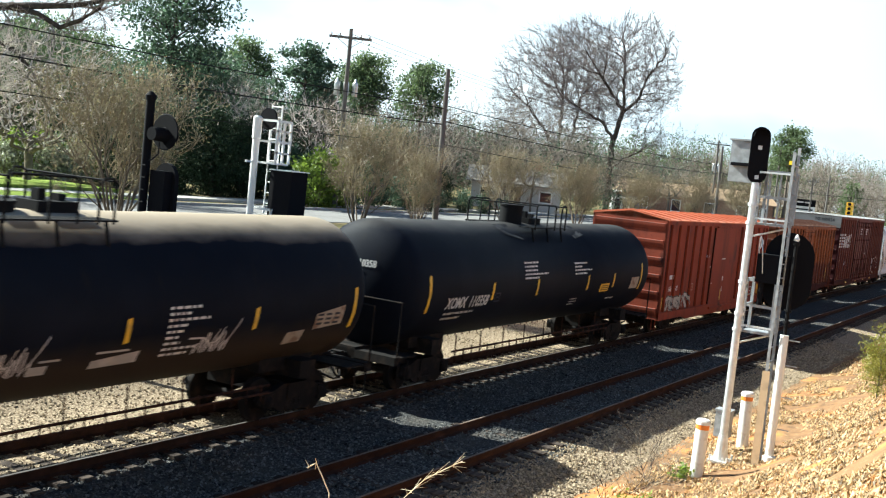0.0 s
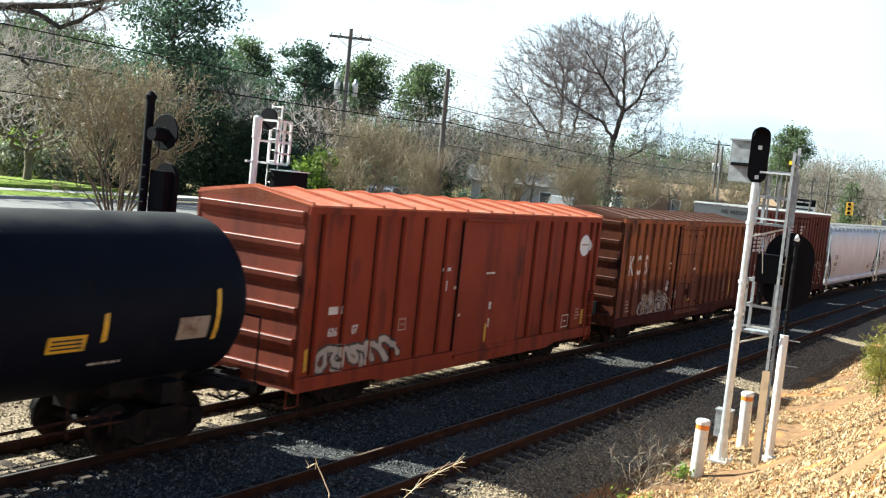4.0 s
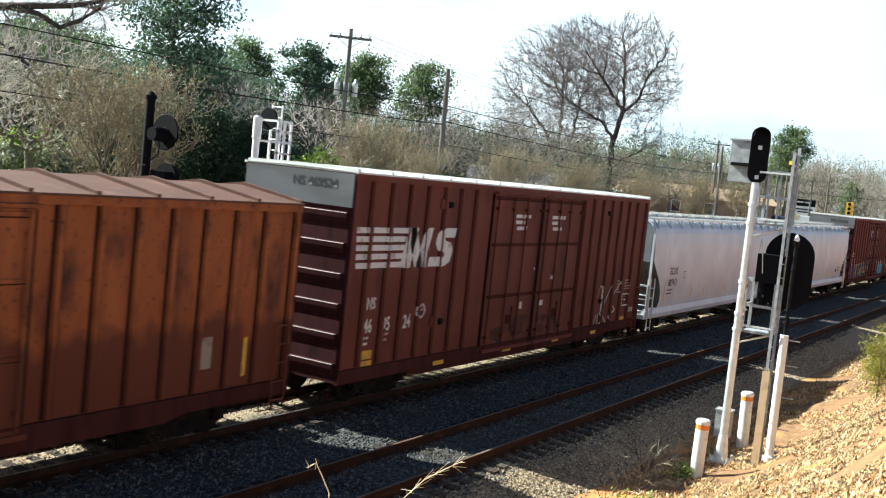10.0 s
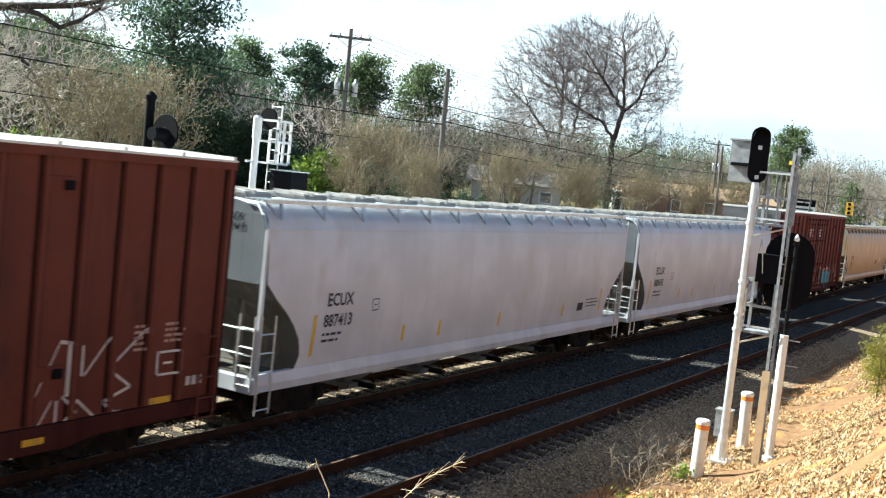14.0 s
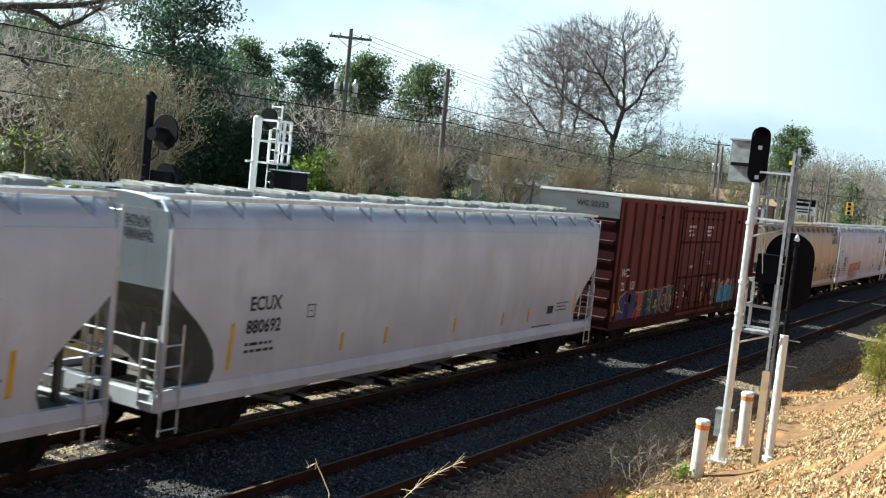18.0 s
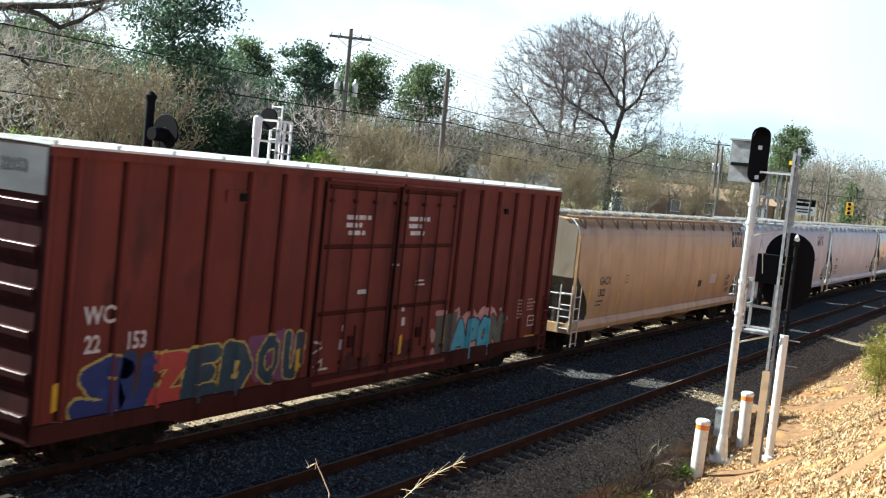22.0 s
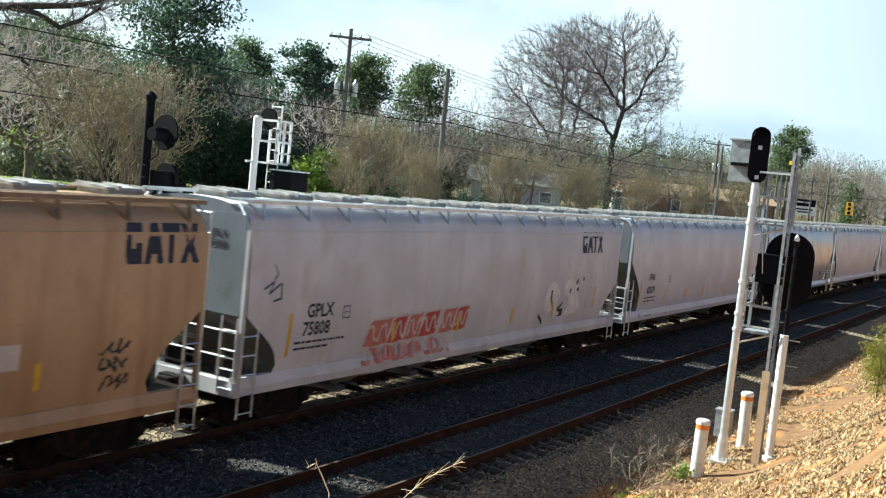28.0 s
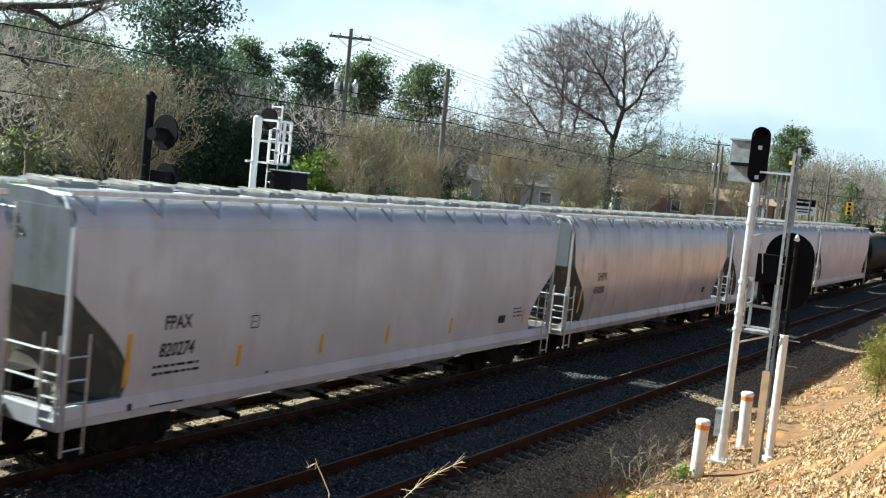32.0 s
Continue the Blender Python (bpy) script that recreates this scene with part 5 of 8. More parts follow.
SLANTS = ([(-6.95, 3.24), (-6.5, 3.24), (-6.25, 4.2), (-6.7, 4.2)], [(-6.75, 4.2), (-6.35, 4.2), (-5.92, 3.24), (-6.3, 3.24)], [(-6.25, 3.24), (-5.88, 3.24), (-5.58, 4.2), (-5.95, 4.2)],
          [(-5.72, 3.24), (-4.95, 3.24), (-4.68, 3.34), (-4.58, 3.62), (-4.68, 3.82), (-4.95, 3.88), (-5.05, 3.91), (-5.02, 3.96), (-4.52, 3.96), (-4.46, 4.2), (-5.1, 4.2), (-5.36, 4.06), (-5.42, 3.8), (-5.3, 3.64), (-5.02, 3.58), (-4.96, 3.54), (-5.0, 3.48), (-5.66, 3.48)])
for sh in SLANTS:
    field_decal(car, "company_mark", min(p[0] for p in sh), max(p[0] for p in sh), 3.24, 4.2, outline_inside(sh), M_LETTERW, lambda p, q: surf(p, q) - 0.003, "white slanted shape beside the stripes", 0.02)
words(car, "lettering", "NS", -8.12, 2.32, 0.27, M_LETTERW, surf, squeeze=0.75, label="white reporting marks")
for s, x in (("46", -8.16), ("95", -7.42), ("24", -6.55)):
    words(car, "lettering", s, x, 1.78, 0.32, M_LETTERW, surf, squeeze=0.72, label="white car number")
small_print(car, surf, -8.16, 1.62, 0.3, 2, M_LETTERW, 0.06, 0.13)
small_print(car, surf, -7.4, 1.66, 0.3, 2, M_FAINTW, 0.06, 0.13)
decal(car, "placard", [rect(-8.22, 1.16, 0.48, 0.2), rect(-8.2, 0.92, 0.48, 0.2)], M_YELLOW, surf, "pair of yellow placards")
field_decal(car, "round_mark", -6.05, -5.6, 1.9, 2.4, lambda p, q: 0.15 < math.hypot((p + 5.82) / 1.2, q - 2.15) < 0.19 or abs(q - 2.17) < 0.02 and abs(p + 5.82) < 0.1, M_LETTERW, surf, "small ring mark", 0.02)
decal(car, "small_print", [q for i, w in enumerate((0.95, 0.9, 0.6)) for q in lines(-1.35 + 0.1 * (w < 0.7), 4.52 - i * 0.17, w, 1, random.Random(i), 0.1, 0.17)], M_LETTERW, surf, "three lines of door print as bars")
decal(car, "small_print", [q for i, w in enumerate((0.95, 0.9, 0.6)) for q in lines(1.0 + 0.1 * (w < 0.7), 4.52 - i * 0.17, w, 1, random.Random(i), 0.1, 0.17)], M_LETTERW, surf, "three lines of door print as bars")
q = stroke([(5.0, 1.3), (5.5, 2.3), (5.75, 2.25), (5.6, 1.4), (5.9, 1.1)], 0.05) + stroke([(5.1, 0.85), (5.4, 1.35), (5.6, 0.9), (5.9, 1.3), (6.3, 0.95)], 0.05) + stroke([(5.9, 2.2), (6.0, 1.7), (6.5, 2.3)], 0.05) + stroke([(7.3, 2.4), (6.5, 1.75), (7.0, 1.4), (6.4, 1.2), (6.9, 0.85)], 0.05) + stroke([(5.2, 0.85), (6.0, 0.85), (6.8, 1.0)], 0.04)
decal(car, "graffiti", q, P_CHALK, surf, "white outline graffiti")
frame_box(car, surf, 7.55, 1.5, 0.55, 0.45, M_LETTERW, 0.045)
decal(car, "placard", [rect(7.46, 0.95, 0.5, 0.17), rect(7.42, 0.72, 0.46, 0.17), ], M_YELLOW, surf, "yellow placards")
worn_side(car, surf, ((-5.1, 0.5), (-1.4, 0.5), (1.85, 0.45), (4.85, 0.4)), ((-5.05, 4.78), (5.3, 4.78), (-5.02, 1.83), (5.33, 1.8)), ((-1.15, 0.2, 1.0, 1.85), (0.25, 2.3, 1.0, 1.75), (-2.35, -1.2, 0.95, 1.5)), 3.0, M_OXIDE)
small_print(car, surf, 7.0, 2.4, 0.35, 5, M_FAINTW, 0.05, 0.1)
small_print(car, surf, 7.7, 2.4, 0.4, 4, M_FAINTW, 0.05, 0.1)
decal(car, "small_print", [rect(8.3, 1.25, 0.1, 0.17), rect(8.45, 1.25, 0.1, 0.17), rect(8.6, 1.25, 0.1, 0.17), rect(0.72, 1.92, 0.22, 0.16), rect(1.3, 2.7, 0.26, 0.1), rect(-0.6, 1.9, 0.16, 0.2), rect(0.1, 3.0, 0.2, 0.08)], M_LETTERW, surf, "small white marks")
words(car, "lettering", "NS 469524", 0.15, 5.0, 0.2, M_LETTERK, -h - 0.036, True, label="black car number")

# first two white hoppers
car, h, surf, r = hopper(89.55, 109.25, M_WHITE, "white covered hopper car with ends shaded grey", 6, 4, 10, M_ENDGREY)
words(car, "lettering", "ECUX", -7.45, 2.5, 0.28, M_LETTERK, surf, squeeze=0.9, label="black reporting marks")
words(car, "lettering", "887413", -7.5, 2.05, 0.27, M_LETTERK, surf, squeeze=0.9, label="black car number")
small_print(car, surf, -7.5, 1.85, 0.95, 2, M_LETTERB, 0.06, 0.14)
strips(car, surf, (-7.85,), 1.42, 0.9)
strips(car, surf, (-4.37, -2.7, 0.48, 4.7), 1.46, 0.4)
strips(car, surf, (7.6,), 1.5, 0.75)
frame_box(car, surf, -5.77, 2.3, 0.26, 0.28, M_LETTERB, 0.025)
decal(car, "data_panel", [rect(5.84, 1.58, 0.44, 0.26)], M_LETTERK, surf, "black data panel")
small_print(car, surf, 6.48, 1.9, 1.1, 3, M_LETTERB, 0.04, 0.11)
words(car, "lettering", "ECUX\n887413", -0.3, 4.25, 0.15, M_LETTERK, -h + 0.376, True)
car, h, surf, r = hopper(109.75, 129.45, M_WHITE, "white covered hopper car with yellow strips", 7, 4, 10, M_ENDGREY)
words(car, "lettering", "ECUX", -7.38, 2.55, 0.28, M_LETTERK, surf, squeeze=0.9, label="black reporting marks")
words(car, "lettering", "880692", -7.42, 2.1, 0.27, M_LETTERK, surf, squeeze=0.9, label="black car number")
small_print(car, surf, -7.4, 1.85, 0.95, 2, M_LETTERB, 0.06, 0.14)
strips(car, surf, (-7.85,), 1.42, 0.9)
strips(car, surf, (-4.3, -2.6, 0.55, 3.2, 4.8), 1.46, 0.4)
strips(car, surf, (8.0,), 1.5, 0.75)
frame_box(car, surf, -5.6, 2.3, 0.26, 0.28, M_LETTERB, 0.025)
decal(car, "data_panel", [rect(6.1, 1.62, 0.42, 0.24)], M_LETTERK, surf, "black data panel")
small_print(car, surf, 6.7, 1.9, 1.1, 3, M_LETTERB, 0.04, 0.11)
small_print(car, surf, 5.2, 1.25, 1.4, 1, M_LETTERB, 0.04)
words(car, "lettering", "ECUX\n880692", -0.3, 4.1, 0.17, M_LETTERK, -h + 0.376, True)

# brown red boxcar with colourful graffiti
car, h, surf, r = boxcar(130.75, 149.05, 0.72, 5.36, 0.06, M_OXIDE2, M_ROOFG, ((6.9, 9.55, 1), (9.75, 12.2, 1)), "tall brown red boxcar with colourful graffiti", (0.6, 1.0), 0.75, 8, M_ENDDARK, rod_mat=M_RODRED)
words(car, "lettering", "WC", -8.22, 2.54, 0.3, M_LETTERW, surf, squeeze=0.85, label="white reporting marks")
words(car, "lettering", "22", -8.18, 2.06, 0.3, M_LETTERW, surf, squeeze=0.8, label="white car number")
words(car, "lettering", "153", -7.32, 2.06, 0.3, M_LETTERW, surf, squeeze=0.75)
wash(car, -4.4, -2.3, 0.85, 2.15, P_PURPLE, surf, 6.0, "purple haze of spray paint", 0.05, 1.4)
for k_, x_, w_, f_, e_, fat_ in (("curl", -8.4, 1.2, P_BLUE, P_GOLD, 0.34), ("hook", -7.45, 0.75, P_BLUE, P_TEAL, 0.3), ("bowl", -5.0, 0.8, P_TEAL, P_GOLD, 0.34), ("comb", -5.95, 0.85, P_TEAL, P_GOLD, 0.32), ("zig", -6.85, 0.95, P_RED, P_GOLD, 0.3)):
    form(car, k_, x_, w_, 0.98, 0.9, fat_, f_, e_, surf, "fat graffiti form in blue, red and teal", 0.045, 0.12, 0.004 + 0.001 * len(k_))
for k_, x_, w_ in (("ring", -3.95, 0.62), ("hook", -3.2, 0.6)):
    form(car, k_, x_, w_, 1.05, 0.95, 0.2, P_TEAL, P_GOLD, surf, "dark teal graffiti form with a gold edge", 0.035, 0.08, 0.008)
wash(car, -8.8, -8.2, 0.78, 1.05, P_GREYW, surf, 2.0, "grey scrawl", 0.2, 6.0)
decal(car, "graffiti", stroke([(-2.3, 1.75), (-2.0, 1.7)], 0.05) + stroke([(-2.25, 1.5), (-1.95, 1.6)], 0.04) + stroke([(-2.2, 1.2), (-1.9, 1.35), (-1.95, 1.1)], 0.04), P_CHALK, surf, "white scrawl")
wash(car, 2.2, 6.75, 0.68, 2.2, P_PINK, surf, 9.0, "pink halo of spray paint", 0.0, 2.6)
wash(car, 2.65, 3.75, 0.72, 2.0, P_OLIVE, surf, 1.0, "dark grey painted block", -0.4, 1.0, 0.004)
for k_, x_, w_, f_ in (("peak", 3.6, 0.75, P_CYAN), ("flag", 4.3, 0.65, P_CYAN), ("ring", 4.92, 0.65, P_CYAN), ("gate", 5.55, 0.75, P_OLIVE)):
    form(car, k_, x_, w_, 0.9, 0.85, 0.26, f_, P_BLACK, surf, "cyan or dark grey block graffiti form", 0.05, 0.05, 0.008)
decal(car, "graffiti", [rect(3.45, 0.72, 2.3, 0.16)], P_CYAN, lambda p, q: surf(p, q) - 0.016, "cyan bar under the forms")
decal(car, "small_print", [q for i, w in enumerate((0.95, 0.9, 0.6)) for q in lines(-1.5 + 0.1 * (w < 0.7), 4.36 - i * 0.17, w, 1, random.Random(i), 0.1, 0.17)], M_LETTERW, surf, "three lines of door print as bars")
decal(car, "small_print", [q for i, w in enumerate((0.95, 0.9, 0.6)) for q in lines(0.95 + 0.1 * (w < 0.7), 4.36 - i * 0.17, w, 1, random.Random(i), 0.1, 0.17)], M_LETTERW, surf, "three lines of door print as bars")
small_print(car, surf, 7.2, 2.1, 0.3, 6, M_FAINTW, 0.05, 0.1)
small_print(car, surf, 7.8, 2.1, 0.5, 4, M_FAINTW, 0.05, 0.1)
frame_box(car, surf, 7.92, 1.32, 0.42, 0.32, M_LETTERW)
decal(car, "placard", [rect(7.8, 0.92, 0.6, 0.13)], M_YELLOW, surf, "yellow placard")
strips(car, lambda a, b: surf(a, b) - 0.02, (-8.75, -2.75, 1.0, 3.05, 6.4), 1.16, 0.46)
worn_side(car, surf, (), ((-4.89, 4.72), (5.66, 4.68)), ((-1.6, 0.0, 0.95, 1.5), (0.3, 2.0, 0.95, 1.6)), 7.0, M_OXIDE2)
decal(car, "small_print", [rect(-0.85, 2.7, 0.32, 0.1), rect(-1.35, 1.5, 0.16, 0.22), rect(1.05, 1.85, 0.14, 0.2), rect(1.5, 2.9, 0.35, 0.04), rect(1.5, 2.8, 0.4, 0.04), rect(0.5, 3.3, 0.2, 0.05), rect(-1.3, 1.9, 0.1, 0.14), rect(1.0, 2.2, 0.12, 0.14), rect(-2.0, 1.1, 0.3, 0.05)], M_LETTERW, surf, "small white marks")
words(car, "lettering", "WC 22153", 0.1, 4.95, 0.19, M_LETTERK, -h - 0.036, True, label="black car number")

# tan hopper
car, h, surf, r = hopper(150.55, 170.3, M_TAN, "tan covered hopper car with grey roof walkways", 9, 4, 10, M_TANEND, True, 4.35, cut=0.8)
words(car, "lettering", "GACX", -7.65, 2.37, 0.27, M_LETTERK, surf, squeeze=0.9, label="black reporting marks")
words(car, "lettering", "1502", -7.7, 1.97, 0.26, M_LETTERK, surf, squeeze=0.9, label="black car number")
small_print(car, surf, -7.75, 1.78, 0.8, 2, M_LETTERB, 0.05, 0.13)
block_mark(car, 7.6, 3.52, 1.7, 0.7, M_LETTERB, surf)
strips(car, surf, (-8.4,), 1.55, 0.85)
strips(car, surf, (-5.8, -3.0, 0.05, 3.0, 6.0), 1.56, 0.44)
decal(car, "data_panel", [rect(3.22, 1.86, 0.45, 0.28)], M_LETTERK, surf, "black data panel")
frame_box(car, surf, -5.3, 2.35, 0.28, 0.28, M_LETTERB, 0.025)
for x_, z_ in ((7.3, 2.02), (7.25, 1.72), (7.35, 1.42)):
    scribble(car, x_, 0.55, z_, 0.25, 0.03, P_BLACK, P_BLACK, surf, int(z_ * 100), "black scrawl", 0.008, 0.0, 3.0)
field_decal(car, "paint_patch", 4.9, 5.7, 1.95, 2.3, lambda p, q: True, P_CHALK, surf, "pale repainted panel", 0.1)
words(car, "lettering", "GACX 1502", 0.6, 3.95, 0.14, M_LETTERK, -h + 0.376, True)

# white hopper with red graffiti
car, h, surf, r = hopper(170.7, 190.4, M_WHITE2, "white covered hopper car with red graffiti", 10, 4, 10, M_ENDGREY, False, 4.4, cut=0.68)
words(car, "lettering", "GPLX", -7.6, 2.3, 0.29, M_LETTERK, surf, squeeze=0.9, label="black reporting marks")
words(car, "lettering", "75808", -7.68, 1.92, 0.29, M_LETTERK, surf, squeeze=0.9, label="black car number")
small_print(car, surf, -7.9, 1.75, 2.0, 2, M_LETTERB, 0.05, 0.13)
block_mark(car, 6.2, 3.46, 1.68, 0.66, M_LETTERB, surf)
wash(car, -5.9, -1.3, 0.98, 1.75, P_CHALK, surf, 5.0, "pale grey wash under graffiti", 0.0, 2.4)
for i, (x_, w_) in enumerate(((-5.4, 0.9), (-4.45, 0.62), (-3.78, 0.62), (-3.1, 0.72), (-2.2, 0.66), (-1.5, 0.6))):
    z_ = 1.46 + 0.02 * i
    pane_ = [(x_, z_), (x_ + w_, z_ + 0.02), (x_ + w_ + 0.12, z_ + 0.62), (x_ + 0.18, z_ + 0.58)]
    field_decal(car, "graffiti", x_ - 0.05, x_ + w_ + 0.2, z_ - 0.05, z_ + 0.7, outline_inside([(pane_[0][0] - 0.05, z_ - 0.05), (pane_[1][0] + 0.05, z_ - 0.03), (pane_[2][0] + 0.05, z_ + 0.68), (pane_[3][0] - 0.04, z_ + 0.64)]), P_CHALK, lambda p, q: surf(p, q) - 0.004, "pale edge of a painted block")
    ways_ = [[(x_ + 0.08 + w_ * k / 20, z_ + 0.3 + 0.2 * math.sin(k * 0.55 + i * 2.1) + 0.05 * math.sin(k * 1.7)) for k in range(21)]]
    ok_ = outline_inside(pane_)
    field_decal(car, "graffiti", x_, x_ + w_ + 0.14, z_, z_ + 0.64, lambda p, q: ok_(p, q) and near_path(ways_, p, q) > 0.028, P_RED if i % 2 else P_REDW, lambda p, q: surf(p, q) - 0.008, "red painted block with pale strokes")
wash(car, -5.85, -1.2, 1.0, 1.5, P_REDW, surf, 7.0, "faint red wash", 0.22, 4.0, 0.003)
wash(car, -5.85, -1.2, 1.0, 1.5, P_PINK, surf, 12.0, "pink wash", 0.3, 5.0, 0.006)
decal(car, "graffiti", stroke([(-8.75, 3.45), (-8.6, 3.25), (-8.7, 3.15)], 0.035) + stroke([(-9.0, 2.95), (-8.7, 3.1), (-8.85, 2.85), (-8.5, 3.05), (-8.45, 2.75), (-8.7, 2.7)], 0.04), P_TEAL, surf, "dark green scrawl")
wash(car, 3.4, 6.7, 1.3, 2.75, P_FAINT, surf, 8.0, "thin white spray paint", 0.12, 1.3)
for way in (((4.2, 2.35), (4.24, 2.05), (4.36, 1.9)), ((4.75, 1.7), (5.0, 1.85), (5.1, 1.95)), ((3.5, 1.62), (3.75, 1.45), (3.85, 1.35)), ((5.55, 2.35), (5.62, 2.2)), ((5.95, 2.5), (6.15, 2.62)), ((6.05, 2.3), (6.2, 2.32)), ((6.5, 2.55), (6.55, 2.7))):
    decal(car, "graffiti", stroke(way, 0.1), P_BLACK, lambda a, b: surf(a, b) - 0.008, "black curl of graffiti")
strips(car, surf, (-8.15,), 1.5, 0.9)
strips(car, lambda a, b: surf(a, b) - 0.01, (-4.3, -1.3, 1.7, 4.4), 1.5, 0.45)
strips(car, surf, (7.5,), 1.6, 0.75)
decal(car, "data_panel", [rect(4.8, 1.5, 0.4, 0.24)], M_LETTERK, surf, "black data panel")
frame_box(car, surf, -6.35, 2.2, 0.26, 0.28, M_LETTERB, 0.025)
words(car, "lettering", "GPLX\n75808", -0.45, 3.9, 0.15, M_LETTERK, -h + 0.376, True)

# clean white hopper
car, h, surf, r = hopper(190.85, 209.4, M_WHITE, "clean white covered hopper car", 11, 4, 10, M_ENDGREY, False, 4.42)
words(car, "lettering", "FPAX", -6.9, 2.35, 0.25, M_LETTERK, surf, squeeze=0.8, label="black reporting marks")
words(car, "lettering", "820274", -6.96, 1.86, 0.25, M_LETTERK, surf, squeeze=0.8, label="black car number", shear=0.15)
small_print(car, surf, -7.05, 1.66, 1.2, 2, M_LETTERB, 0.05, 0.13)
strips(car, surf, (-7.7,), 1.4, 0.92)
strips(car, surf, (-4.93, -2.37, 0.12, 3.0, 7.1), 1.46, 0.42)
frame_box(car, surf, -4.66, 2.2, 0.24, 0.26, M_LETTERB, 0.025)
decal(car, "data_panel", [rect(5.65, 1.55, 0.4, 0.22)], M_LETTERK, surf, "black data panel")
small_print(car, surf, 6.5, 1.9, 0.6, 3, M_LETTERB, 0.04, 0.11)
words(car, "lettering", "FPAX\n820274", 0.35, 4.05, 0.15, M_LETTERK, -h + 0.376, True)
decal(car, "small_print", [rect(-7.6, 1.0, 0.09, 0.12), rect(-7.1, 1.0, 0.8, 0.03), rect(-4.0, 1.2, 0.08, 0.08)], M_LETTERB, surf, "small stencils on the sill")

# the rest, farther back
car, h, surf, r = hopper(209.9, 227.4, M_GREY, "glossy grey round sided hopper car", 12, 4, 10, M_ENDGREY, False, 4.4, 0.14)
words(car, "lettering", "SHPX", -6.4, 2.55, 0.26, M_LETTERK, surf, squeeze=0.9, label="black reporting marks")
words(car, "lettering", "450058", -6.6, 2.1, 0.24, M_LETTERK, surf, squeeze=0.9, label="black car number")
strips(car, surf, (-7.6,), 1.5, 0.85)
decal(car, "data_panel", [rect(5.4, 1.6, 0.4, 0.24)], M_LETTERK, surf, "black data panel")
hopper(227.9, 247.0, M_WHITE, "white covered hopper car", 13, 4, 10, M_ENDGREY)
hopper(247.3, 265.8, M_WHITE2, "cream covered hopper car", 14, 4, 10, M_ENDGREY)
tankcar(266.9, 284.0, "dark tank car near the end of the visible train", 15, M_TANK1)


# ---- trackside signals ----
def oval(bm, w, h, x0, x1, z0):
    """An upright plate with round ends, w wide along y and h high, between two x."""
    r = w / 2
    out = [(r * math.cos(a), z0 + h - r + r * math.sin(a)) for a in np.linspace(0, math.pi, 13)] + [(r * math.cos(a), z0 + r + r * math.sin(a)) for a in np.linspace(math.pi, math.tau, 13)]
    extrude_yz(bm, out, x0, x1)


def railing(parent, x0, x1, y0, y1, z, h, mat, n=3):
    """A small cage: floor, corner posts, top and middle rails."""
    part("platform", boxes((x0, x1, y0, y1, z - 0.05, z)), mat, parent, "expanded metal platform")
    for x, y in ((x0, y0), (x1, y0), (x0, y1), (x1, y1), ((x0 + x1) / 2, y0)):
        part("post", boxes((x - 0.03, x + 0.03, y - 0.03, y + 0.03, z, z + h)), mat, parent)
    for k in (0.5, 1.0):
        for a, b, c, d in ((x0, x1, y0, y0), (x0, x1, y1, y1), (x0, x0, y0, y1)):
            part("rail", boxes((min(a, b) - 0.025, max(a, b) + 0.025, min(c, d) - 0.025, max(c, d) + 0.025, z + h * k - 0.03, z + h * k + 0.03)), mat, parent)


sig = thing("railway_signal", pose(22.75, 6.0, -0.15), "white aluminium signal mast with a black oval head", "railway signal", "signals beside the tracks")
bm = bmesh.new()
tube(bm, (0, 0, 0.05), (0, 0, 6.22), 0.09, 0.078, n=14)
part("mast", bm, M_ALU, sig, smooth=True)
bm = boxes((-0.24, 0.24, -0.24, 0.24, 0.0, 0.06))
for a, b in ((-1, -1), (1, -1), (1, 1), (-1, 1)):
    tube(bm, (a * 0.19, b * 0.19, 0.05), (a * 0.19, b * 0.19, 0.16), 0.025, n=6)
tube(bm, (0, 0, 0.05), (0, 0, 0.62), 0.15, 0.1, n=14)
part("base_plate", bm, M_ALU, sig)
for z in (2.95, 3.3, 4.0, 5.3, 5.7):
    bm = bmesh.new()
    tube(bm, (0, 0, z), (0, 0, z + 0.07), 0.105, n=14)
    box(bm, 0.08, 0.2, -0.05, 0.05, z, z + 0.07)
    part("clamp", bm, M_ALU, sig)
bm = bmesh.new()
oval(bm, 0.4, 1.22, -0.05, 0.0, 6.2)
oval(bm, 0.33, 1.1, 0.0, 0.14, 6.26)
head = part("signal_head", bm, M_SIGNALBLACK, sig, "black oval signal head")
head.matrix_basis = pose(0, 0, 0, 0, 0, 20)
for z, k in ((6.33, 0.042), (6.97, 0.042)):
    part("lens", boxes((-0.075, -0.052, -k, k, z - k, z + k)), M_LENS, head, "pale square lens")
bm = bmesh.new()
for k in range(25):
    a, b = [math.pi * (j / 24.0) for j in (k, k + 1)]
    top = [(0.17 * math.cos(q), 7.2 + 0.17 * math.sin(q)) for q in (a, b)]
    vs = [bm.verts.new((x, *p)) for x in (-0.24, -0.05) for p in top]
    bm.faces.new((vs[0], vs[1], vs[3], vs[2])) if k < 24 else None
part("hood", bm, M_SIGNALBLACK, head, "black hood over the lens")
p = part("relay_case", boxes((0.14, 0.6, 0.02, 0.66, 6.2, 7.1)), M_GALVDULL, sig, "plain grey case")
part("case_roof", boxes((0.1, 0.64, -0.02, 0.7, 7.102, 7.14)), M_GALVDULL, sig)
part("case_bracket", boxes((0.02, 0.14, 0.05, 0.6, 6.55, 6.62)), M_SIGNALBLACK, sig)
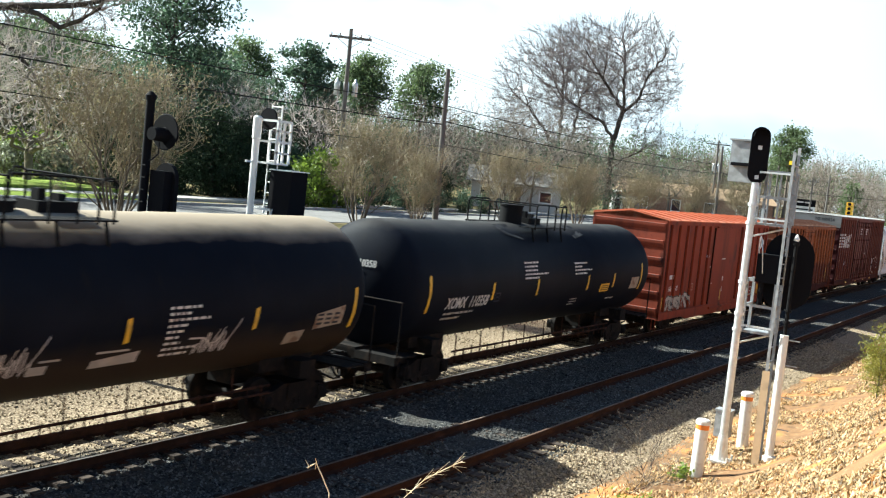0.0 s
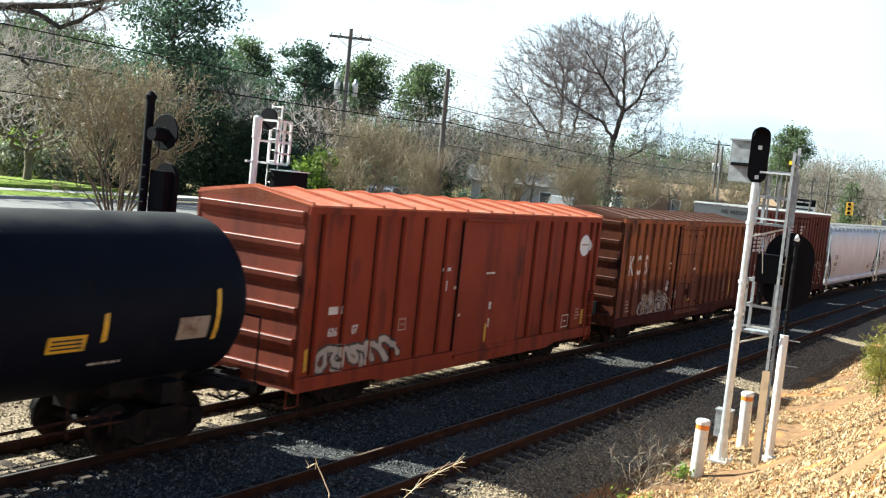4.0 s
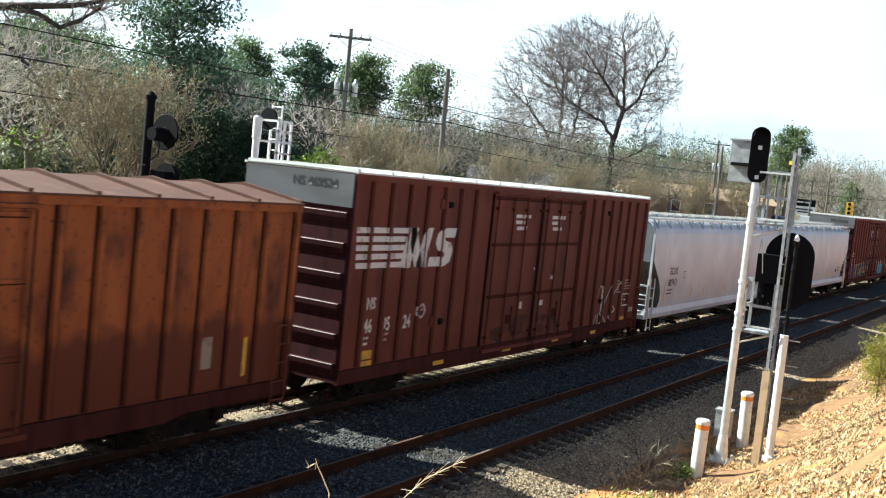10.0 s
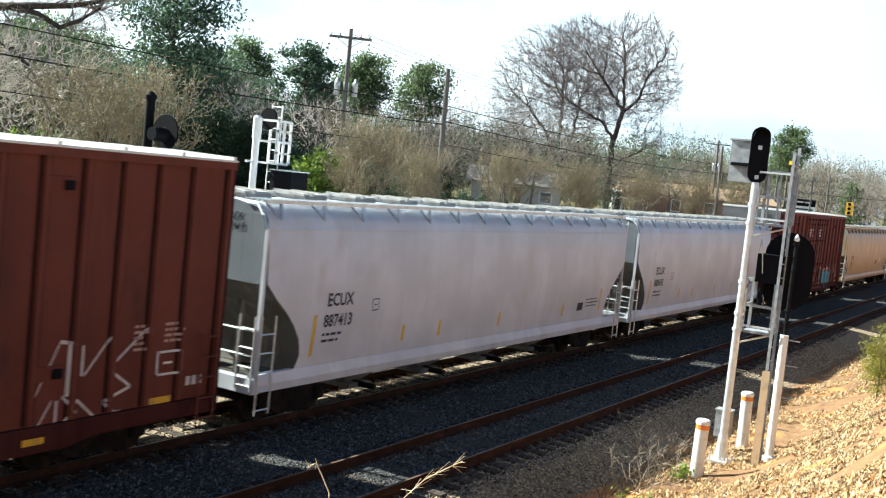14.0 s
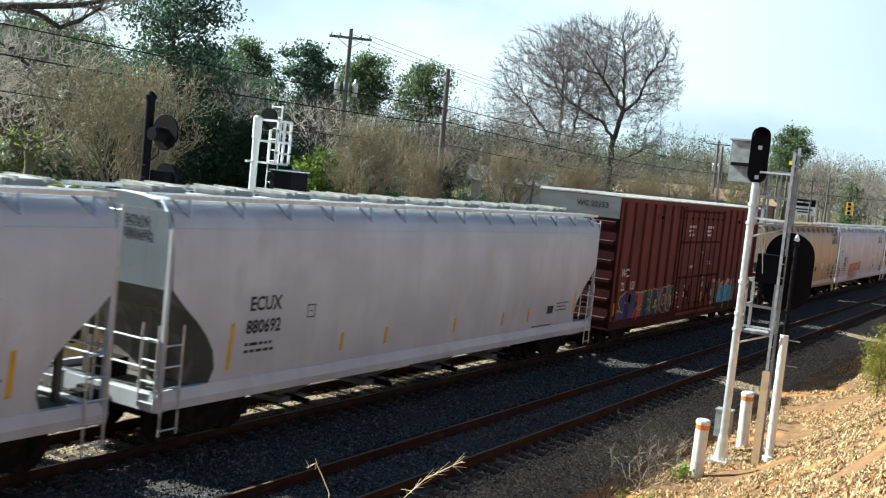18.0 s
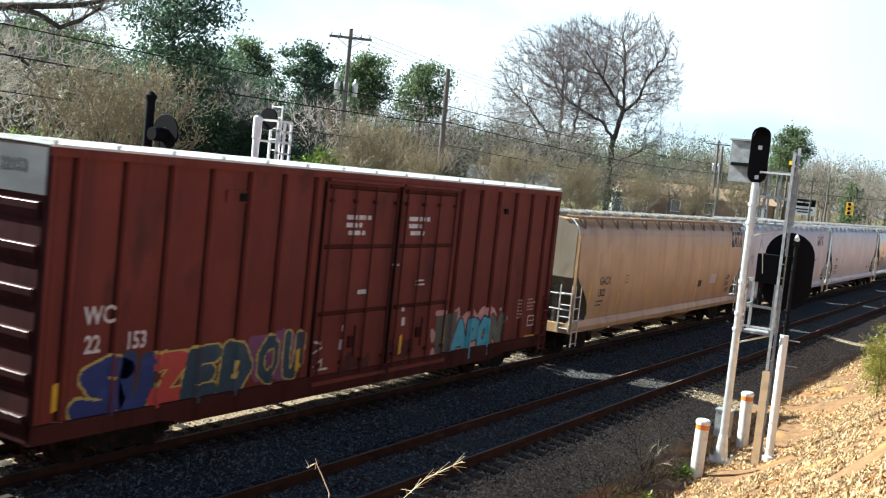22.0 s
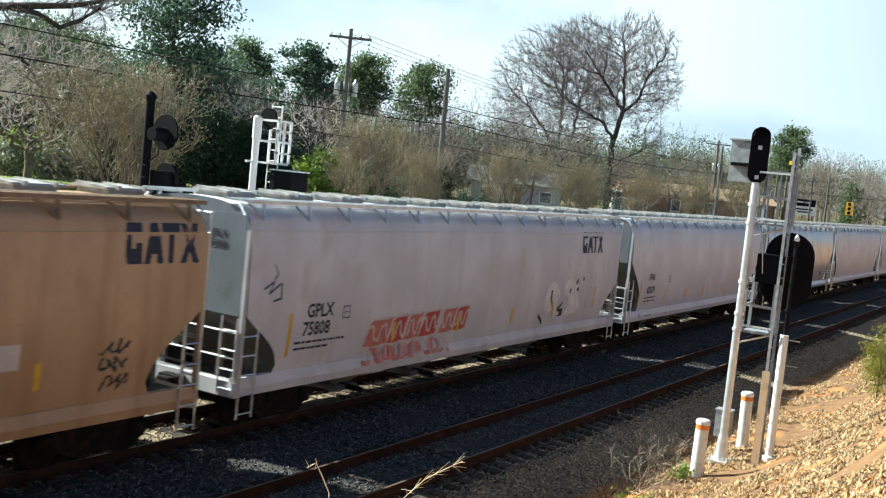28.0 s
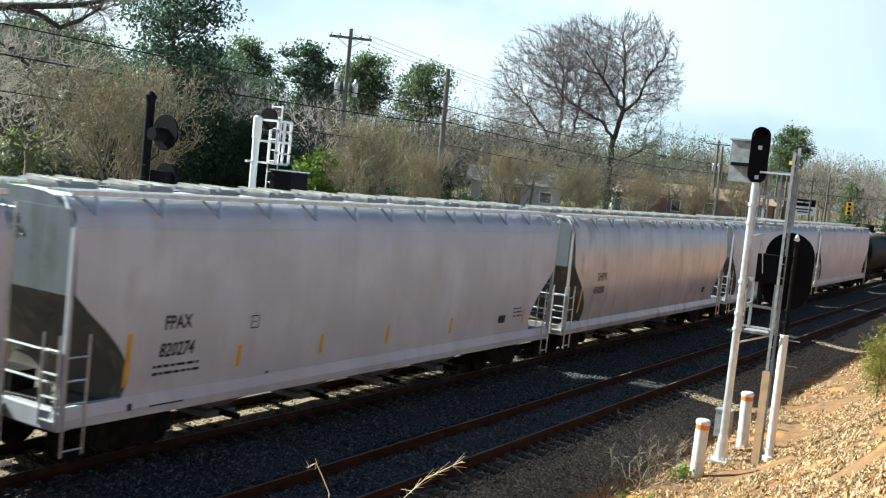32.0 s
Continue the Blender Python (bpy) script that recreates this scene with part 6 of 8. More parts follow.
railing(sig, 0.14, 0.7, -0.68, -0.06, 2.98, 1.12, M_GALVDULL)
railing(sig, 0.14, 0.7, -0.72, -0.06, 5.36, 1.12, M_GALVDULL)
for y in (-0.5, -0.28):
    part("post", boxes((0.125, 0.155, y - 0.02, y + 0.02, 5.36, 6.48)), M_GALVDULL, sig)
for z in (2.9, 5.25):
    bm = bmesh.new()
    tube(bm, (0.05, 0, z - 0.22), (0.5, -0.66, z + 0.03), 0.022, n=6)
    part("platform_brace", bm, M_ALU, sig)
lad = thing("signal_ladder", pose(22.72, 5.2, -0.12), "tall aluminium ladder with a tan climbing guard", "ladder")
for q in (-1, 1):
    part("stile", boxes((q * 0.2 - 0.012, q * 0.2 + 0.012, -0.03, 0.03, 0.0, 6.95 + q * 0.06)), M_GALVDULL, lad)
for k in range(22):
    bm = bmesh.new()
    tube(bm, (-0.2, 0, 0.3 + k * 0.3), (0.2, 0, 0.3 + k * 0.3), 0.014, n=5)
    part("rung", bm, M_GALVDULL, lad)
M_TANBOARD = material("tan painted guard", (0.55, 0.40, 0.25), 0.7, 0.0, (((0.42, 0.31, 0.2), 4, 0.5, 0.7, ONE),))
part("climbing_guard", boxes((-0.235, -0.225, -0.08, 0.08, 0.06, 2.2)), M_TANBOARD, lad, "tan board that closes the lower rungs")
for z in (3.05, 5.4, 6.4):
    part("stay", boxes((-0.02, 0.02, 0.03, 0.72, z, z + 0.04)), M_ALU, lad)
M_YFLAG = material("yellow tag", (0.8, 0.62, 0.02), 0.5)
part("tag", boxes((-0.25, -0.24, 0.02, 0.08, 6.62, 6.7)), M_YFLAG, lad, "small yellow tag")

sig2 = thing("railway_signal", pose(22.85, 5.0, -0.08), "white signal mast with a large black oval backing", "railway signal", "signals beside the tracks")
bm = bmesh.new()
tube(bm, (0, 0, 0.25), (0, 0, 2.95), 0.092, n=14)
part("mast", bm, M_PAINTW, sig2, smooth=True)
bm = bmesh.new()
tube(bm, (0, 0, -0.1), (0, 0, 0.28), 0.16, 0.135, n=14)
box(bm, -0.2, 0.2, -0.2, 0.2, -0.12, -0.02)
part("base_casting", bm, M_PAINTW, sig2)
bm = bmesh.new()
tube(bm, (0, 0, 2.95), (0, 0, 5.0), 0.042, n=10)
for z in (3.2, 3.45, 4.9):
    tube(bm, (0, 0, z), (0, 0, z + 0.05), 0.075, n=10)
part("upper_mast", bm, M_TANKIRON, sig2, "black upper mast")
bm = bmesh.new()
revolve(bm, [(0.045, 4.98), (0.065, 5.02), (0.035, 5.07), (0.03, 5.1), (0.01, 5.13)], n=12)
part("finial", bm, M_PAINTW, sig2)
bm = bmesh.new()
oval(bm, 1.04, 1.72, 0.3, 0.34, 3.42)
back = part("backing_plate", bm, M_SIGNALBLACK, sig2, "large black oval plate")
back.matrix_basis = pose(0.2, 0.14, 0, 0, 0, 14)
bm = boxes((0.0, 0.5, 0.2, 0.78, 4.0, 4.62))
part("lamp_housing", bm, M_SIGNALBLACK, sig2, "black lamp housing")
bm = bmesh.new()
tube(bm, (0.1, 0.66, 3.3), (0.1, 0.66, 4.1), 0.06, n=10)
part("conduit", bm, M_SIGNALBLACK, sig2)
for z in (0.9, 1.6, 2.3, 2.85):
    bm = bmesh.new()
    tube(bm, (0, -0.1, z), (0, -0.34, z), 0.014, n=5)
    part("step_bolt", bm, M_GALV, sig2)
bm = bmesh.new()
bent(bm, [(-0.05, 0.62, 4.2), (-0.12, 0.66, 4.7), (-0.05, 0.72, 4.95), (0.05, 0.78, 4.7), (0.1, 0.76, 4.5)], 0.012)
part("cable", bm, M_GALV, sig2, "pale looped cable")

cab = thing("equipment_box", pose(23.75, 6.3, -0.2), "small grey steel equipment box on a post", "equipment box")
part("body", boxes((-0.14, 0.14, -0.17, 0.17, 0.4, 1.0)), M_GALVDULL, cab)
part("lid", boxes((-0.16, 0.16, -0.19, 0.19, 1.0, 1.04)), M_GALVDULL, cab)
part("post", boxes((-0.06, 0.06, -0.06, 0.06, 0.0, 0.4)), M_GALVDULL, cab)
M_POSTW = material("white plastic post", (0.78, 0.77, 0.75), 0.55, 0.0, (((0.6, 0.55, 0.5), 5, 0.55, 0.7, ONE),))
M_ORBAND = material("orange band", (0.75, 0.22, 0.03), 0.5)
for x, y, z, h, lean in ((20.98, 6.0, -0.24, 1.33, 1.0), (24.5, 6.0, -0.2, 1.4, -1.0)):
    post = thing("marker_post", pose(x, y, z, lean, 0, 0), "white cable marker post with an orange band", "marker post", "marker posts")
    bm = bmesh.new()
    revolve(bm, [(0.135, 0), (0.135, h - 0.2)], n=16)
    part("tube", bm, M_POSTW, post, smooth=True)
    bm = bmesh.new()
    revolve(bm, [(0.139, h - 0.2), (0.139, h - 0.1)], n=16)
    part("band", bm, M_ORBAND, post)
    bm = bmesh.new()
    revolve(bm, [(0.15, h - 0.1), (0.15, h - 0.03), (0.12, h)], n=16)
    part("cap", bm, M_POSTW, post)

# far side: old black signal and a silver cage mast
sig3 = thing("railway_signal", pose(17.9, 19.5, 0.1), "old black signal mast with a round target", "railway signal", "signals beside the tracks")
bm = bmesh.new()
tube(bm, (0, 0, 0), (0, 0, 6.55), 0.11, n=12)
revolve(bm, [(0.13, 6.5), (0.14, 6.6), (0.05, 6.7)], n=12)
part("mast", bm, M_SIGNALBLACK, sig3, smooth=True)
bm = bmesh.new()
revolve(bm, [(0.43, 0.0), (0.45, 0.02), (0.43, 0.04)], n=28, axis="x", centre=(0.25, -0.3, 5.75))
part("target", bm, M_SIGNALBLACK, sig3, "round black target")
bm = bmesh.new()
revolve(bm, [(0.16, -0.42), (0.17, -0.1), (0.2, 0.1), (0.2, 0.28)], n=16, axis="x", centre=(0.25, -0.3, 5.68))
part("hood", bm, M_SIGNALBLACK, sig3)
bm = bmesh.new()
bent(bm, [(0.1, -0.3, 5.5), (0.08, -0.32, 5.2), (0.0, -0.2, 5.05), (0, 0, 5.0)], 0.02)
part("cable", bm, M_WIRE, sig3)
bm = bmesh.new()
oval(bm, 0.72, 1.5, 0.2, 0.32, 3.6)
box(bm, -0.05, 0.3, -0.25, 0.25, 3.8, 4.9)
lowhead = part("lower_head", bm, M_SIGNALBLACK, sig3, "black oval signal head")
lowhead.matrix_basis = pose(0.1, -0.38, -0.1)
bm = bmesh.new()
for z in np.arange(3.4, 5.0, 0.3):
    tube(bm, (-0.1, -0.12, z), (-0.1, 0.0, z), 0.015, n=5)
part("steps", bm, M_SIGNALBLACK, sig3)

sig4 = thing("railway_signal", pose(21.8, 19.5, 0.1), "silver signal mast with a caged platform and ladder", "railway signal", "signals beside the tracks")
bm = bmesh.new()
tube(bm, (0, 0, 0), (0, 0, 6.0), 0.1, n=14)
part("mast", bm, M_PAINTW, sig4, smooth=True)
bm = bmesh.new()
revolve(bm, [(0.1, 5.85), (0.125, 5.88), (0.125, 6.45), (0.08, 6.5)], n=14, centre=(0, 0, 0))
part("mast_cap", bm, M_PAINTW, sig4)
railing(sig4, 0.15, 0.7, -0.62, 0.12, 5.25, 1.15, M_PAINTW)
for z in (5.5, 6.1):
    part("rail", boxes((0.12, 0.73, -0.65, -0.6, z, z + 0.05)), M_PAINTW, sig4)
ladder(sig4, 0.45, -0.28, 0.1, 6.85, 0.36, "y", M_PAINTW, 0.3)
bm = bmesh.new()
revolve(bm, [(0.3, 0.0), (0.3, 0.06)], n=24, axis="x", centre=(0.3, -0.1, 6.45))
part("target", bm, M_SIGNALBLACK, sig4)
bm = boxes((0.2, 0.9, -1.2, -0.45, 3.75, 5.05))
part("signal_case", bm, M_SIGNALBLACK, sig4, "black signal case")
part("case_lid", boxes((0.16, 0.94, -1.24, -0.41, 5.052, 5.08)), M_GALV, sig4)
part("bracket", boxes((-0.35, 0.2, -0.03, 0.03, 5.2, 5.26)), M_PAINTW, sig4)
railing(sig4, 0.15, 0.7, -0.62, 0.12, 3.55, 0.4, M_PAINTW)


# ---- plants ----
def segments_mesh(name, segs, sides=4):
    """Tapered branch pieces: rows of start, end and the two radii, as one mesh."""
    a = np.array(segs, float)
    p, q, r0, r1 = a[:, :3], a[:, 3:6], a[:, 6:7], a[:, 7:8]
    d = q - p
    d /= np.linalg.norm(d, axis=1, keepdims=True) + 1e-9
    ref = np.where(np.abs(d[:, 2:3]) > 0.9, np.array([[1.0, 0, 0]]), np.array([[0, 0, 1.0]]))
    u = np.cross(d, ref)
    u /= np.linalg.norm(u, axis=1, keepdims=True) + 1e-9
    w = np.cross(d, u)
    rings = []
    for c, r in ((p, r0), (q, r1)):
        for k in range(sides):
            t = k * math.tau / sides
            rings.append(c + (u * math.cos(t) + w * math.sin(t)) * r)
    v = np.stack(rings, 1).reshape(-1, 3)
    n = len(a)
    f = np.array([(k, (k + 1) % sides, sides + (k + 1) % sides, sides + k) for k in range(sides)])
    fs = (f[None] + 2 * sides * np.arange(n)[:, None, None]).reshape(-1, 4)
    me = bpy.data.meshes.new(name)
    me.from_pydata(v.tolist(), [], fs.tolist())
    if sides > 3:
        me.shade_smooth()
    return me


def leaves_mesh(name, centres, n, spread, size, seed, droop=0.0, aspect=0.5):
    """n leaves scattered round centres, each a folded quad."""
    r = np.random.default_rng(seed)
    c = np.array(centres)[r.integers(0, len(centres), n)]
    p = c + r.normal(0, 1, (n, 3)) * np.array(spread)
    a, b = r.normal(0, 1, (n, 3)), r.normal(0, 1, (n, 3))
    a[:, 2] -= droop
    a /= np.linalg.norm(a, axis=1, keepdims=True)
    b = np.cross(a, b)
    b /= np.linalg.norm(b, axis=1, keepdims=True)
    s = size * r.uniform(0.6, 1.4, (n, 1))
    v = np.stack([p - a * s, p + b * s * aspect, p + a * s, p - b * s * aspect], 1).reshape(-1, 3)
    me = bpy.data.meshes.new(name)
    me.from_pydata(v.tolist(), [], np.arange(4 * n).reshape(n, 4).tolist())
    return me


def grow(r, p, d, length, rad, depth, segs, tips, spread=0.55, up=0.12, shrink=0.72, wob=0.18, kids=(2, 3)):
    """A limb in a few bent pieces with smaller limbs along and at its end."""
    n = 3 if depth > 2 else 2
    for i in range(n):
        d = (d + Vector((r.gauss(0, wob), r.gauss(0, wob), r.gauss(0, wob) + up * 0.5))).normalized()
        q = p + d * (length / n)
        r1 = rad * (1 - 0.3 / n)
        segs.append((*p, *q, rad, r1))
        p, rad = q, r1
        if depth > 0 and i < n - 1 and r.random() < 0.75:
            side = (d + Vector((r.gauss(0, 1), r.gauss(0, 1), r.gauss(0, 0.6))).normalized() * spread * 1.3).normalized()
            grow(r, p, side, length * shrink * r.uniform(0.6, 0.95), rad * 0.55, depth - 1, segs, tips, spread, up, shrink, wob, kids)
    if depth <= 0:
        tips.append(tuple(p))
        return
    for _ in range(r.randint(*kids)):
        side = (d + Vector((r.gauss(0, 1), r.gauss(0, 1), r.gauss(0, 0.7) + up)).normalized() * spread).normalized()
        grow(r, p, side, length * shrink * r.uniform(0.8, 1.15), rad * 0.68, depth - 1, segs, tips, spread, up, shrink, wob, kids)


def scaled(segs, tips, height):
    """Fit the limbs to a height."""
    top = max(s[5] for s in segs)
    k = height / top
    return [(*[c * k for c in s[:6]], s[6], s[7]) for s in segs], [tuple(c * k for c in t) for t in tips]


def bare_tree(name, height, seed, bark, twig, label, trunk=0.2, depth=5, spread=0.55, up=0.12, stem=0.25, wob=0.18, minr=0.012, category="tree", lean=0.0, shrink=0.74):
    """A leafless tree: trunk and limbs are one part, its fine twigs another."""
    r = random.Random(seed)
    segs, tips = [], []
    grow(r, Vector((0, 0, -0.1)), Vector((lean, 0, 1)), height * stem, trunk, depth, segs, tips, spread, up, shrink, wob)
    segs, tips = scaled(segs, tips, height)
    thick = [s for s in segs if s[6] > minr * 2.2]
    thin = [(*s[:6], max(s[6], minr), max(s[7], minr * 0.7)) for s in segs if s[6] <= minr * 2.2]
    for t in tips:
        for _ in range(2):
            q = Vector(t) + Vector((r.gauss(0, 1), r.gauss(0, 1), r.gauss(0.5, 0.8))) * height * 0.022
            thin.append((*t, *q, minr * 0.8, minr * 0.5))
    ob = thing(name, pose(0, 0, 0), label, category)
    link("trunk", segments_mesh("trunk", thick, 6), bark, ob)
    link("crown", segments_mesh("crown", thin, 3), twig, ob, "leafless twigs")
    return ob, tips


def reached(name, seed, height, trunk_h, rx, rz, n, bark, twig, label, minr=0.012, jag=0.25, trunk_lean=(0.0, 0.0), category="tree", shell=0.55, twigs=3, thick=1.0):
    """A bare tree whose limbs reach out to points spread through a rounded crown; each limb is as thick as what it carries."""
    r = random.Random(seed)
    cz = height - rz
    tips = []
    while len(tips) < n:
        v = Vector((r.uniform(-1, 1), r.uniform(-1, 1), r.uniform(-0.85, 1)))
        if v.length < 1 and (v.length > shell or r.random() < 0.35):
            lump = 1 + 0.16 * noise.noise(v.normalized() * 1.8 + Vector((seed, 0, 0)))
            tips.append(Vector((v.x * rx * lump, v.y * rx * lump, cz + v.z * rz * lump)))
    start = Vector((trunk_lean[0], trunk_lean[1], trunk_h))
    P = [Vector((0, 0, -0.15)), start * 0.5 + Vector((0.1, 0.05, 0)), start]
    up = [-1, 0, 1]
    tips.sort(key=lambda t: (t - start).length)
    A = np.zeros((n * 4 + 8, 3))
    for i, p in enumerate(P):
        A[i] = p
    for t in tips:
        k = len(P)
        d = A[2:k] - np.array(t)
        # a limb prefers to leave from a point that lies nearer the trunk
        cost = np.linalg.norm(d, axis=1) + 0.28 * np.linalg.norm(A[2:k] - np.array(start), axis=1)
        j = 2 + int(np.argmin(cost))
        a = P[j]
        gap = (t - a).length
        m = max(1, min(3, int(gap / (height * 0.05))))
        bow = Vector((r.gauss(0, 1), r.gauss(0, 1), r.gauss(0.6, 0.8))) * gap * jag * 0.35
        for q in range(1, m + 1):
            u = q / m
            p = a.lerp(t, u) + bow * (u * (1 - u) * 2)
            A[len(P)] = p
            P.append(p)
            up.append(j)
            j = len(P) - 1
    load = [0.0] * len(P)
    kids = [0] * len(P)
    for i in range(len(P) - 1, 0, -1):
        if not kids[i]:
            load[i] = 1.0
        load[up[i]] += load[i]
        kids[up[i]] += 1
    rad = [thick * minr * max(1.0, l) ** 0.47 for l in load]
    big, fine = [], []
    for i in range(1, len(P)):
        row = (*P[up[i]], *P[i], min(rad[up[i]], rad[i] * 1.5), rad[i])
        (big if load[i] > 5 else fine).append(row)
        if not kids[i]:
            for _ in range(twigs):
                d = (P[i] - start).normalized() + Vector((r.gauss(0, 0.5), r.gauss(0, 0.5), r.gauss(0.15, 0.5)))
                e = P[i] + d * height * 0.05 * r.uniform(0.5, 1.2)
                fine.append((*P[i], *e, minr * 0.75, minr * 0.4))
                for _ in range(2):
                    g = P[i].lerp(e, r.uniform(0.3, 0.8))
                    fine.append((*g, *(g + (d + Vector((r.gauss(0, 0.6), r.gauss(0, 0.6), r.gauss(0, 0.6)))) * height * 0.028), minr * 0.6, minr * 0.35))
    ob = thing(name, pose(0, 0, 0), label, category)
    link("trunk", segments_mesh("trunk", big, 6), bark, ob)
    link("crown", segments_mesh("crown", fine, 3), twig, ob, "leafless twigs")
    return ob


def grown_oak(name, label, seed, limbs, crowns, n, step, reach, minr):
    """A bare spreading tree. Its great limbs are given; finer ones grow step by step towards points strewn through rounded crowns, and each is as thick as what it carries."""
    r = np.random.default_rng(seed)
    P, up = [], []
    for way in limbs:
        for k, (p, q) in enumerate(zip(way, way[1:])):
            p, q = np.array(p, float), np.array(q, float)
            if not P:
                P.append(p)
                up.append(-1)
            if k == 0:
                last = int(np.argmin(np.linalg.norm(np.array(P) - p, axis=1)))
            m = max(1, int(np.linalg.norm(q - p) / step))
            for i in range(1, m + 1):
                P.append(p + (q - p) * i / m + (r.normal(0, 0.07, 3) if i < m else 0))
                up.append(last)
                last = len(P) - 1
    A = []
    for cx, cy, cz, rx, ry, rz, low in crowns:
        got = 0
        while got < n * rx * rz / sum(c[3] * c[5] for c in crowns):
            v = r.uniform(-1, 1, 3)
            d = np.linalg.norm(v)
            lump = 1 + 0.2 * noise.noise(Vector(v / (d + 1e-6)) * 2.2 + Vector((seed, cx, 0)))
            p = np.array((cx + v[0] * rx * lump, cy + v[1] * ry * lump, cz + v[2] * rz * lump))
            if d < 1 and p[2] > low and (d > 0.6 or r.random() < 0.55):
                A.append(p)
                got += 1
    A = np.array(A)
    best, dist = np.zeros(len(A), int), np.full(len(A), 99.0)

    def meet(ids):
        d = np.linalg.norm(A[:, None] - np.array([P[i] for i in ids])[None], axis=2)
        k = d.argmin(1)
        closer = d[np.arange(len(A)), k] < dist
        best[closer], dist[closer] = np.array(ids)[k[closer]], d[closer, k[closer]]

    for i in range(0, len(P), 200):
        meet(list(range(i, min(i + 200, len(P)))))
    heart = np.array(limbs[0][-2], float) + (0, 0, 1.5)
    shoots = {}
    for _ in range(110):
        live = (dist < reach) & (dist > step * 1.15)
        fresh = []
        for j in np.unique(best[live]):
            shoots[j] = shoots.get(j, 0) + 1
            if shoots[j] > 3:
                continue
            want = A[live & (best == j)] - P[j]
            d = (want / np.linalg.norm(want, axis=1, keepdims=True)).sum(0)
            if up[j] >= 0:
                d = d / (np.linalg.norm(d) + 1e-6) + 0.8 * (P[j] - P[up[j]]) / step + 0.35 * (P[j] - heart) / np.linalg.norm(P[j] - heart)
            d += r.normal(0, 0.11, 3)
            P.append(P[j] + d / (np.linalg.norm(d) + 1e-6) * step)
            up.append(int(j))
            fresh.append(len(P) - 1)
        if not fresh:
            break
        meet(fresh)
    load, kids = np.zeros(len(P)), np.zeros(len(P), int)
    for i in range(len(P) - 1, 0, -1):
        load[i] = max(load[i], 1.0)
        load[up[i]] += load[i]
        kids[up[i]] += 1
    load = np.minimum(load, 2600.0)
    rad = minr * load ** 0.42
    big, fine = [], []
    for i in range(1, len(P)):
        (big if rad[i] > minr * 2.6 else fine).append((*P[up[i]], *P[i], min(rad[up[i]], rad[i] * 1.3), rad[i]))
        if load[i] < 16:
            for _ in range(3 if kids[i] else 5):
                d = 0.6 * (P[i] - P[up[i]]) / step + 0.55 * (P[i] - heart) / np.linalg.norm(P[i] - heart) + r.normal(0, 0.4, 3)
                e = P[i] + d * step * r.uniform(0.7, 1.5)
                fine.append((*P[i], *e, minr * 0.62, minr * 0.35))
                g = P[i] + (e - P[i]) * r.uniform(0.3, 0.8)
                fine.append((*g, *(g + (d + r.normal(0, 0.5, 3)) * step * 0.7), minr * 0.5, minr * 0.3))
    ob = thing(name, pose(0, 0, 0), label, "tree")
    link("trunk", segments_mesh("trunk", big, 6), M_BARKDARK, ob)
    link("crown", segments_mesh("crown", fine, 3), M_TWIGOAK, ob, "leafless twigs")
    return ob


def leafy_tree(name, height, seed, bark, leaf, label, n, size, crown, base, lumps=26, spread=0.5, trunk=0.22, category="tree", cone=0.0, aspect=0.5):
    """An evergreen: trunk, limbs to each clump, and a crown of many leaves. crown: half width; base: height where leaves begin."""
    r = random.Random(seed)
    centres, segs = [], [(0, 0, -0.1, 0, 0, height * 0.55, trunk, trunk * 0.6), (0, 0, height * 0.55, 0.1, 0.05, height * 0.93, trunk * 0.6, trunk * 0.2)]
    for i in range(lumps):
        u = (i + 0.5) / lumps
        z = base + (height - base) * u
        w = crown * (math.sin(math.pi * min(1, 0.12 + u * 0.86)) ** 0.7 * (1 - cone) + cone * (1 - u)) * r.uniform(0.35, 1.0)
        a = i * 2.4 + r.uniform(-0.5, 0.5)
        c = (w * math.cos(a), w * math.sin(a), z + r.uniform(-0.3, 0.3))
        centres.append(c)
        segs.append((0, 0, max(0.3, z - w * 0.5), *c, trunk * 0.28, trunk * 0.1))
        for _ in range(2):
            centres.append((c[0] + r.gauss(0, spread), c[1] + r.gauss(0, spread), c[2] + r.gauss(0, spread * 0.6)))
    ob = thing(name, pose(0, 0, 0), label, category)
    link("trunk", segments_mesh("trunk", segs, 6), bark, ob)
    link("crown", leaves_mesh("crown", centres, n, (spread, spread, spread * 0.62), size, seed, aspect=aspect), leaf, ob)
    return ob


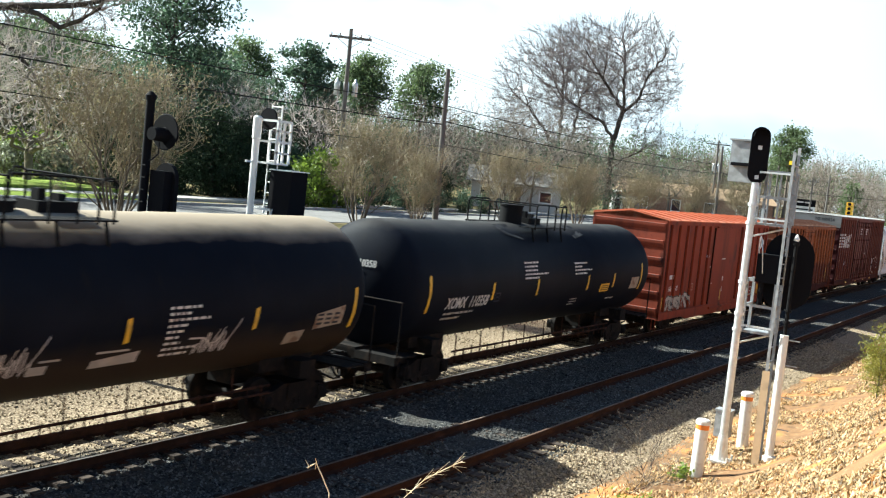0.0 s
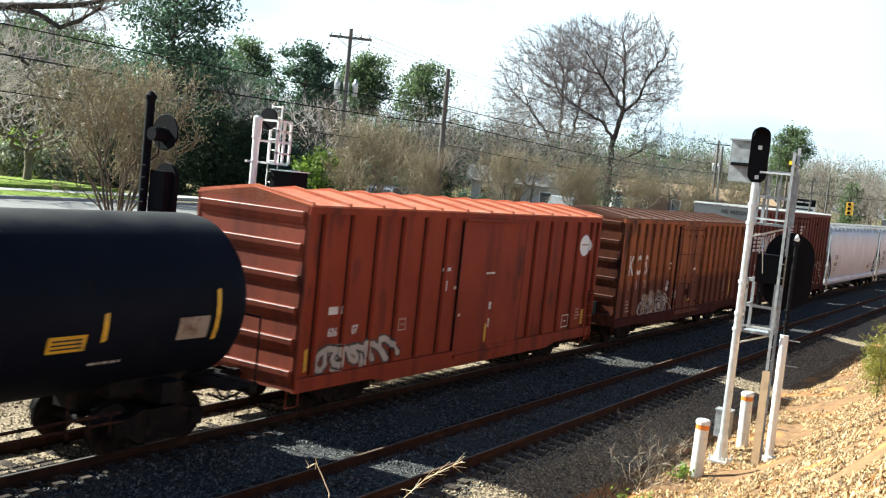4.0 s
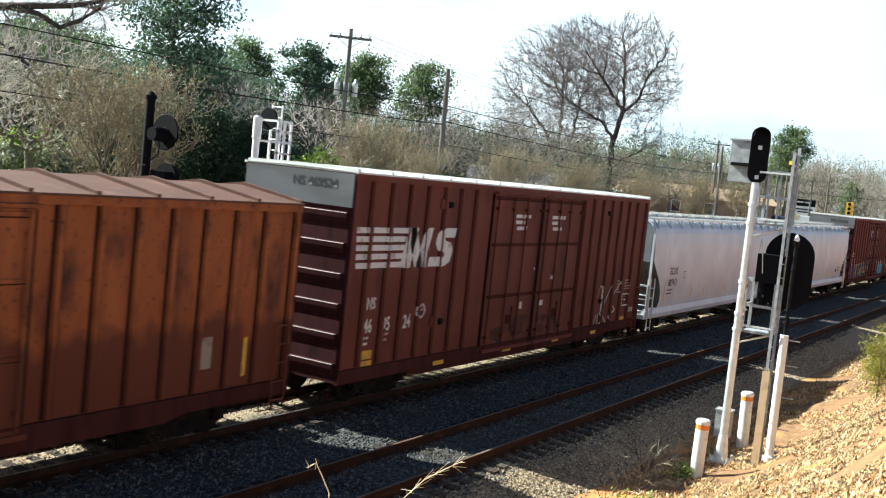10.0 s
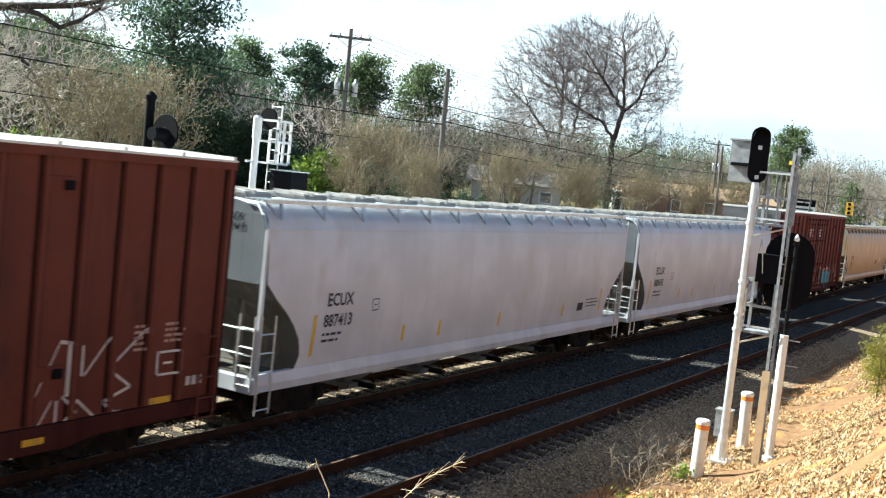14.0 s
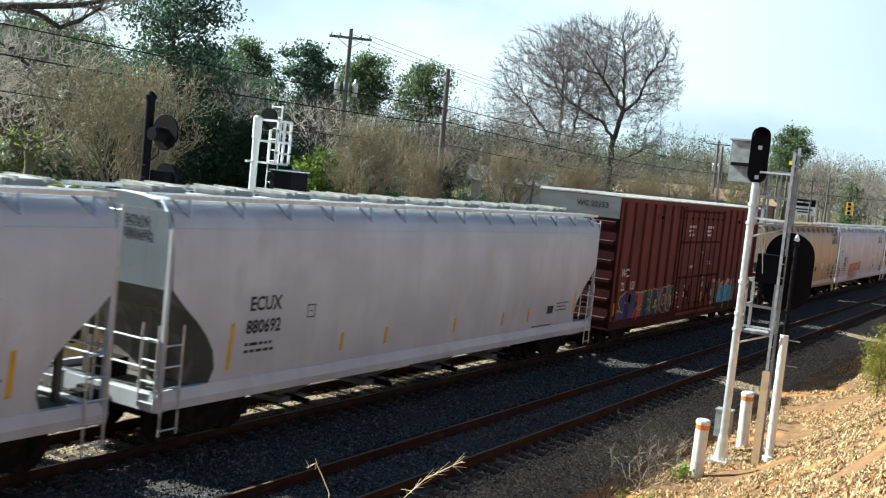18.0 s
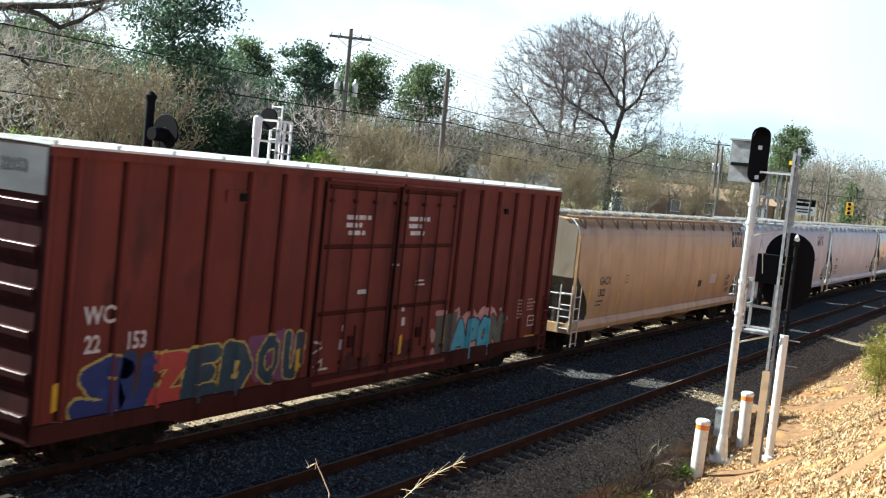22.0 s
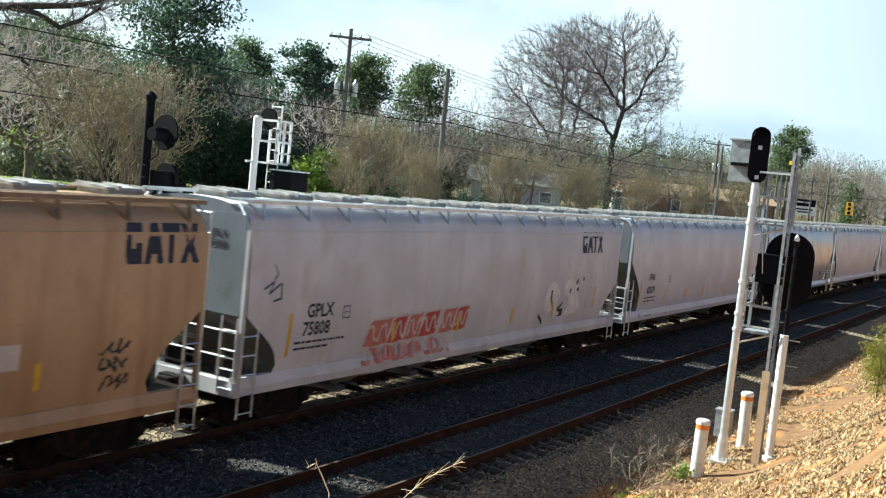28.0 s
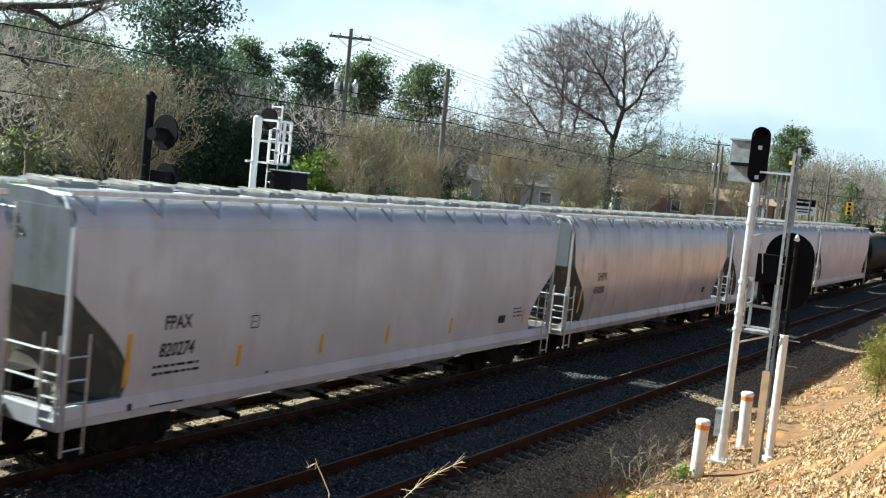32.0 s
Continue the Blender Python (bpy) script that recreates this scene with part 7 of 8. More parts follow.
def stemmy(name, height, seed, label, twig, leaf, n_leaf, stems=8, flare=0.45, leaf_size=0.06, depth=4):
    """A vase-shaped shrub of many stems with dry seed heads at its tips."""
    r = random.Random(seed)
    segs, tips = [], []
    for i in range(stems):
        a = i * math.tau / stems + r.uniform(-0.3, 0.3)
        d = Vector((math.cos(a) * flare, math.sin(a) * flare, 1)).normalized()
        grow(r, Vector((math.cos(a) * 0.18, math.sin(a) * 0.18, -0.1)), d, height * 0.42, 0.045, depth, segs, tips, 0.5, 0.2, 0.66, 0.12)
    segs, tips = scaled(segs, tips, height)
    ob = thing(name, pose(0, 0, 0), label, "shrub")
    thick = [s for s in segs if s[6] > 0.02]
    thin = [(*s[:6], max(s[6], 0.008), max(s[7], 0.006)) for s in segs if s[6] <= 0.02]
    for t in tips:
        q = Vector(t) + Vector((r.gauss(0, 1), r.gauss(0, 1), r.gauss(0.4, 0.8))) * 0.25
        thin.append((*t, *q, 0.006, 0.004))
    link("stem_clump", segments_mesh("stem_clump", thick, 5), M_BARK, ob, "pale smooth stems")
    link("crown", segments_mesh("crown", thin, 3), twig, ob)
    link("crown_foliage", leaves_mesh("crown_foliage", tips, n_leaf, (0.16, 0.16, 0.14), leaf_size, seed), leaf, ob)
    return ob


def put(ob, x, y, z, turn=0.0, k=1.0):
    ob.scale = (k, k, k)
    ob.matrix_basis = pose(x, y, z, 0, 0, turn) @ Matrix.Scale(k, 4)
    return ob


def again(ob, x, y, z, turn, k=1.0, label=""):
    c = copy_thing(ob, pose(x, y, z, 0, 0, turn))
    c.scale = (k, k, k)
    if label:
        c["label"] = label
    return c


GZ = 3.0
# far side of the road, left: lawn trees and dark evergreens
put(leafy_tree("evergreen_tree", 13.5, 21, M_BARKDARK, M_LEAFDARK, "tall dark broadleaved evergreen tree", 17000, 0.125, 3.3, 3.0, 50, 0.62), 44.9, 47.4, GZ)
oak_l = thing("oak_tree", pose(28.85, 44.93, GZ), "old oak with heavy dark limbs and bare twigs", "tree")
r_ = random.Random(6)
limbs_, twigs_ = [], []
base_ = Vector((28.85, 44.93, GZ))
for rad_, way in ((0.42, ((28.85, 44.93, 2.8), (29.03, 45.21, 6.4), (29.19, 45.39, 9.6))), (0.24, ((29.19, 45.39, 9.4), (30.0, 44.2, 10.95), (31.25, 42.2, 11.25), (32.2, 40.7, 11.45), (33.1, 39.3, 11.9))), (0.15, ((30.6, 43.3, 11.1), (31.25, 41.9, 10.9), (31.72, 40.9, 10.35), (32.2, 40.1, 10.8), (32.7, 39.4, 11.45))), (0.17, ((29.2, 45.4, 9.5), (30.15, 43.8, 9.6), (30.75, 42.7, 9.1), (31.1, 42.1, 8.4))), (0.2, ((29.19, 45.39, 9.5), (28.4, 46.5, 12.5), (28.6, 47.5, 16.0))), (0.2, ((29.19, 45.39, 9.5), (30.0, 46.5, 13.0), (31.5, 47.0, 16.5)))):
    for i_, (p_, q_) in enumerate(zip(way, way[1:])):
        p_, q_ = Vector(p_) - base_, Vector(q_) - base_
        rr_ = rad_ * (1 - 0.16 * i_)
        limbs_.append((*p_, *q_, rr_, rr_ * 0.84))
        if i_ and rad_ < 0.4:
            for _ in range(5):
                d_ = ((q_ - p_).normalized() + Vector((r_.gauss(0, 0.7), r_.gauss(0, 0.7), r_.gauss(0.2, 0.6)))).normalized()
                grow(r_, p_.lerp(q_, r_.random()), d_, 0.9, 0.045, 3, twigs_, [], 0.6, 0.1, 0.7, 0.14)
link("trunk", segments_mesh("trunk", limbs_, 8), M_BARKDARK, oak_l)
link("crown", segments_mesh("crown", [(*q[:6], max(q[6], 0.01), max(q[7], 0.007)) for q in twigs_], 3), M_TWIGOAK, oak_l, "leafless twigs")
pale = reached("bare_tree", 8, 7.2, 1.3, 3.9, 3.1, 650, M_BARK, M_TWIGPALE, "small bare tree with pale pinkish twigs", 0.016, 0.22, twigs=4)
put(pale, 31.0, 41.5, GZ + 0.2)
again(pale, 25.5, 42.0, GZ + 0.2, 80, 1.05)
again(pale, 36.0, 53.0, GZ + 0.2, 160, 1.1)
again(pale, 47.5, 45.0, GZ, 250, 0.95)
again(pale, 53.0, 42.0, GZ, 310, 0.9)
myrtle = stemmy("crape_myrtle", 5.3, 31, "vase shaped crape myrtle with brown seed heads", M_TWIGBROWN, M_LEAFDRY, 9000, 12, 0.42, 0.036)
put(myrtle, 22.5, 25.6, 2.88)
again(myrtle, 36.3, 26.3, 2.88, 130, 0.92)
again(myrtle, 41.5, 26.6, 2.88, 250, 0.72, "smaller crape myrtle with brown seed heads")
again(myrtle, 53.0, 28.0, 3.0, 20, 0.84)
again(myrtle, 60.0, 26.6, 3.0, 310, 0.8)
again(myrtle, 70.0, 26.4, 3.0, 70, 0.8)
again(myrtle, 82.0, 26.2, 3.0, 190, 0.85)
again(myrtle, 96.0, 26.0, 3.0, 280, 0.9)

woods = leafy_tree("evergreen_tree", 9.5, 41, M_BARKDARK, M_LEAFDARK, "dense dark evergreen tree at the wood's edge", 9000, 0.15, 3.2, 0.4, 36, 0.75)
put(woods, 58.4, 59.3, GZ)
for x, y, a, k in ((63.2, 61.1, 40, 1.0), (68.7, 61.5, 90, 0.9), (51.1, 71.6, 150, 1.1), (60.1, 76.3, 200, 1.15), (44, 66, 250, 0.85), (50, 60, 300, 0.8), (74, 58, 20, 0.8), (38, 70, 70, 1.0), (56, 52, 110, 0.62), (80, 62, 160, 0.85), (64, 50, 200, 0.6), (70, 52, 260, 0.6)):
    again(woods, x, y, GZ, a, k)
pine = leafy_tree("pine_tree", 12.5, 51, M_BARK, M_LEAFPINE, "pine tree with an open rounded green crown", 8000, 0.13, 2.6, 7.9, 24, 0.5)
put(pine, 72.0, 66.4, GZ)
for x, y, a, k in ((81.8, 60.0, 60, 1.02), (72.0, 46.9, 120, 0.88), (84.5, 63.0, 200, 0.95), (144.4, 33.9, 20, 1.05), (150, 36, 140, 0.8), (69.5, 69, 280, 0.9)):
    again(pine, x, y, GZ, a, k)
olive = leafy_tree("evergreen_tree", 10.5, 44, M_BARK, M_LEAFPINE, "broad grey green evergreen behind the lawn", 15000, 0.12, 4.2, 1.0, 44, 0.8)
put(olive, 50.7, 67.8, GZ)
again(olive, 44.7, 62.2, GZ, 100, 0.85)
again(olive, 54.5, 66.0, GZ, 200, 0.95)
again(olive, 38.5, 64.0, GZ, 300, 0.9)
magnolia = leafy_tree("magnolia_tree", 11.0, 61, M_BARKDARK, M_LEAFDARK, "dark glossy magnolia with clumped leaves", 8500, 0.15, 2.6, 1.0, 40, 0.42)
put(magnolia, 63.1, 52.0, GZ)
again(magnolia, 66.5, 53.5, GZ, 100, 0.93)
bush = leafy_tree("laurel_bush", 2.0, 71, M_BARK, M_LEAFBRIGHT, "bright green sunlit laurel bush", 2600, 0.09, 1.25, 0.15, 24, 0.22, 0.05, "bush")
put(bush, 44.4, 34.9, GZ, 0, 1.3)
again(bush, 46.3, 35.4, GZ, 140, 1.1)
silver = leafy_tree("viburnum_bush", 2.0, 75, M_BARK, M_LEAFSILVER, "bush with the sun's glint painted into its leaves", 2200, 0.1, 1.2, 0.1, 22, 0.24, 0.05, "bush")
put(silver, 34.2, 43.9, GZ + 0.2)
again(silver, 36.0, 44.4, GZ + 0.2, 110, 0.9)
again(silver, 32.0, 44.6, GZ + 0.2, 200, 0.75)
# dark understory: evergreens whose leaf colour stands in for deep shade
understory = leafy_tree("shaded_evergreen", 7.5, 77, M_BARKDARK, M_LEAFSHADE, "dense evergreen beside the road with shade in its leaf colour", 9500, 0.13, 2.3, 0.2, 40, 0.55)
put(understory, 39.3, 40.6, GZ, 0, 0.55)
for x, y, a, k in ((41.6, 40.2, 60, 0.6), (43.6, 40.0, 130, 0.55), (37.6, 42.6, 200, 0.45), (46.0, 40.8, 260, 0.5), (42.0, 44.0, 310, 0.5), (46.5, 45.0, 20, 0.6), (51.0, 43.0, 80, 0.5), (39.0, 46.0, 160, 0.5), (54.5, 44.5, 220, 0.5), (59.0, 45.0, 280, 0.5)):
    again(understory, x, y, GZ, a, k)
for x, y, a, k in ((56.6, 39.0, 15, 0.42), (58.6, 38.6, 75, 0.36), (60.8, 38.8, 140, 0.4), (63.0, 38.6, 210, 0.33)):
    again(understory, x, y, GZ, a, k, "rounded evergreen bush beside the road with shade in its leaf colour")
for x, y, a, k in ((33.0, 45.2, 20, 0.95), (35.2, 45.6, 80, 1.0), (37.0, 45.8, 170, 0.85)):
    again(bush, x, y, GZ + 0.2, a, k, "sunlit green bush behind the lawn")
for x, y, a, k in ((30.5, 60, 30, 1.2), (33.0, 61, 90, 1.3), (37.0, 62, 160, 1.1), (27.0, 60, 200, 1.3), (41, 60, 20, 1.2)):
    again(bush, x, y, GZ + 0.2, a, k, "sunlit green garden bush beyond the lawn")
hedge = leafy_tree("garden_shrub", 2.2, 73, M_BARK, M_LEAFDARK, "dark clipped garden shrub", 2600, 0.09, 1.3, 0.1, 22, 0.25, 0.05, "bush")
put(hedge, 49, 36.5, GZ)
for x, y, a, k in ((52, 37, 40, 1.1), (55, 36.4, 90, 1.0), (58, 36.0, 120, 0.7), (61, 35.5, 20, 0.6), (64, 35.5, 66, 0.6), (67, 35.2, 160, 0.6), (46, 38.5, 210, 1.3), (36, 56, 0, 1.2), (40, 57, 70, 1.4), (26, 57, 100, 1.3), (45, 56, 100, 1.5), (50, 54, 30, 1.5), (31, 57, 30, 1.2)):
    again(hedge, x, y, GZ, a, k)

# bare trees of the middle distance and the great oak
grey_tree = reached("bare_tree", 81, 9.5, 2.2, 3.2, 4.0, 380, M_BARK, M_TWIG, "leafless grey tree with fine twigs", 0.012, 0.3)
put(grey_tree, 70.6, 39.1, GZ)
for x, y, a, k in ((77, 38.4, 50, 0.95), (64, 41, 130, 0.8), (84, 44, 200, 0.9), (58, 44, 270, 0.75), (90, 40, 320, 0.85), (99, 47, 20, 0.9), (52, 50, 60, 0.85), (74, 45, 100, 0.9), (48, 44, 160, 0.7), (107, 37.2, 210, 1.05), (121, 40, 250, 0.7), (188, 37.4, 80, 1.4), (178, 40, 140, 1.3), (150, 25, 200, 1.0), (129, 20.5, 260, 0.85), (200, 36.5, 330, 1.4), (140, 22, 10, 0.8), (180, 42, 100, 1.3), (165, 24, 150, 1.2)):
    again(grey_tree, x, y, GZ, a, k)
oak = grown_oak("oak_tree", "huge bare oak with a broad rounded crown", 12,
                [[(0, 0, -0.2), (0, 0, 4.7), (0, 0, 8.0)], [(0, 0, 8.0), (0.7, 0.3, 11.1), (0.5, 0.5, 15.0), (0.1, 0.8, 18.0)], [(0.7, 0.3, 11.1), (2.1, -0.8, 12.3), (2.9, -1.2, 14.8), (4.4, -1.6, 17.2)],
                 [(0.7, 0.3, 11.1), (-0.8, -0.5, 13.0), (-2.1, -1.0, 14.6)], [(0, 0, 8.0), (-1.3, 0.4, 9.7), (-3.0, 0.8, 10.5), (-6.0, 1.2, 12.1)], [(0, 0, 4.7), (1.8, -0.5, 6.2), (3.7, -1.0, 7.4)]],
                [(1.3, 0, 15.0, 5.0, 5.0, 6.0, 9.5), (-3.8, 0.5, 15.0, 4.8, 4.8, 5.8, 9.5), (3.4, -1.0, 8.2, 2.0, 1.5, 1.2, 6.9)], 3600, 0.5, 5.0, 0.021)
put(oak, 105.2, 43.5, GZ, -67.5)
oak2 = grown_oak("oak_tree", "tall bare oak with many upright limbs", 19,
                 [[(0, 0, -0.2), (-0.2, 0, 5.5), (-0.3, 0, 10.0), (-0.6, 0.5, 15.0)], [(0, 0, 4.0), (1.2, -0.5, 8.0), (1.8, -0.4, 13.0)], [(0, 0, 5.5), (-2.0, 0.6, 8.5), (-4.2, 0.8, 11.0)], [(0, 0, 3.0), (-1.5, -0.6, 5.5), (-3.8, -0.5, 8.0)]],
                 [(-1.2, 0, 12.6, 7.2, 5.5, 7.6, 6.0)], 3000, 0.5, 5.0, 0.019)
put(oak2, 109.5, 51.6, GZ, -67.5)
ever = leafy_tree("cedar_tree", 6.5, 91, M_BARKDARK, M_LEAFPINE, "dark green conical cedar", 3000, 0.16, 1.8, 0.3, 30, 0.4, 0.15, "tree", 0.8)
put(ever, 138.0, 24.2, GZ)
again(ever, 133, 17.8, GZ, 60, 0.8)
again(ever, 146, 19.5, GZ, 160, 1.1)

# wooded ridge that closes the view
far_leaf, far_twig = [], []
r = random.Random(99)
for i in range(620):
    x = r.uniform(190, 330)
    y = x * r.uniform(0.1, 0.75)
    h = r.uniform(9.5, 14.5)
    if y < 38:
        continue
    if r.random() < 0.4:
        far_leaf += [(x + r.gauss(0, 1.3), y + r.gauss(0, 1.3), 4 + h * r.uniform(0.35, 1.0)) for _ in range(9)]
    else:
        for _ in range(60):
            a, u = r.uniform(0, 6.28), r.uniform(0.25, 1)
            far_twig.append((x + r.gauss(0, 0.6), y + r.gauss(0, 0.6), 4 + h * u * 0.65, x + math.cos(a) * 2.2 * r.random(), y + math.sin(a) * 2.2 * r.random(), 4 + h * u, 0.05, 0.02))
    far_twig.append((x, y, 3, x, y, 4 + h * 0.8, 0.2, 0.08))
far_haze = []
for i in range(420):
    x = r.uniform(175, 330)
    y = x * r.uniform(0.1, 0.75)
    if y > 34:
        h = r.uniform(7, 12.5)
        far_haze += [(x + r.gauss(0, 1.6), y + r.gauss(0, 1.6), 3.5 + h * r.uniform(0.1, 0.95)) for _ in range(12)]
tagged(link("far_brush", leaves_mesh("far_brush", far_haze, 120000, (1.4, 1.4, 1.2), 0.24, 15, aspect=0.22), M_HAZETWIG), "grey brown twigs of the distant wood", "woods", kind="stuff")
tagged(link("far_woods", leaves_mesh("far_woods", far_leaf, 110000, (1.2, 1.2, 0.9), 0.2, 5), M_LEAFPINE), "distant wooded ridge of pines and bare trees", "woods", kind="stuff")
tagged(link("far_trunks", segments_mesh("far_trunks", far_twig, 3), M_HAZETWIG), "bare trunks and branches of the distant wood", "woods", kind="stuff")
# thicket behind the gardens
mid_leaf, mid_twig = [], []
for i in range(420):
    x = r.uniform(62, 175)
    y = x * r.uniform(0.3, 1.15)
    h = r.uniform(5, 9)
    if y < 40 or y > 120 or (x > 104 and x < 128 and y < 50):
        continue
    mid_leaf += [(x + r.gauss(0, 1.2), y + r.gauss(0, 1.2), 3 + h * r.uniform(0.1, 0.9)) for _ in range(8)] if r.random() < 0.5 else []
    for _ in range(60):
        a, u = r.uniform(0, 6.28), r.uniform(0.2, 1)
        mid_twig.append((x + r.gauss(0, 0.5), y + r.gauss(0, 0.5), 3 + h * u * 0.5, x + math.cos(a) * 1.8 * u, y + math.sin(a) * 1.8 * u, 3 + h * u, 0.03, 0.01))
mid_haze = [(q[3], q[4], q[5]) for q in mid_twig[::5]]
tagged(link("thicket_brush", leaves_mesh("thicket_brush", mid_haze, 110000, (0.8, 0.8, 0.7), 0.17, 16, aspect=0.2), M_HAZETWIG), "grey brown brush behind the gardens", "woods", kind="stuff")
tagged(link("thicket", leaves_mesh("thicket", mid_leaf, 50000, (0.9, 0.9, 0.8), 0.15, 6), M_LEAFDARK), "dark thicket behind the gardens", "woods", kind="stuff")
tagged(link("thicket_branches", segments_mesh("thicket_branches", mid_twig, 3), M_HAZETWIG), "bare branches in the thicket", "woods", kind="stuff")

# near bank: fallen leaves, weeds and saplings
n = 150000
rr = np.random.default_rng(17)
lx = 7 + 43 * rr.random(n) ** 1.4
ly = 0.3 + 6.9 * rr.random(n) ** 0.85 - 0.3 * rr.random(n)
keep = np.array([noise.noise((a * 0.4, b * 0.6, 3)) > -0.2 - 0.5 * noise.noise((a * 1.7, b * 1.7, 8)) for a, b in zip(lx, ly)])
lx, ly = lx[keep], ly[keep]
lz = np.array([ground_z(a, b) for a, b in zip(lx, ly)]) + 0.015
n = len(lx)
a = rr.uniform(0, 6.28, n)
s = rr.uniform(0.014, 0.048, n) * np.where(rr.random(n) < 0.1, 1.5, 1.0)
tilt = rr.normal(0, 0.75, (n, 2))
c, sn = np.cos(a), np.sin(a)
o = np.array([(-1, 0), (-0.2, 0.42), (1, 0), (0.1, -0.42)])
vx = lx[:, None] + s[:, None] * (o[None, :, 0] * c[:, None] - o[None, :, 1] * sn[:, None])
vy = ly[:, None] + s[:, None] * (o[None, :, 0] * sn[:, None] + o[None, :, 1] * c[:, None])
vz = lz[:, None] + (vx - lx[:, None]) * tilt[:, :1] + (vy - ly[:, None]) * (tilt[:, 1:] - 0.55) + np.array([0.02, 0, 0.02, 0])[None]
me = bpy.data.meshes.new("leaf_litter")
me.from_pydata(np.stack([vx, vy, vz], -1).reshape(-1, 3).tolist(), [], np.arange(4 * n).reshape(n, 4).tolist())
tagged(link("leaf_litter", me, M_LITTER), "dry pale brown leaves strewn over the bank", "leaves", kind="stuff")

sap = leafy_tree("pine_sapling", 1.5, 33, M_BARK, M_LEAFOLIVE, "young pine sapling with yellow green needles", 2600, 0.07, 0.42, 0.2, 16, 0.13, 0.03, "bush", 0.0, 0.14)
put(sap, 29.2, 3.85, ground_z(29.2, 3.85))
again(sap, 30.6, 3.75, ground_z(30.6, 3.75), 80, 1.1)


def weed(name, label, x, y, seed, n, h, mat, flare=0.5, leaf=None):
    r = random.Random(seed)
    segs, tips = [], []
    for _ in range(n):
        d = Vector((r.gauss(0, flare), r.gauss(0, flare), 1)).normalized()
        grow(r, Vector((r.gauss(0, 0.12), r.gauss(0, 0.12), -0.05)), d, h * 0.6 * r.uniform(0.5, 1), 0.008, 2, segs, tips, 0.7, 0.05, 0.6, 0.15)
    w = thing(name, pose(x, y, ground_z(x, y) if y < 7.6 else -0.3), label, "weed")
    link("stem_clump", segments_mesh("stem_clump", [(*s[:6], max(s[6], 0.004), max(s[7], 0.003)) for s in segs], 3), mat, w)
    if leaf:
        link("foliage", leaves_mesh("foliage", tips, 160, (0.06, 0.06, 0.05), 0.045, seed), leaf, w)
    return w


M_TWIGPALE = material("weathered grey twig", (0.3, 0.25, 0.19), 0.9)
M_STRAW = material("pale straw", (0.62, 0.52, 0.36), 0.9)
weed("dry_weed", "tangle of bare thin twigs on the bank", 20.2, 6.8, 1, 4, 1.5, M_TWIGDARK)
weed("dry_weed", "tangle of bare thin twigs on the bank", 19.2, 6.6, 2, 3, 1.1, M_TWIGDARK)
weed("dry_weed", "sparse bare twigs by the ballast", 21.6, 7.2, 3, 4, 1.3, M_TWIGDARK)
weed("dry_weed", "sparse bare twigs by the ballast", 18.6, 7.0, 4, 3, 0.9, M_TWIGDARK)
for x_, y_, k_ in ((20.0, 6.55, 11), (21.2, 6.75, 12), (22.3, 6.9, 13), (19.4, 6.75, 14)):
    weed("dry_weed", "thicket of thin weathered twigs on the bank", x_, y_, k_, 7, 1.0, M_TWIGPALE, 0.75)
weed("green_weed", "small bright green weed", 17.9, 6.2, 5, 8, 0.4, M_LEAFBRIGHT, 0.6, M_LEAFBRIGHT)
weed("green_weed", "small bright green weed", 20.6, 6.3, 6, 7, 0.3, M_LEAFBRIGHT, 0.6, M_LEAFBRIGHT)


def tall_stem(name, label, pts, rad, mat, side=0, seed=1):
    """A tall dry stem that leans and bends, with side sprigs."""
    r = random.Random(seed)
    w = thing(name, pose(*pts[0]), label, "weed")
    o = Vector(pts[0])
    bm = bmesh.new()
    bent(bm, [Vector(p) - o for p in pts], rad, 5)
    part("stem", bm, mat, w)
    for i in range(side):
        k = r.uniform(0.3, 0.98)
        j = min(int(k * (len(pts) - 1)), len(pts) - 2)
        a = Vector(pts[j]).lerp(Vector(pts[j + 1]), k * (len(pts) - 1) - j) - o
        d = (Vector(pts[j + 1]) - Vector(pts[j])).normalized()
        e = a + (d * 0.7 + Vector((r.gauss(0, 0.6), r.gauss(0, 0.6), r.gauss(0.1, 0.5)))) * 0.12
        bm = bmesh.new()
        tube(bm, a, e, rad * 0.7, rad * 0.3, n=4)
        part("sprig", bm, mat, w)
    return w


tall_stem("dry_stalk", "pale curved dry grass stalk", [(8.0, 5.9, ground_z(8.0, 5.9) - 0.05), (7.97, 5.8, 1.6), (7.95, 5.78, 2.4), (7.91, 5.87, 2.58), (7.88, 5.92, 2.68), (7.84, 5.99, 2.62)], 0.007, M_STRAW, 3, 2)
tall_stem("dry_stalk", "feathery pale weed leaning over the ballast", [(9.85, 6.35, ground_z(9.85, 6.35) - 0.05), (9.93, 6.27, 1.2), (9.99, 6.19, 1.8), (10.11, 6.02, 2.03), (10.23, 5.84, 2.17), (10.34, 5.67, 2.29)], 0.006, M_STRAW, 26, 3)
tall_stem("dry_stalk", "thin dry weed stem", [(9.7, 6.5, ground_z(9.7, 6.5) - 0.05), (9.75, 6.45, 1.2), (9.85, 6.36, 1.72)], 0.006, M_STRAW, 6, 4)


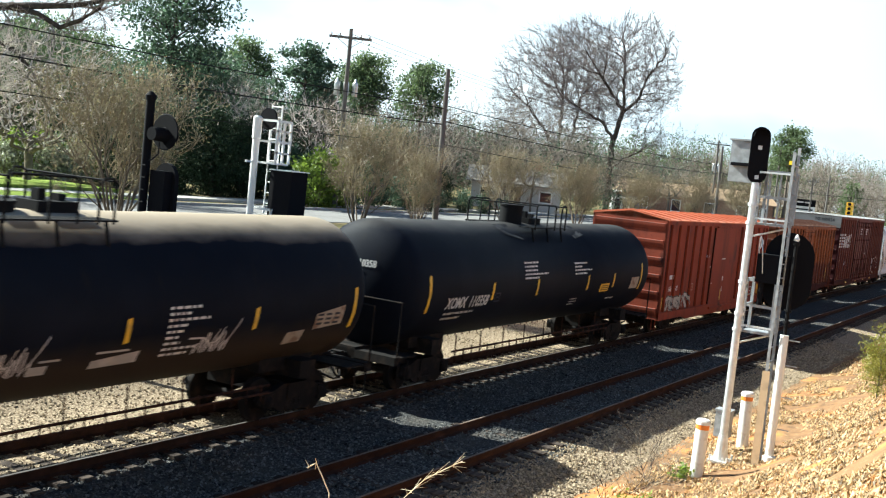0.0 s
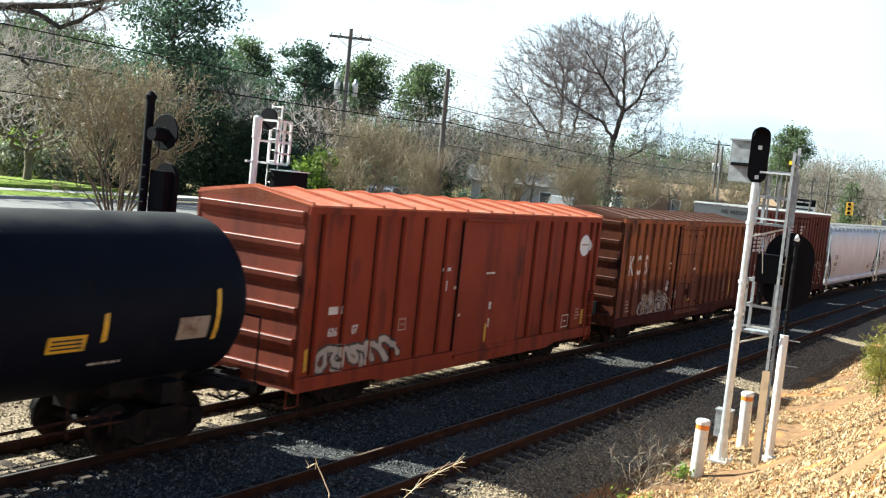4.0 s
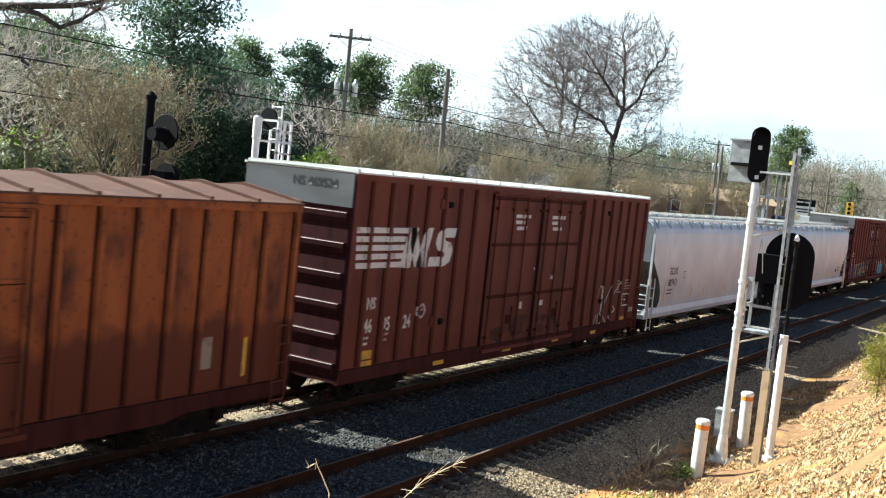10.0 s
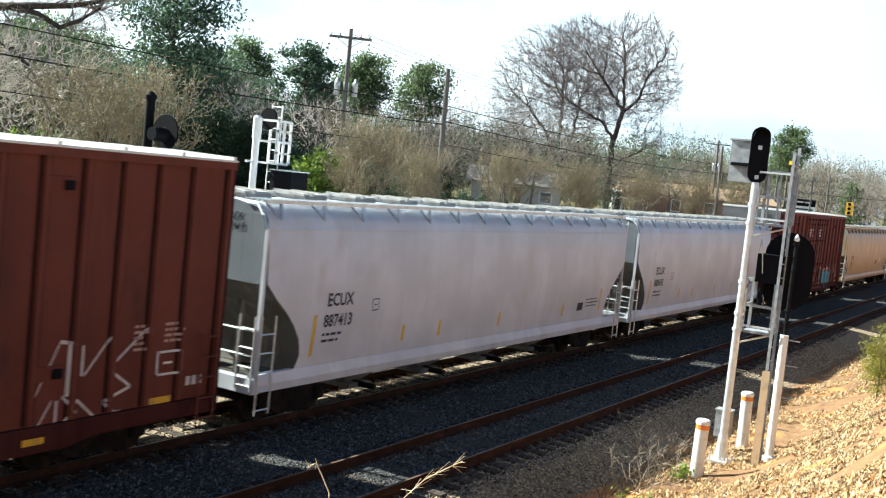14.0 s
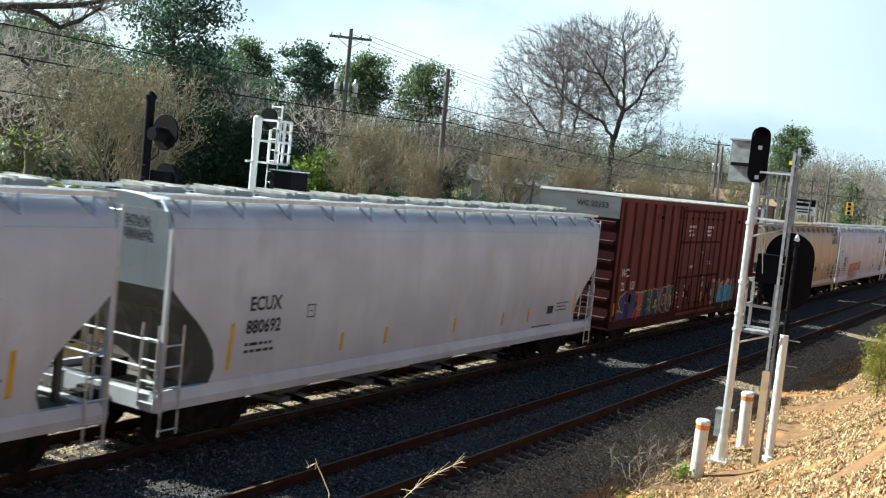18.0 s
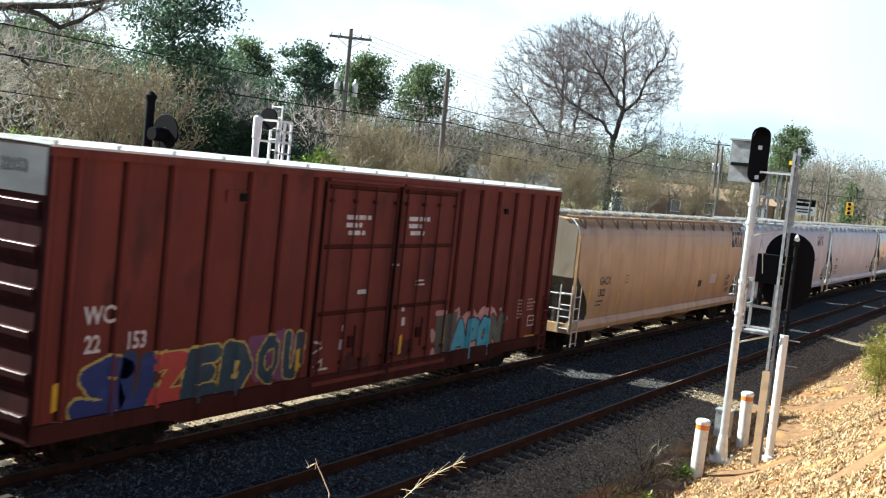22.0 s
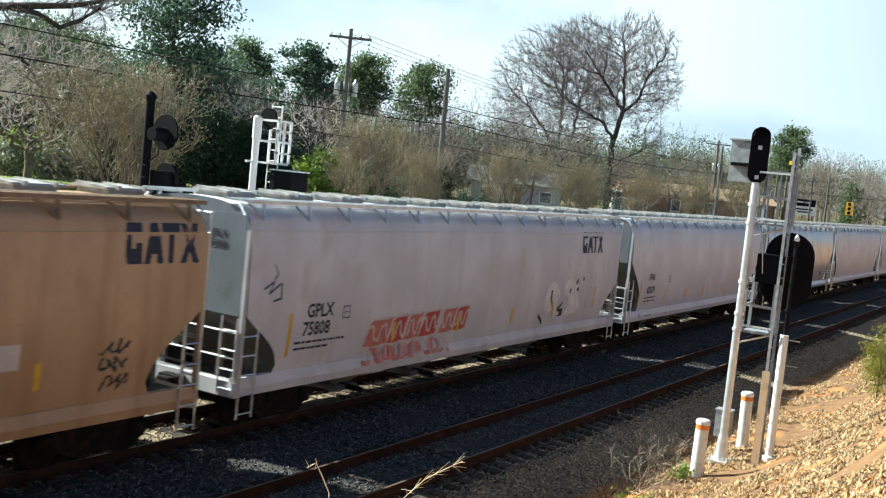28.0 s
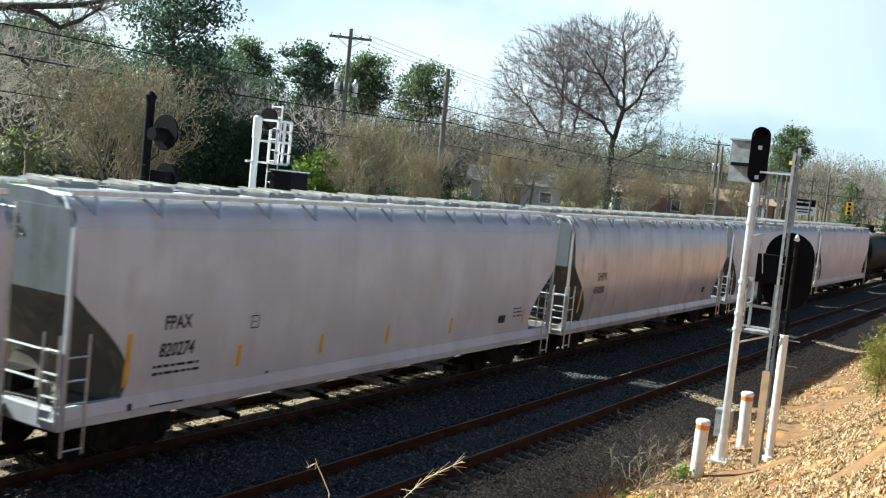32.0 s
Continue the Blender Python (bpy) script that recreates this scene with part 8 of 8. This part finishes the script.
# ---- poles and wires ----
def pole(x, y, top, label, arm=0.0, z0=2.8, turn=0.0, cans=0, lean=0.0):
    p = thing("utility_pole", pose(x, y, z0, 0, lean, turn), label, "utility pole", "utility poles")
    h = top - z0
    bm = bmesh.new()
    tube(bm, (0, 0, 0), (0, 0, h), 0.16, 0.1, n=10)
    part("shaft", bm, M_POLE, p, smooth=True)
    if arm:
        part("crossarm", boxes((-0.06, 0.06, -arm / 2, arm / 2, h - 0.55, h - 0.42)), M_POLE, p)
        for k in (-0.45, -0.25, 0.25, 0.45):
            bm = bmesh.new()
            revolve(bm, [(0.03, h - 0.42), (0.05, h - 0.36), (0.03, h - 0.32), (0.045, h - 0.27)], n=8, centre=(0, arm * k, 0))
            part("insulator", bm, M_GALV, p)
        for s in (-1, 1):
            bm = bmesh.new()
            tube(bm, (0.05, s * arm * 0.3, h - 0.55), (0.05, 0, h - 1.05), 0.02, n=5)
            part("arm_brace", bm, M_GALV, p)
    for i in range(cans):
        a = (i - (cans - 1) / 2) * 0.62
        bm = bmesh.new()
        revolve(bm, [(0.14, h - 3.6), (0.16, h - 3.55), (0.16, h - 2.9), (0.09, h - 2.82), (0.04, h - 2.65)], n=14, centre=(0.3, a * 0.8, 0))
        part("transformer", bm, M_GALV, p, "grey transformer can", smooth=True)
    return p


pole(45.6, 34.7, 12.75, "tall timber pole with a crossarm and transformers", 2.3, turn=35, cans=3, lean=-1.2)
pole(42.7, 26.35, 10.5, "bare timber pole beside the road", lean=-1.5)
pole(119.2, 36.2, 12.5, "timber pole with a crossarm and transformers", 2.6, turn=20, cans=2)
pole(143.6, 35.0, 14.6, "plain timber pole behind the trees")
pole(145.7, 30.8, 9.9, "short timber pole near the billboard", 1.6)
pole(1.0, 26.35, 10.5, "bare timber pole beside the road")
pole(88.0, 26.3, 10.2, "bare timber pole beside the road", lean=-1.0)
pole(133.0, 26.2, 10.0, "bare timber pole beside the road")


def wire(label, a, b, sag, rad):
    bm = bmesh.new()
    a, b = Vector(a), Vector(b)
    pts = [a.lerp(b, k / 16) - Vector((0, 0, sag * 4 * (k / 16) * (1 - k / 16))) for k in range(17)]
    bent(bm, pts, rad, 5)
    tagged(part("overhead_cable", bm, M_WIRE), label, "cable", "overhead cables")


for x0, x1 in ((1.0, 42.7), (42.7, 88.0), (88.0, 133.0)):
    wire("thick black overhead cable along the road", (x0, 26.35, 8.75), (x1, 26.35, 8.6), 0.25, 0.02)
    wire("black overhead cable along the road", (x0, 26.35, 8.0), (x1, 26.35, 7.85), 0.35, 0.024)
    wire("thin black overhead wire along the road", (x0, 26.35, 6.9), (x1, 26.35, 6.8), 0.3, 0.014)
for k in (-1.0, 0.0, 1.0):
    wire("thin power line across the gardens", (45.6, 34.7 + k, 12.5), (119.2, 36.2 + k, 12.2), 0.9, 0.012)
wire("power line beyond the road", (119.2, 36.2, 9.0), (88, 26.3, 8.0), 0.5, 0.02)
wire("power line beyond the road", (119.2, 36.2, 9.0), (143.6, 35, 9.5), 0.6, 0.025)

# ---- buildings ----
M_BRICK = material("red brown brick wall", (0.26, 0.15, 0.10), 0.9, 0.0, (((0.34, 0.22, 0.16), 6, 0.45, 0.6, ONE),), bump=0.2, bump_scale=30)
M_SHINGLE = material("tan shingle roof", (0.36, 0.25, 0.16), 0.9, 0.0, (((0.28, 0.2, 0.13), 5, 0.45, 0.65, ONE),), bump=0.3, bump_scale=14)
M_SIDING = material("pale siding", (0.52, 0.50, 0.47), 0.7, 0.0, (((0.45, 0.43, 0.4), 3, 0.45, 0.65, (0.2, 0.2, 4)),))
M_GREYROOF = material("grey shingle roof", (0.25, 0.24, 0.23), 0.9, 0.0, (((0.2, 0.19, 0.18), 5, 0.45, 0.65, ONE),), bump=0.3, bump_scale=14)
M_BLUESIGN = material("blue sign panel", (0.05, 0.09, 0.35), 0.5)


def house(name, x, y, turn, L, W, wall_h, roof_h, wall_mat, roof_mat, label, z0=2.9, wins=4):
    b = thing(name, pose(x, y, z0, 0, 0, turn), label, "house")
    w = part("wall", boxes((-L / 2, L / 2, -W / 2, W / 2, -0.3, wall_h)), wall_mat, b)
    bm = bmesh.new()
    extrude_yz(bm, [(-W / 2 - 0.5, wall_h), (W / 2 + 0.5, wall_h), (W / 2 + 0.5, wall_h + 0.12), (0, wall_h + roof_h), (-W / 2 - 0.5, wall_h + 0.12)], -L / 2 - 0.5, L / 2 + 0.5)
    roof = part("roof", bm, roof_mat, b)
    part("chimney", boxes((L * 0.2, L * 0.2 + 0.6, 0.2, 0.8, wall_h + roof_h * 0.4, wall_h + roof_h + 0.5)), M_BRICK, roof)
    for i in range(wins):
        cx = -L / 2 + L * (i + 0.5) / wins
        fr = part("window", boxes((cx - 0.55, cx + 0.55, -W / 2 - 0.06, -W / 2 + 0.02, 0.9, wall_h - 0.3)), M_PAINTW, b)
        part("pane", boxes((cx - 0.45, cx + 0.45, -W / 2 - 0.075, -W / 2 - 0.055, 1.0, wall_h - 0.4)), M_GLASS, fr)
    part("door", boxes((-0.45, 0.45, -W / 2 - 0.07, -W / 2 + 0.02, 0.0, 2.05)), M_BARKDARK, b)
    part("gable_board", boxes((-L / 2 - 0.53, -L / 2 - 0.502, -W / 2 - 0.4, W / 2 + 0.4, wall_h - 0.1, wall_h + 0.1)), M_PAINTW, b)
    return b


house("brick_house", 119.5, 39.5, -59, 15.0, 8.0, 2.6, 1.5, M_BRICK, M_SHINGLE, "long low brick building with a tan shingle roof")
house("bungalow", 80.0, 41.5, -62, 7.5, 6.0, 2.2, 1.4, M_SIDING, M_GREYROOF, "pale bungalow half hidden by bare trees", wins=3)
house("brick_house", 141.5, 40.5, -60, 10.0, 7.0, 2.6, 1.4, M_BRICK, M_SHINGLE, "low brick building behind bare trees")
kiosk = thing("shop_front", pose(109.2, 42.6, 2.95, 0, 0, -60), "small white shop front with a blue panel", "shop")
part("wall", boxes((-1.8, 1.8, -1, 1, -0.2, 2.0)), M_PAINTW, kiosk)
part("roof", boxes((-2.0, 2.0, -1.2, 1.2, 2.0, 2.15)), M_GREYROOF, kiosk)
for k in (-1.2, -0.3):
    part("window", boxes((k - 0.3, k + 0.3, -1.03, -0.98, 0.4, 1.7)), M_GLASS, kiosk)
part("sign_panel", boxes((0.5, 1.5, -1.05, -1.0, 0.3, 1.5)), M_BLUESIGN, kiosk)

board = thing("billboard", pose(155.4, 33.7, 3.0, 0, 0, -72), "roadside board with a dark header and white panel", "sign")
part("header", boxes((-1.6, 1.6, -0.08, 0.08, 3.05, 4.05)), M_SIGNALBLACK, board)
part("panel", boxes((-1.6, 1.6, -0.1, 0.06, 1.75, 3.04)), M_PAINTW, board)
for k in (-1.3, 1.3):
    part("post", boxes((k - 0.08, k + 0.08, 0.08, 0.24, -0.2, 4.0)), M_POLE, board)
for x0, x1, z in ((-1.0, -0.1, 3.5), (0.1, 1.0, 3.5)):
    part("lettering", boxes((x0, x1, -0.1, -0.082, z, z + 0.22)), M_LETTERW, board, "bar in place of writing")
for x0, x1, z in ((-1.3, 1.3, 2.5), (-0.8, 0.8, 2.1)):
    part("lettering", boxes((x0, x1, -0.12, -0.102, z, z + 0.2)), M_LETTERK, board, "bar in place of writing")

M_TLIGHT = material("yellow signal housing", (0.75, 0.42, 0.02), 0.5)
tl = thing("traffic_light", pose(105.9, 18.65, 5.0), "yellow four way traffic light on a span wire", "traffic light")
for k in range(3):
    sec = part("section", boxes((-0.3, 0.3, -0.3, 0.3, 0.5 + k * 0.42, 0.88 + k * 0.42)), M_TLIGHT, tl, "yellow lamp section")
    bm = bmesh.new()
    revolve(bm, [(0.15, -0.45), (0.16, -0.3), (0.1, -0.295)], n=12, axis="x", centre=(0, 0, 0.69 + k * 0.42))
    part("visor", bm, M_SIGNALBLACK, sec)
part("hanger", boxes((-0.03, 0.03, -0.03, 0.03, 1.7, 2.3)), M_DARK, tl)
wire("span wire that carries the traffic light", (104.5, 24.0, 7.2), (107.5, 8.0, 7.5), 0.15, 0.02)
for x, y in ((104.5, 24.0), (107.5, 8.0)):
    sp = thing("steel_pole", pose(x, y, -0.5 if y < 20 else 2.4), "plain grey steel pole of the crossing", "pole")
    bm = bmesh.new()
    tube(bm, (0, 0, 0), (0, 0, 8.2 if y < 20 else 5.0), 0.12, 0.08, n=10)
    part("shaft", bm, M_GALV, sp)

# ---- vehicles on the road ----
ROAD_Z = 2.93
VEHICLES = []


def wheel_mesh(rad, wid):
    bm = bmesh.new()
    revolve(bm, [(rad * 0.62, -wid / 2), (rad * 0.95, -wid / 2), (rad, -wid * 0.3), (rad, wid * 0.3), (rad * 0.95, wid / 2), (rad * 0.62, wid / 2)], n=20, axis="y")
    me = bpy.data.meshes.new("tyre")
    bm.to_mesh(me)
    me.materials.append(M_WIRE)
    bm = bmesh.new()
    revolve(bm, [(rad * 0.2, -wid * 0.52), (rad * 0.6, -wid * 0.4), (rad * 0.62, wid * 0.4), (rad * 0.2, wid * 0.5)], n=16, axis="y")
    for k in range(5):
        a = k * math.tau / 5
        box(bm, math.cos(a) * rad * 0.4 - 0.03, math.cos(a) * rad * 0.4 + 0.03, -wid * 0.55, -wid * 0.4, math.sin(a) * rad * 0.4 - 0.03, math.sin(a) * rad * 0.4 + 0.03)
    rim = bpy.data.meshes.new("rim")
    bm.to_mesh(rim)
    rim.materials.append(M_GALV)
    return me, rim


def vehicle(name, label, category, body, cabin, glass, width, paint_mat, axles, rad, lamps):
    """A road vehicle that points to +x: lower body and cabin outlines in x and z, glass quads, wheels at axles."""
    v = thing(name, pose(0, 0, ROAD_Z), label, category)
    hw = width / 2
    bm = bmesh.new()
    extrude_xz(bm, body, -hw, hw)
    part("body", bm, paint_mat, v)
    if cabin:
        bm = bmesh.new()
        extrude_xz(bm, cabin, -hw + 0.04, hw - 0.04)
        zlow = min(z for x, z in cabin)
        for q in bm.verts:
            if q.co.z > zlow + 0.1:
                q.co.y *= 0.84
        part("cabin", bm, paint_mat, v)
    for g in glass:
        for s in (-1, 1):
            bm = bmesh.new()
            zl = min(z for x, z in cabin)
            vs = []
            for x, z in g:
                k = (z - zl) / (max(c for _, c in cabin) - zl)
                vs.append(bm.verts.new((x, s * ((hw - 0.04) * (1 - 0.16 * k) + 0.012), z)))
            bm.faces.new(vs)
            part("side_window", bm, M_GLASS, v)
    tyre, rim = wheel_mesh(rad, 0.24)
    for x in axles:
        for s in (-1, 1):
            w = piece("wheel", tyre, v, pose(x, s * (hw - 0.1), rad))
            piece("rim", rim, w, pose(0, s * 0.01, 0))
            VEHICLES.append((w, x, s * (hw - 0.1), rad, v))
    for nm, x0, x1, y, z0, z1, m in lamps:
        for s in (-1, 1):
            part(nm, boxes((x0, x1, *sorted((s * (hw - 0.02), s * (hw - y))), z0, z1)), m, v)
    return v


M_SILVERCAR = material("silver car paint", (0.36, 0.37, 0.39), 0.4, 0.2, coat=0.3)
M_BLUECAR = material("dark blue car paint", (0.006, 0.009, 0.03), 0.5, 0.0, coat=0.05)
M_TRAILER = material("grey trailer steel", (0.16, 0.16, 0.17), 0.5, 0.4)
M_TAILLAMP = material("red lamp lens", (0.5, 0.02, 0.02), 0.25)
pickup = vehicle("pickup_truck", "silver pickup truck with an open bed", "car",
                 [(-2.5, 0.5), (-2.5, 1.12), (0.9, 1.14), (2.3, 1.1), (2.5, 0.95), (2.5, 0.45), (2.1, 0.4), (-2.2, 0.4)],
                 [(-0.85, 1.12), (-0.75, 1.8), (-0.45, 1.88), (0.35, 1.86), (1.15, 1.12)],
                 [[(-0.65, 1.2), (-0.6, 1.7), (-0.05, 1.7), (-0.05, 1.2)], [(0.05, 1.2), (0.05, 1.7), (0.3, 1.7), (0.85, 1.2)]],
                 1.9, M_SILVERCAR, (-1.5, 1.6), 0.39, [("headlamp", 2.3, 2.51, 0.35, 0.75, 1.0, M_LENS), ("tail_lamp", -2.52, -2.4, 0.2, 0.75, 1.1, M_TAILLAMP), ("mirror", 0.75, 0.9, -0.2, 1.15, 1.35, M_SIGNALBLACK)])
part("bed_floor", boxes((-2.42, -0.9, -0.8, 0.8, 1.122, 1.13)), M_SIGNALBLACK, pickup, "dark open bed")
for s in (-1, 1):
    part("bed_rail", boxes((-2.5, -0.86, s * 0.88 - 0.06, s * 0.88 + 0.06, 1.13, 1.24)), M_SILVERCAR, pickup)
part("tailgate", boxes((-2.53, -2.44, -0.82, 0.82, 0.7, 1.24)), M_SILVERCAR, pickup)
part("bumper", boxes((-2.65, -2.5, -0.9, 0.9, 0.42, 0.62)), M_TANKIRON, pickup, "dark bumper")
van = vehicle("van", "dark blue hatchback van pulling a trailer", "car",
              [(-2.3, 0.4), (-2.35, 0.95), (1.1, 0.98), (2.2, 0.85), (2.4, 0.65), (2.4, 0.35), (-2.1, 0.3)],
              [(-2.32, 0.95), (-2.05, 1.6), (-1.6, 1.68), (0.2, 1.66), (1.3, 0.97)],
              [[(-1.95, 1.05), (-1.8, 1.5), (-0.85, 1.54), (-0.85, 1.05)], [(-0.72, 1.05), (-0.72, 1.54), (0.15, 1.54), (0.85, 1.05)]],
              1.85, M_BLUECAR, (-1.4, 1.45), 0.34, [("headlamp", 2.2, 2.41, 0.35, 0.55, 0.8, M_LENS), ("tail_lamp", -2.38, -2.15, 0.25, 0.75, 1.05, M_TAILLAMP)])
bm = bmesh.new()
v4 = [bm.verts.new(p) for p in ((-2.3, -0.7, 1.05), (-2.3, 0.7, 1.05), (-2.1, 0.62, 1.52), (-2.1, -0.62, 1.52))]
bm.faces.new(v4)
for q in bm.verts:
    q.co.x -= 0.03
part("rear_window", bm, M_GLASS, van)
part("bumper", boxes((-2.45, -2.3, -0.85, 0.85, 0.4, 0.6)), M_GALV, van, "bright bumper")
trailer = vehicle("trailer", "low grey trailer under a white sheet", "trailer",
                  [(-0.7, 0.45), (-0.7, 0.8), (1.05, 0.8), (1.05, 0.45)], [], [], 1.6, M_TRAILER, (0.2,), 0.3, [])
bm = bmesh.new()
extrude_xz(bm, [(-0.66, 0.8), (-0.6, 1.05), (0.2, 1.14), (0.85, 1.05), (1.0, 0.8)], -0.75, 0.75)
part("sheet", bm, M_PAINTW, trailer, "white sheet")
part("drawbar", boxes((1.05, 1.65, -0.05, 0.05, 0.45, 0.55)), M_DARK, trailer)
ROUTES = [(pickup, 21.5 - 12.2 * 0.6, 12.2), (van, 24.95 - 13.3 * 2.6, 13.3), (trailer, 20.95 - 13.3 * 2.6, 13.3)]


# ---- what moves ----
def motions():
    for car, x in CARS:
        walk(car, [(t / 2, pose(x - travel(t / 2), YT, 0)) for t in range(65)])
    for w, dx in WHEELS:
        walk(w, [(t / 10, pose(dx, 0, WHEEL_R) @ Matrix.Rotation(-travel(t / 10) / WHEEL_R, 4, "Y")) for t in range(321)])
    speed = {}
    for v, x, pace in ROUTES:
        speed[v] = pace
        walk(v, [(t, pose(x + pace * t, 28.9, ROAD_Z)) for t in range(33)])
    for w, x, y, rad, v in VEHICLES:
        walk(w, [(t / 30, pose(x, y, rad) @ Matrix.Rotation(speed[v] * t / 30 / rad, 4, "Y")) for t in range(961)])


motions()
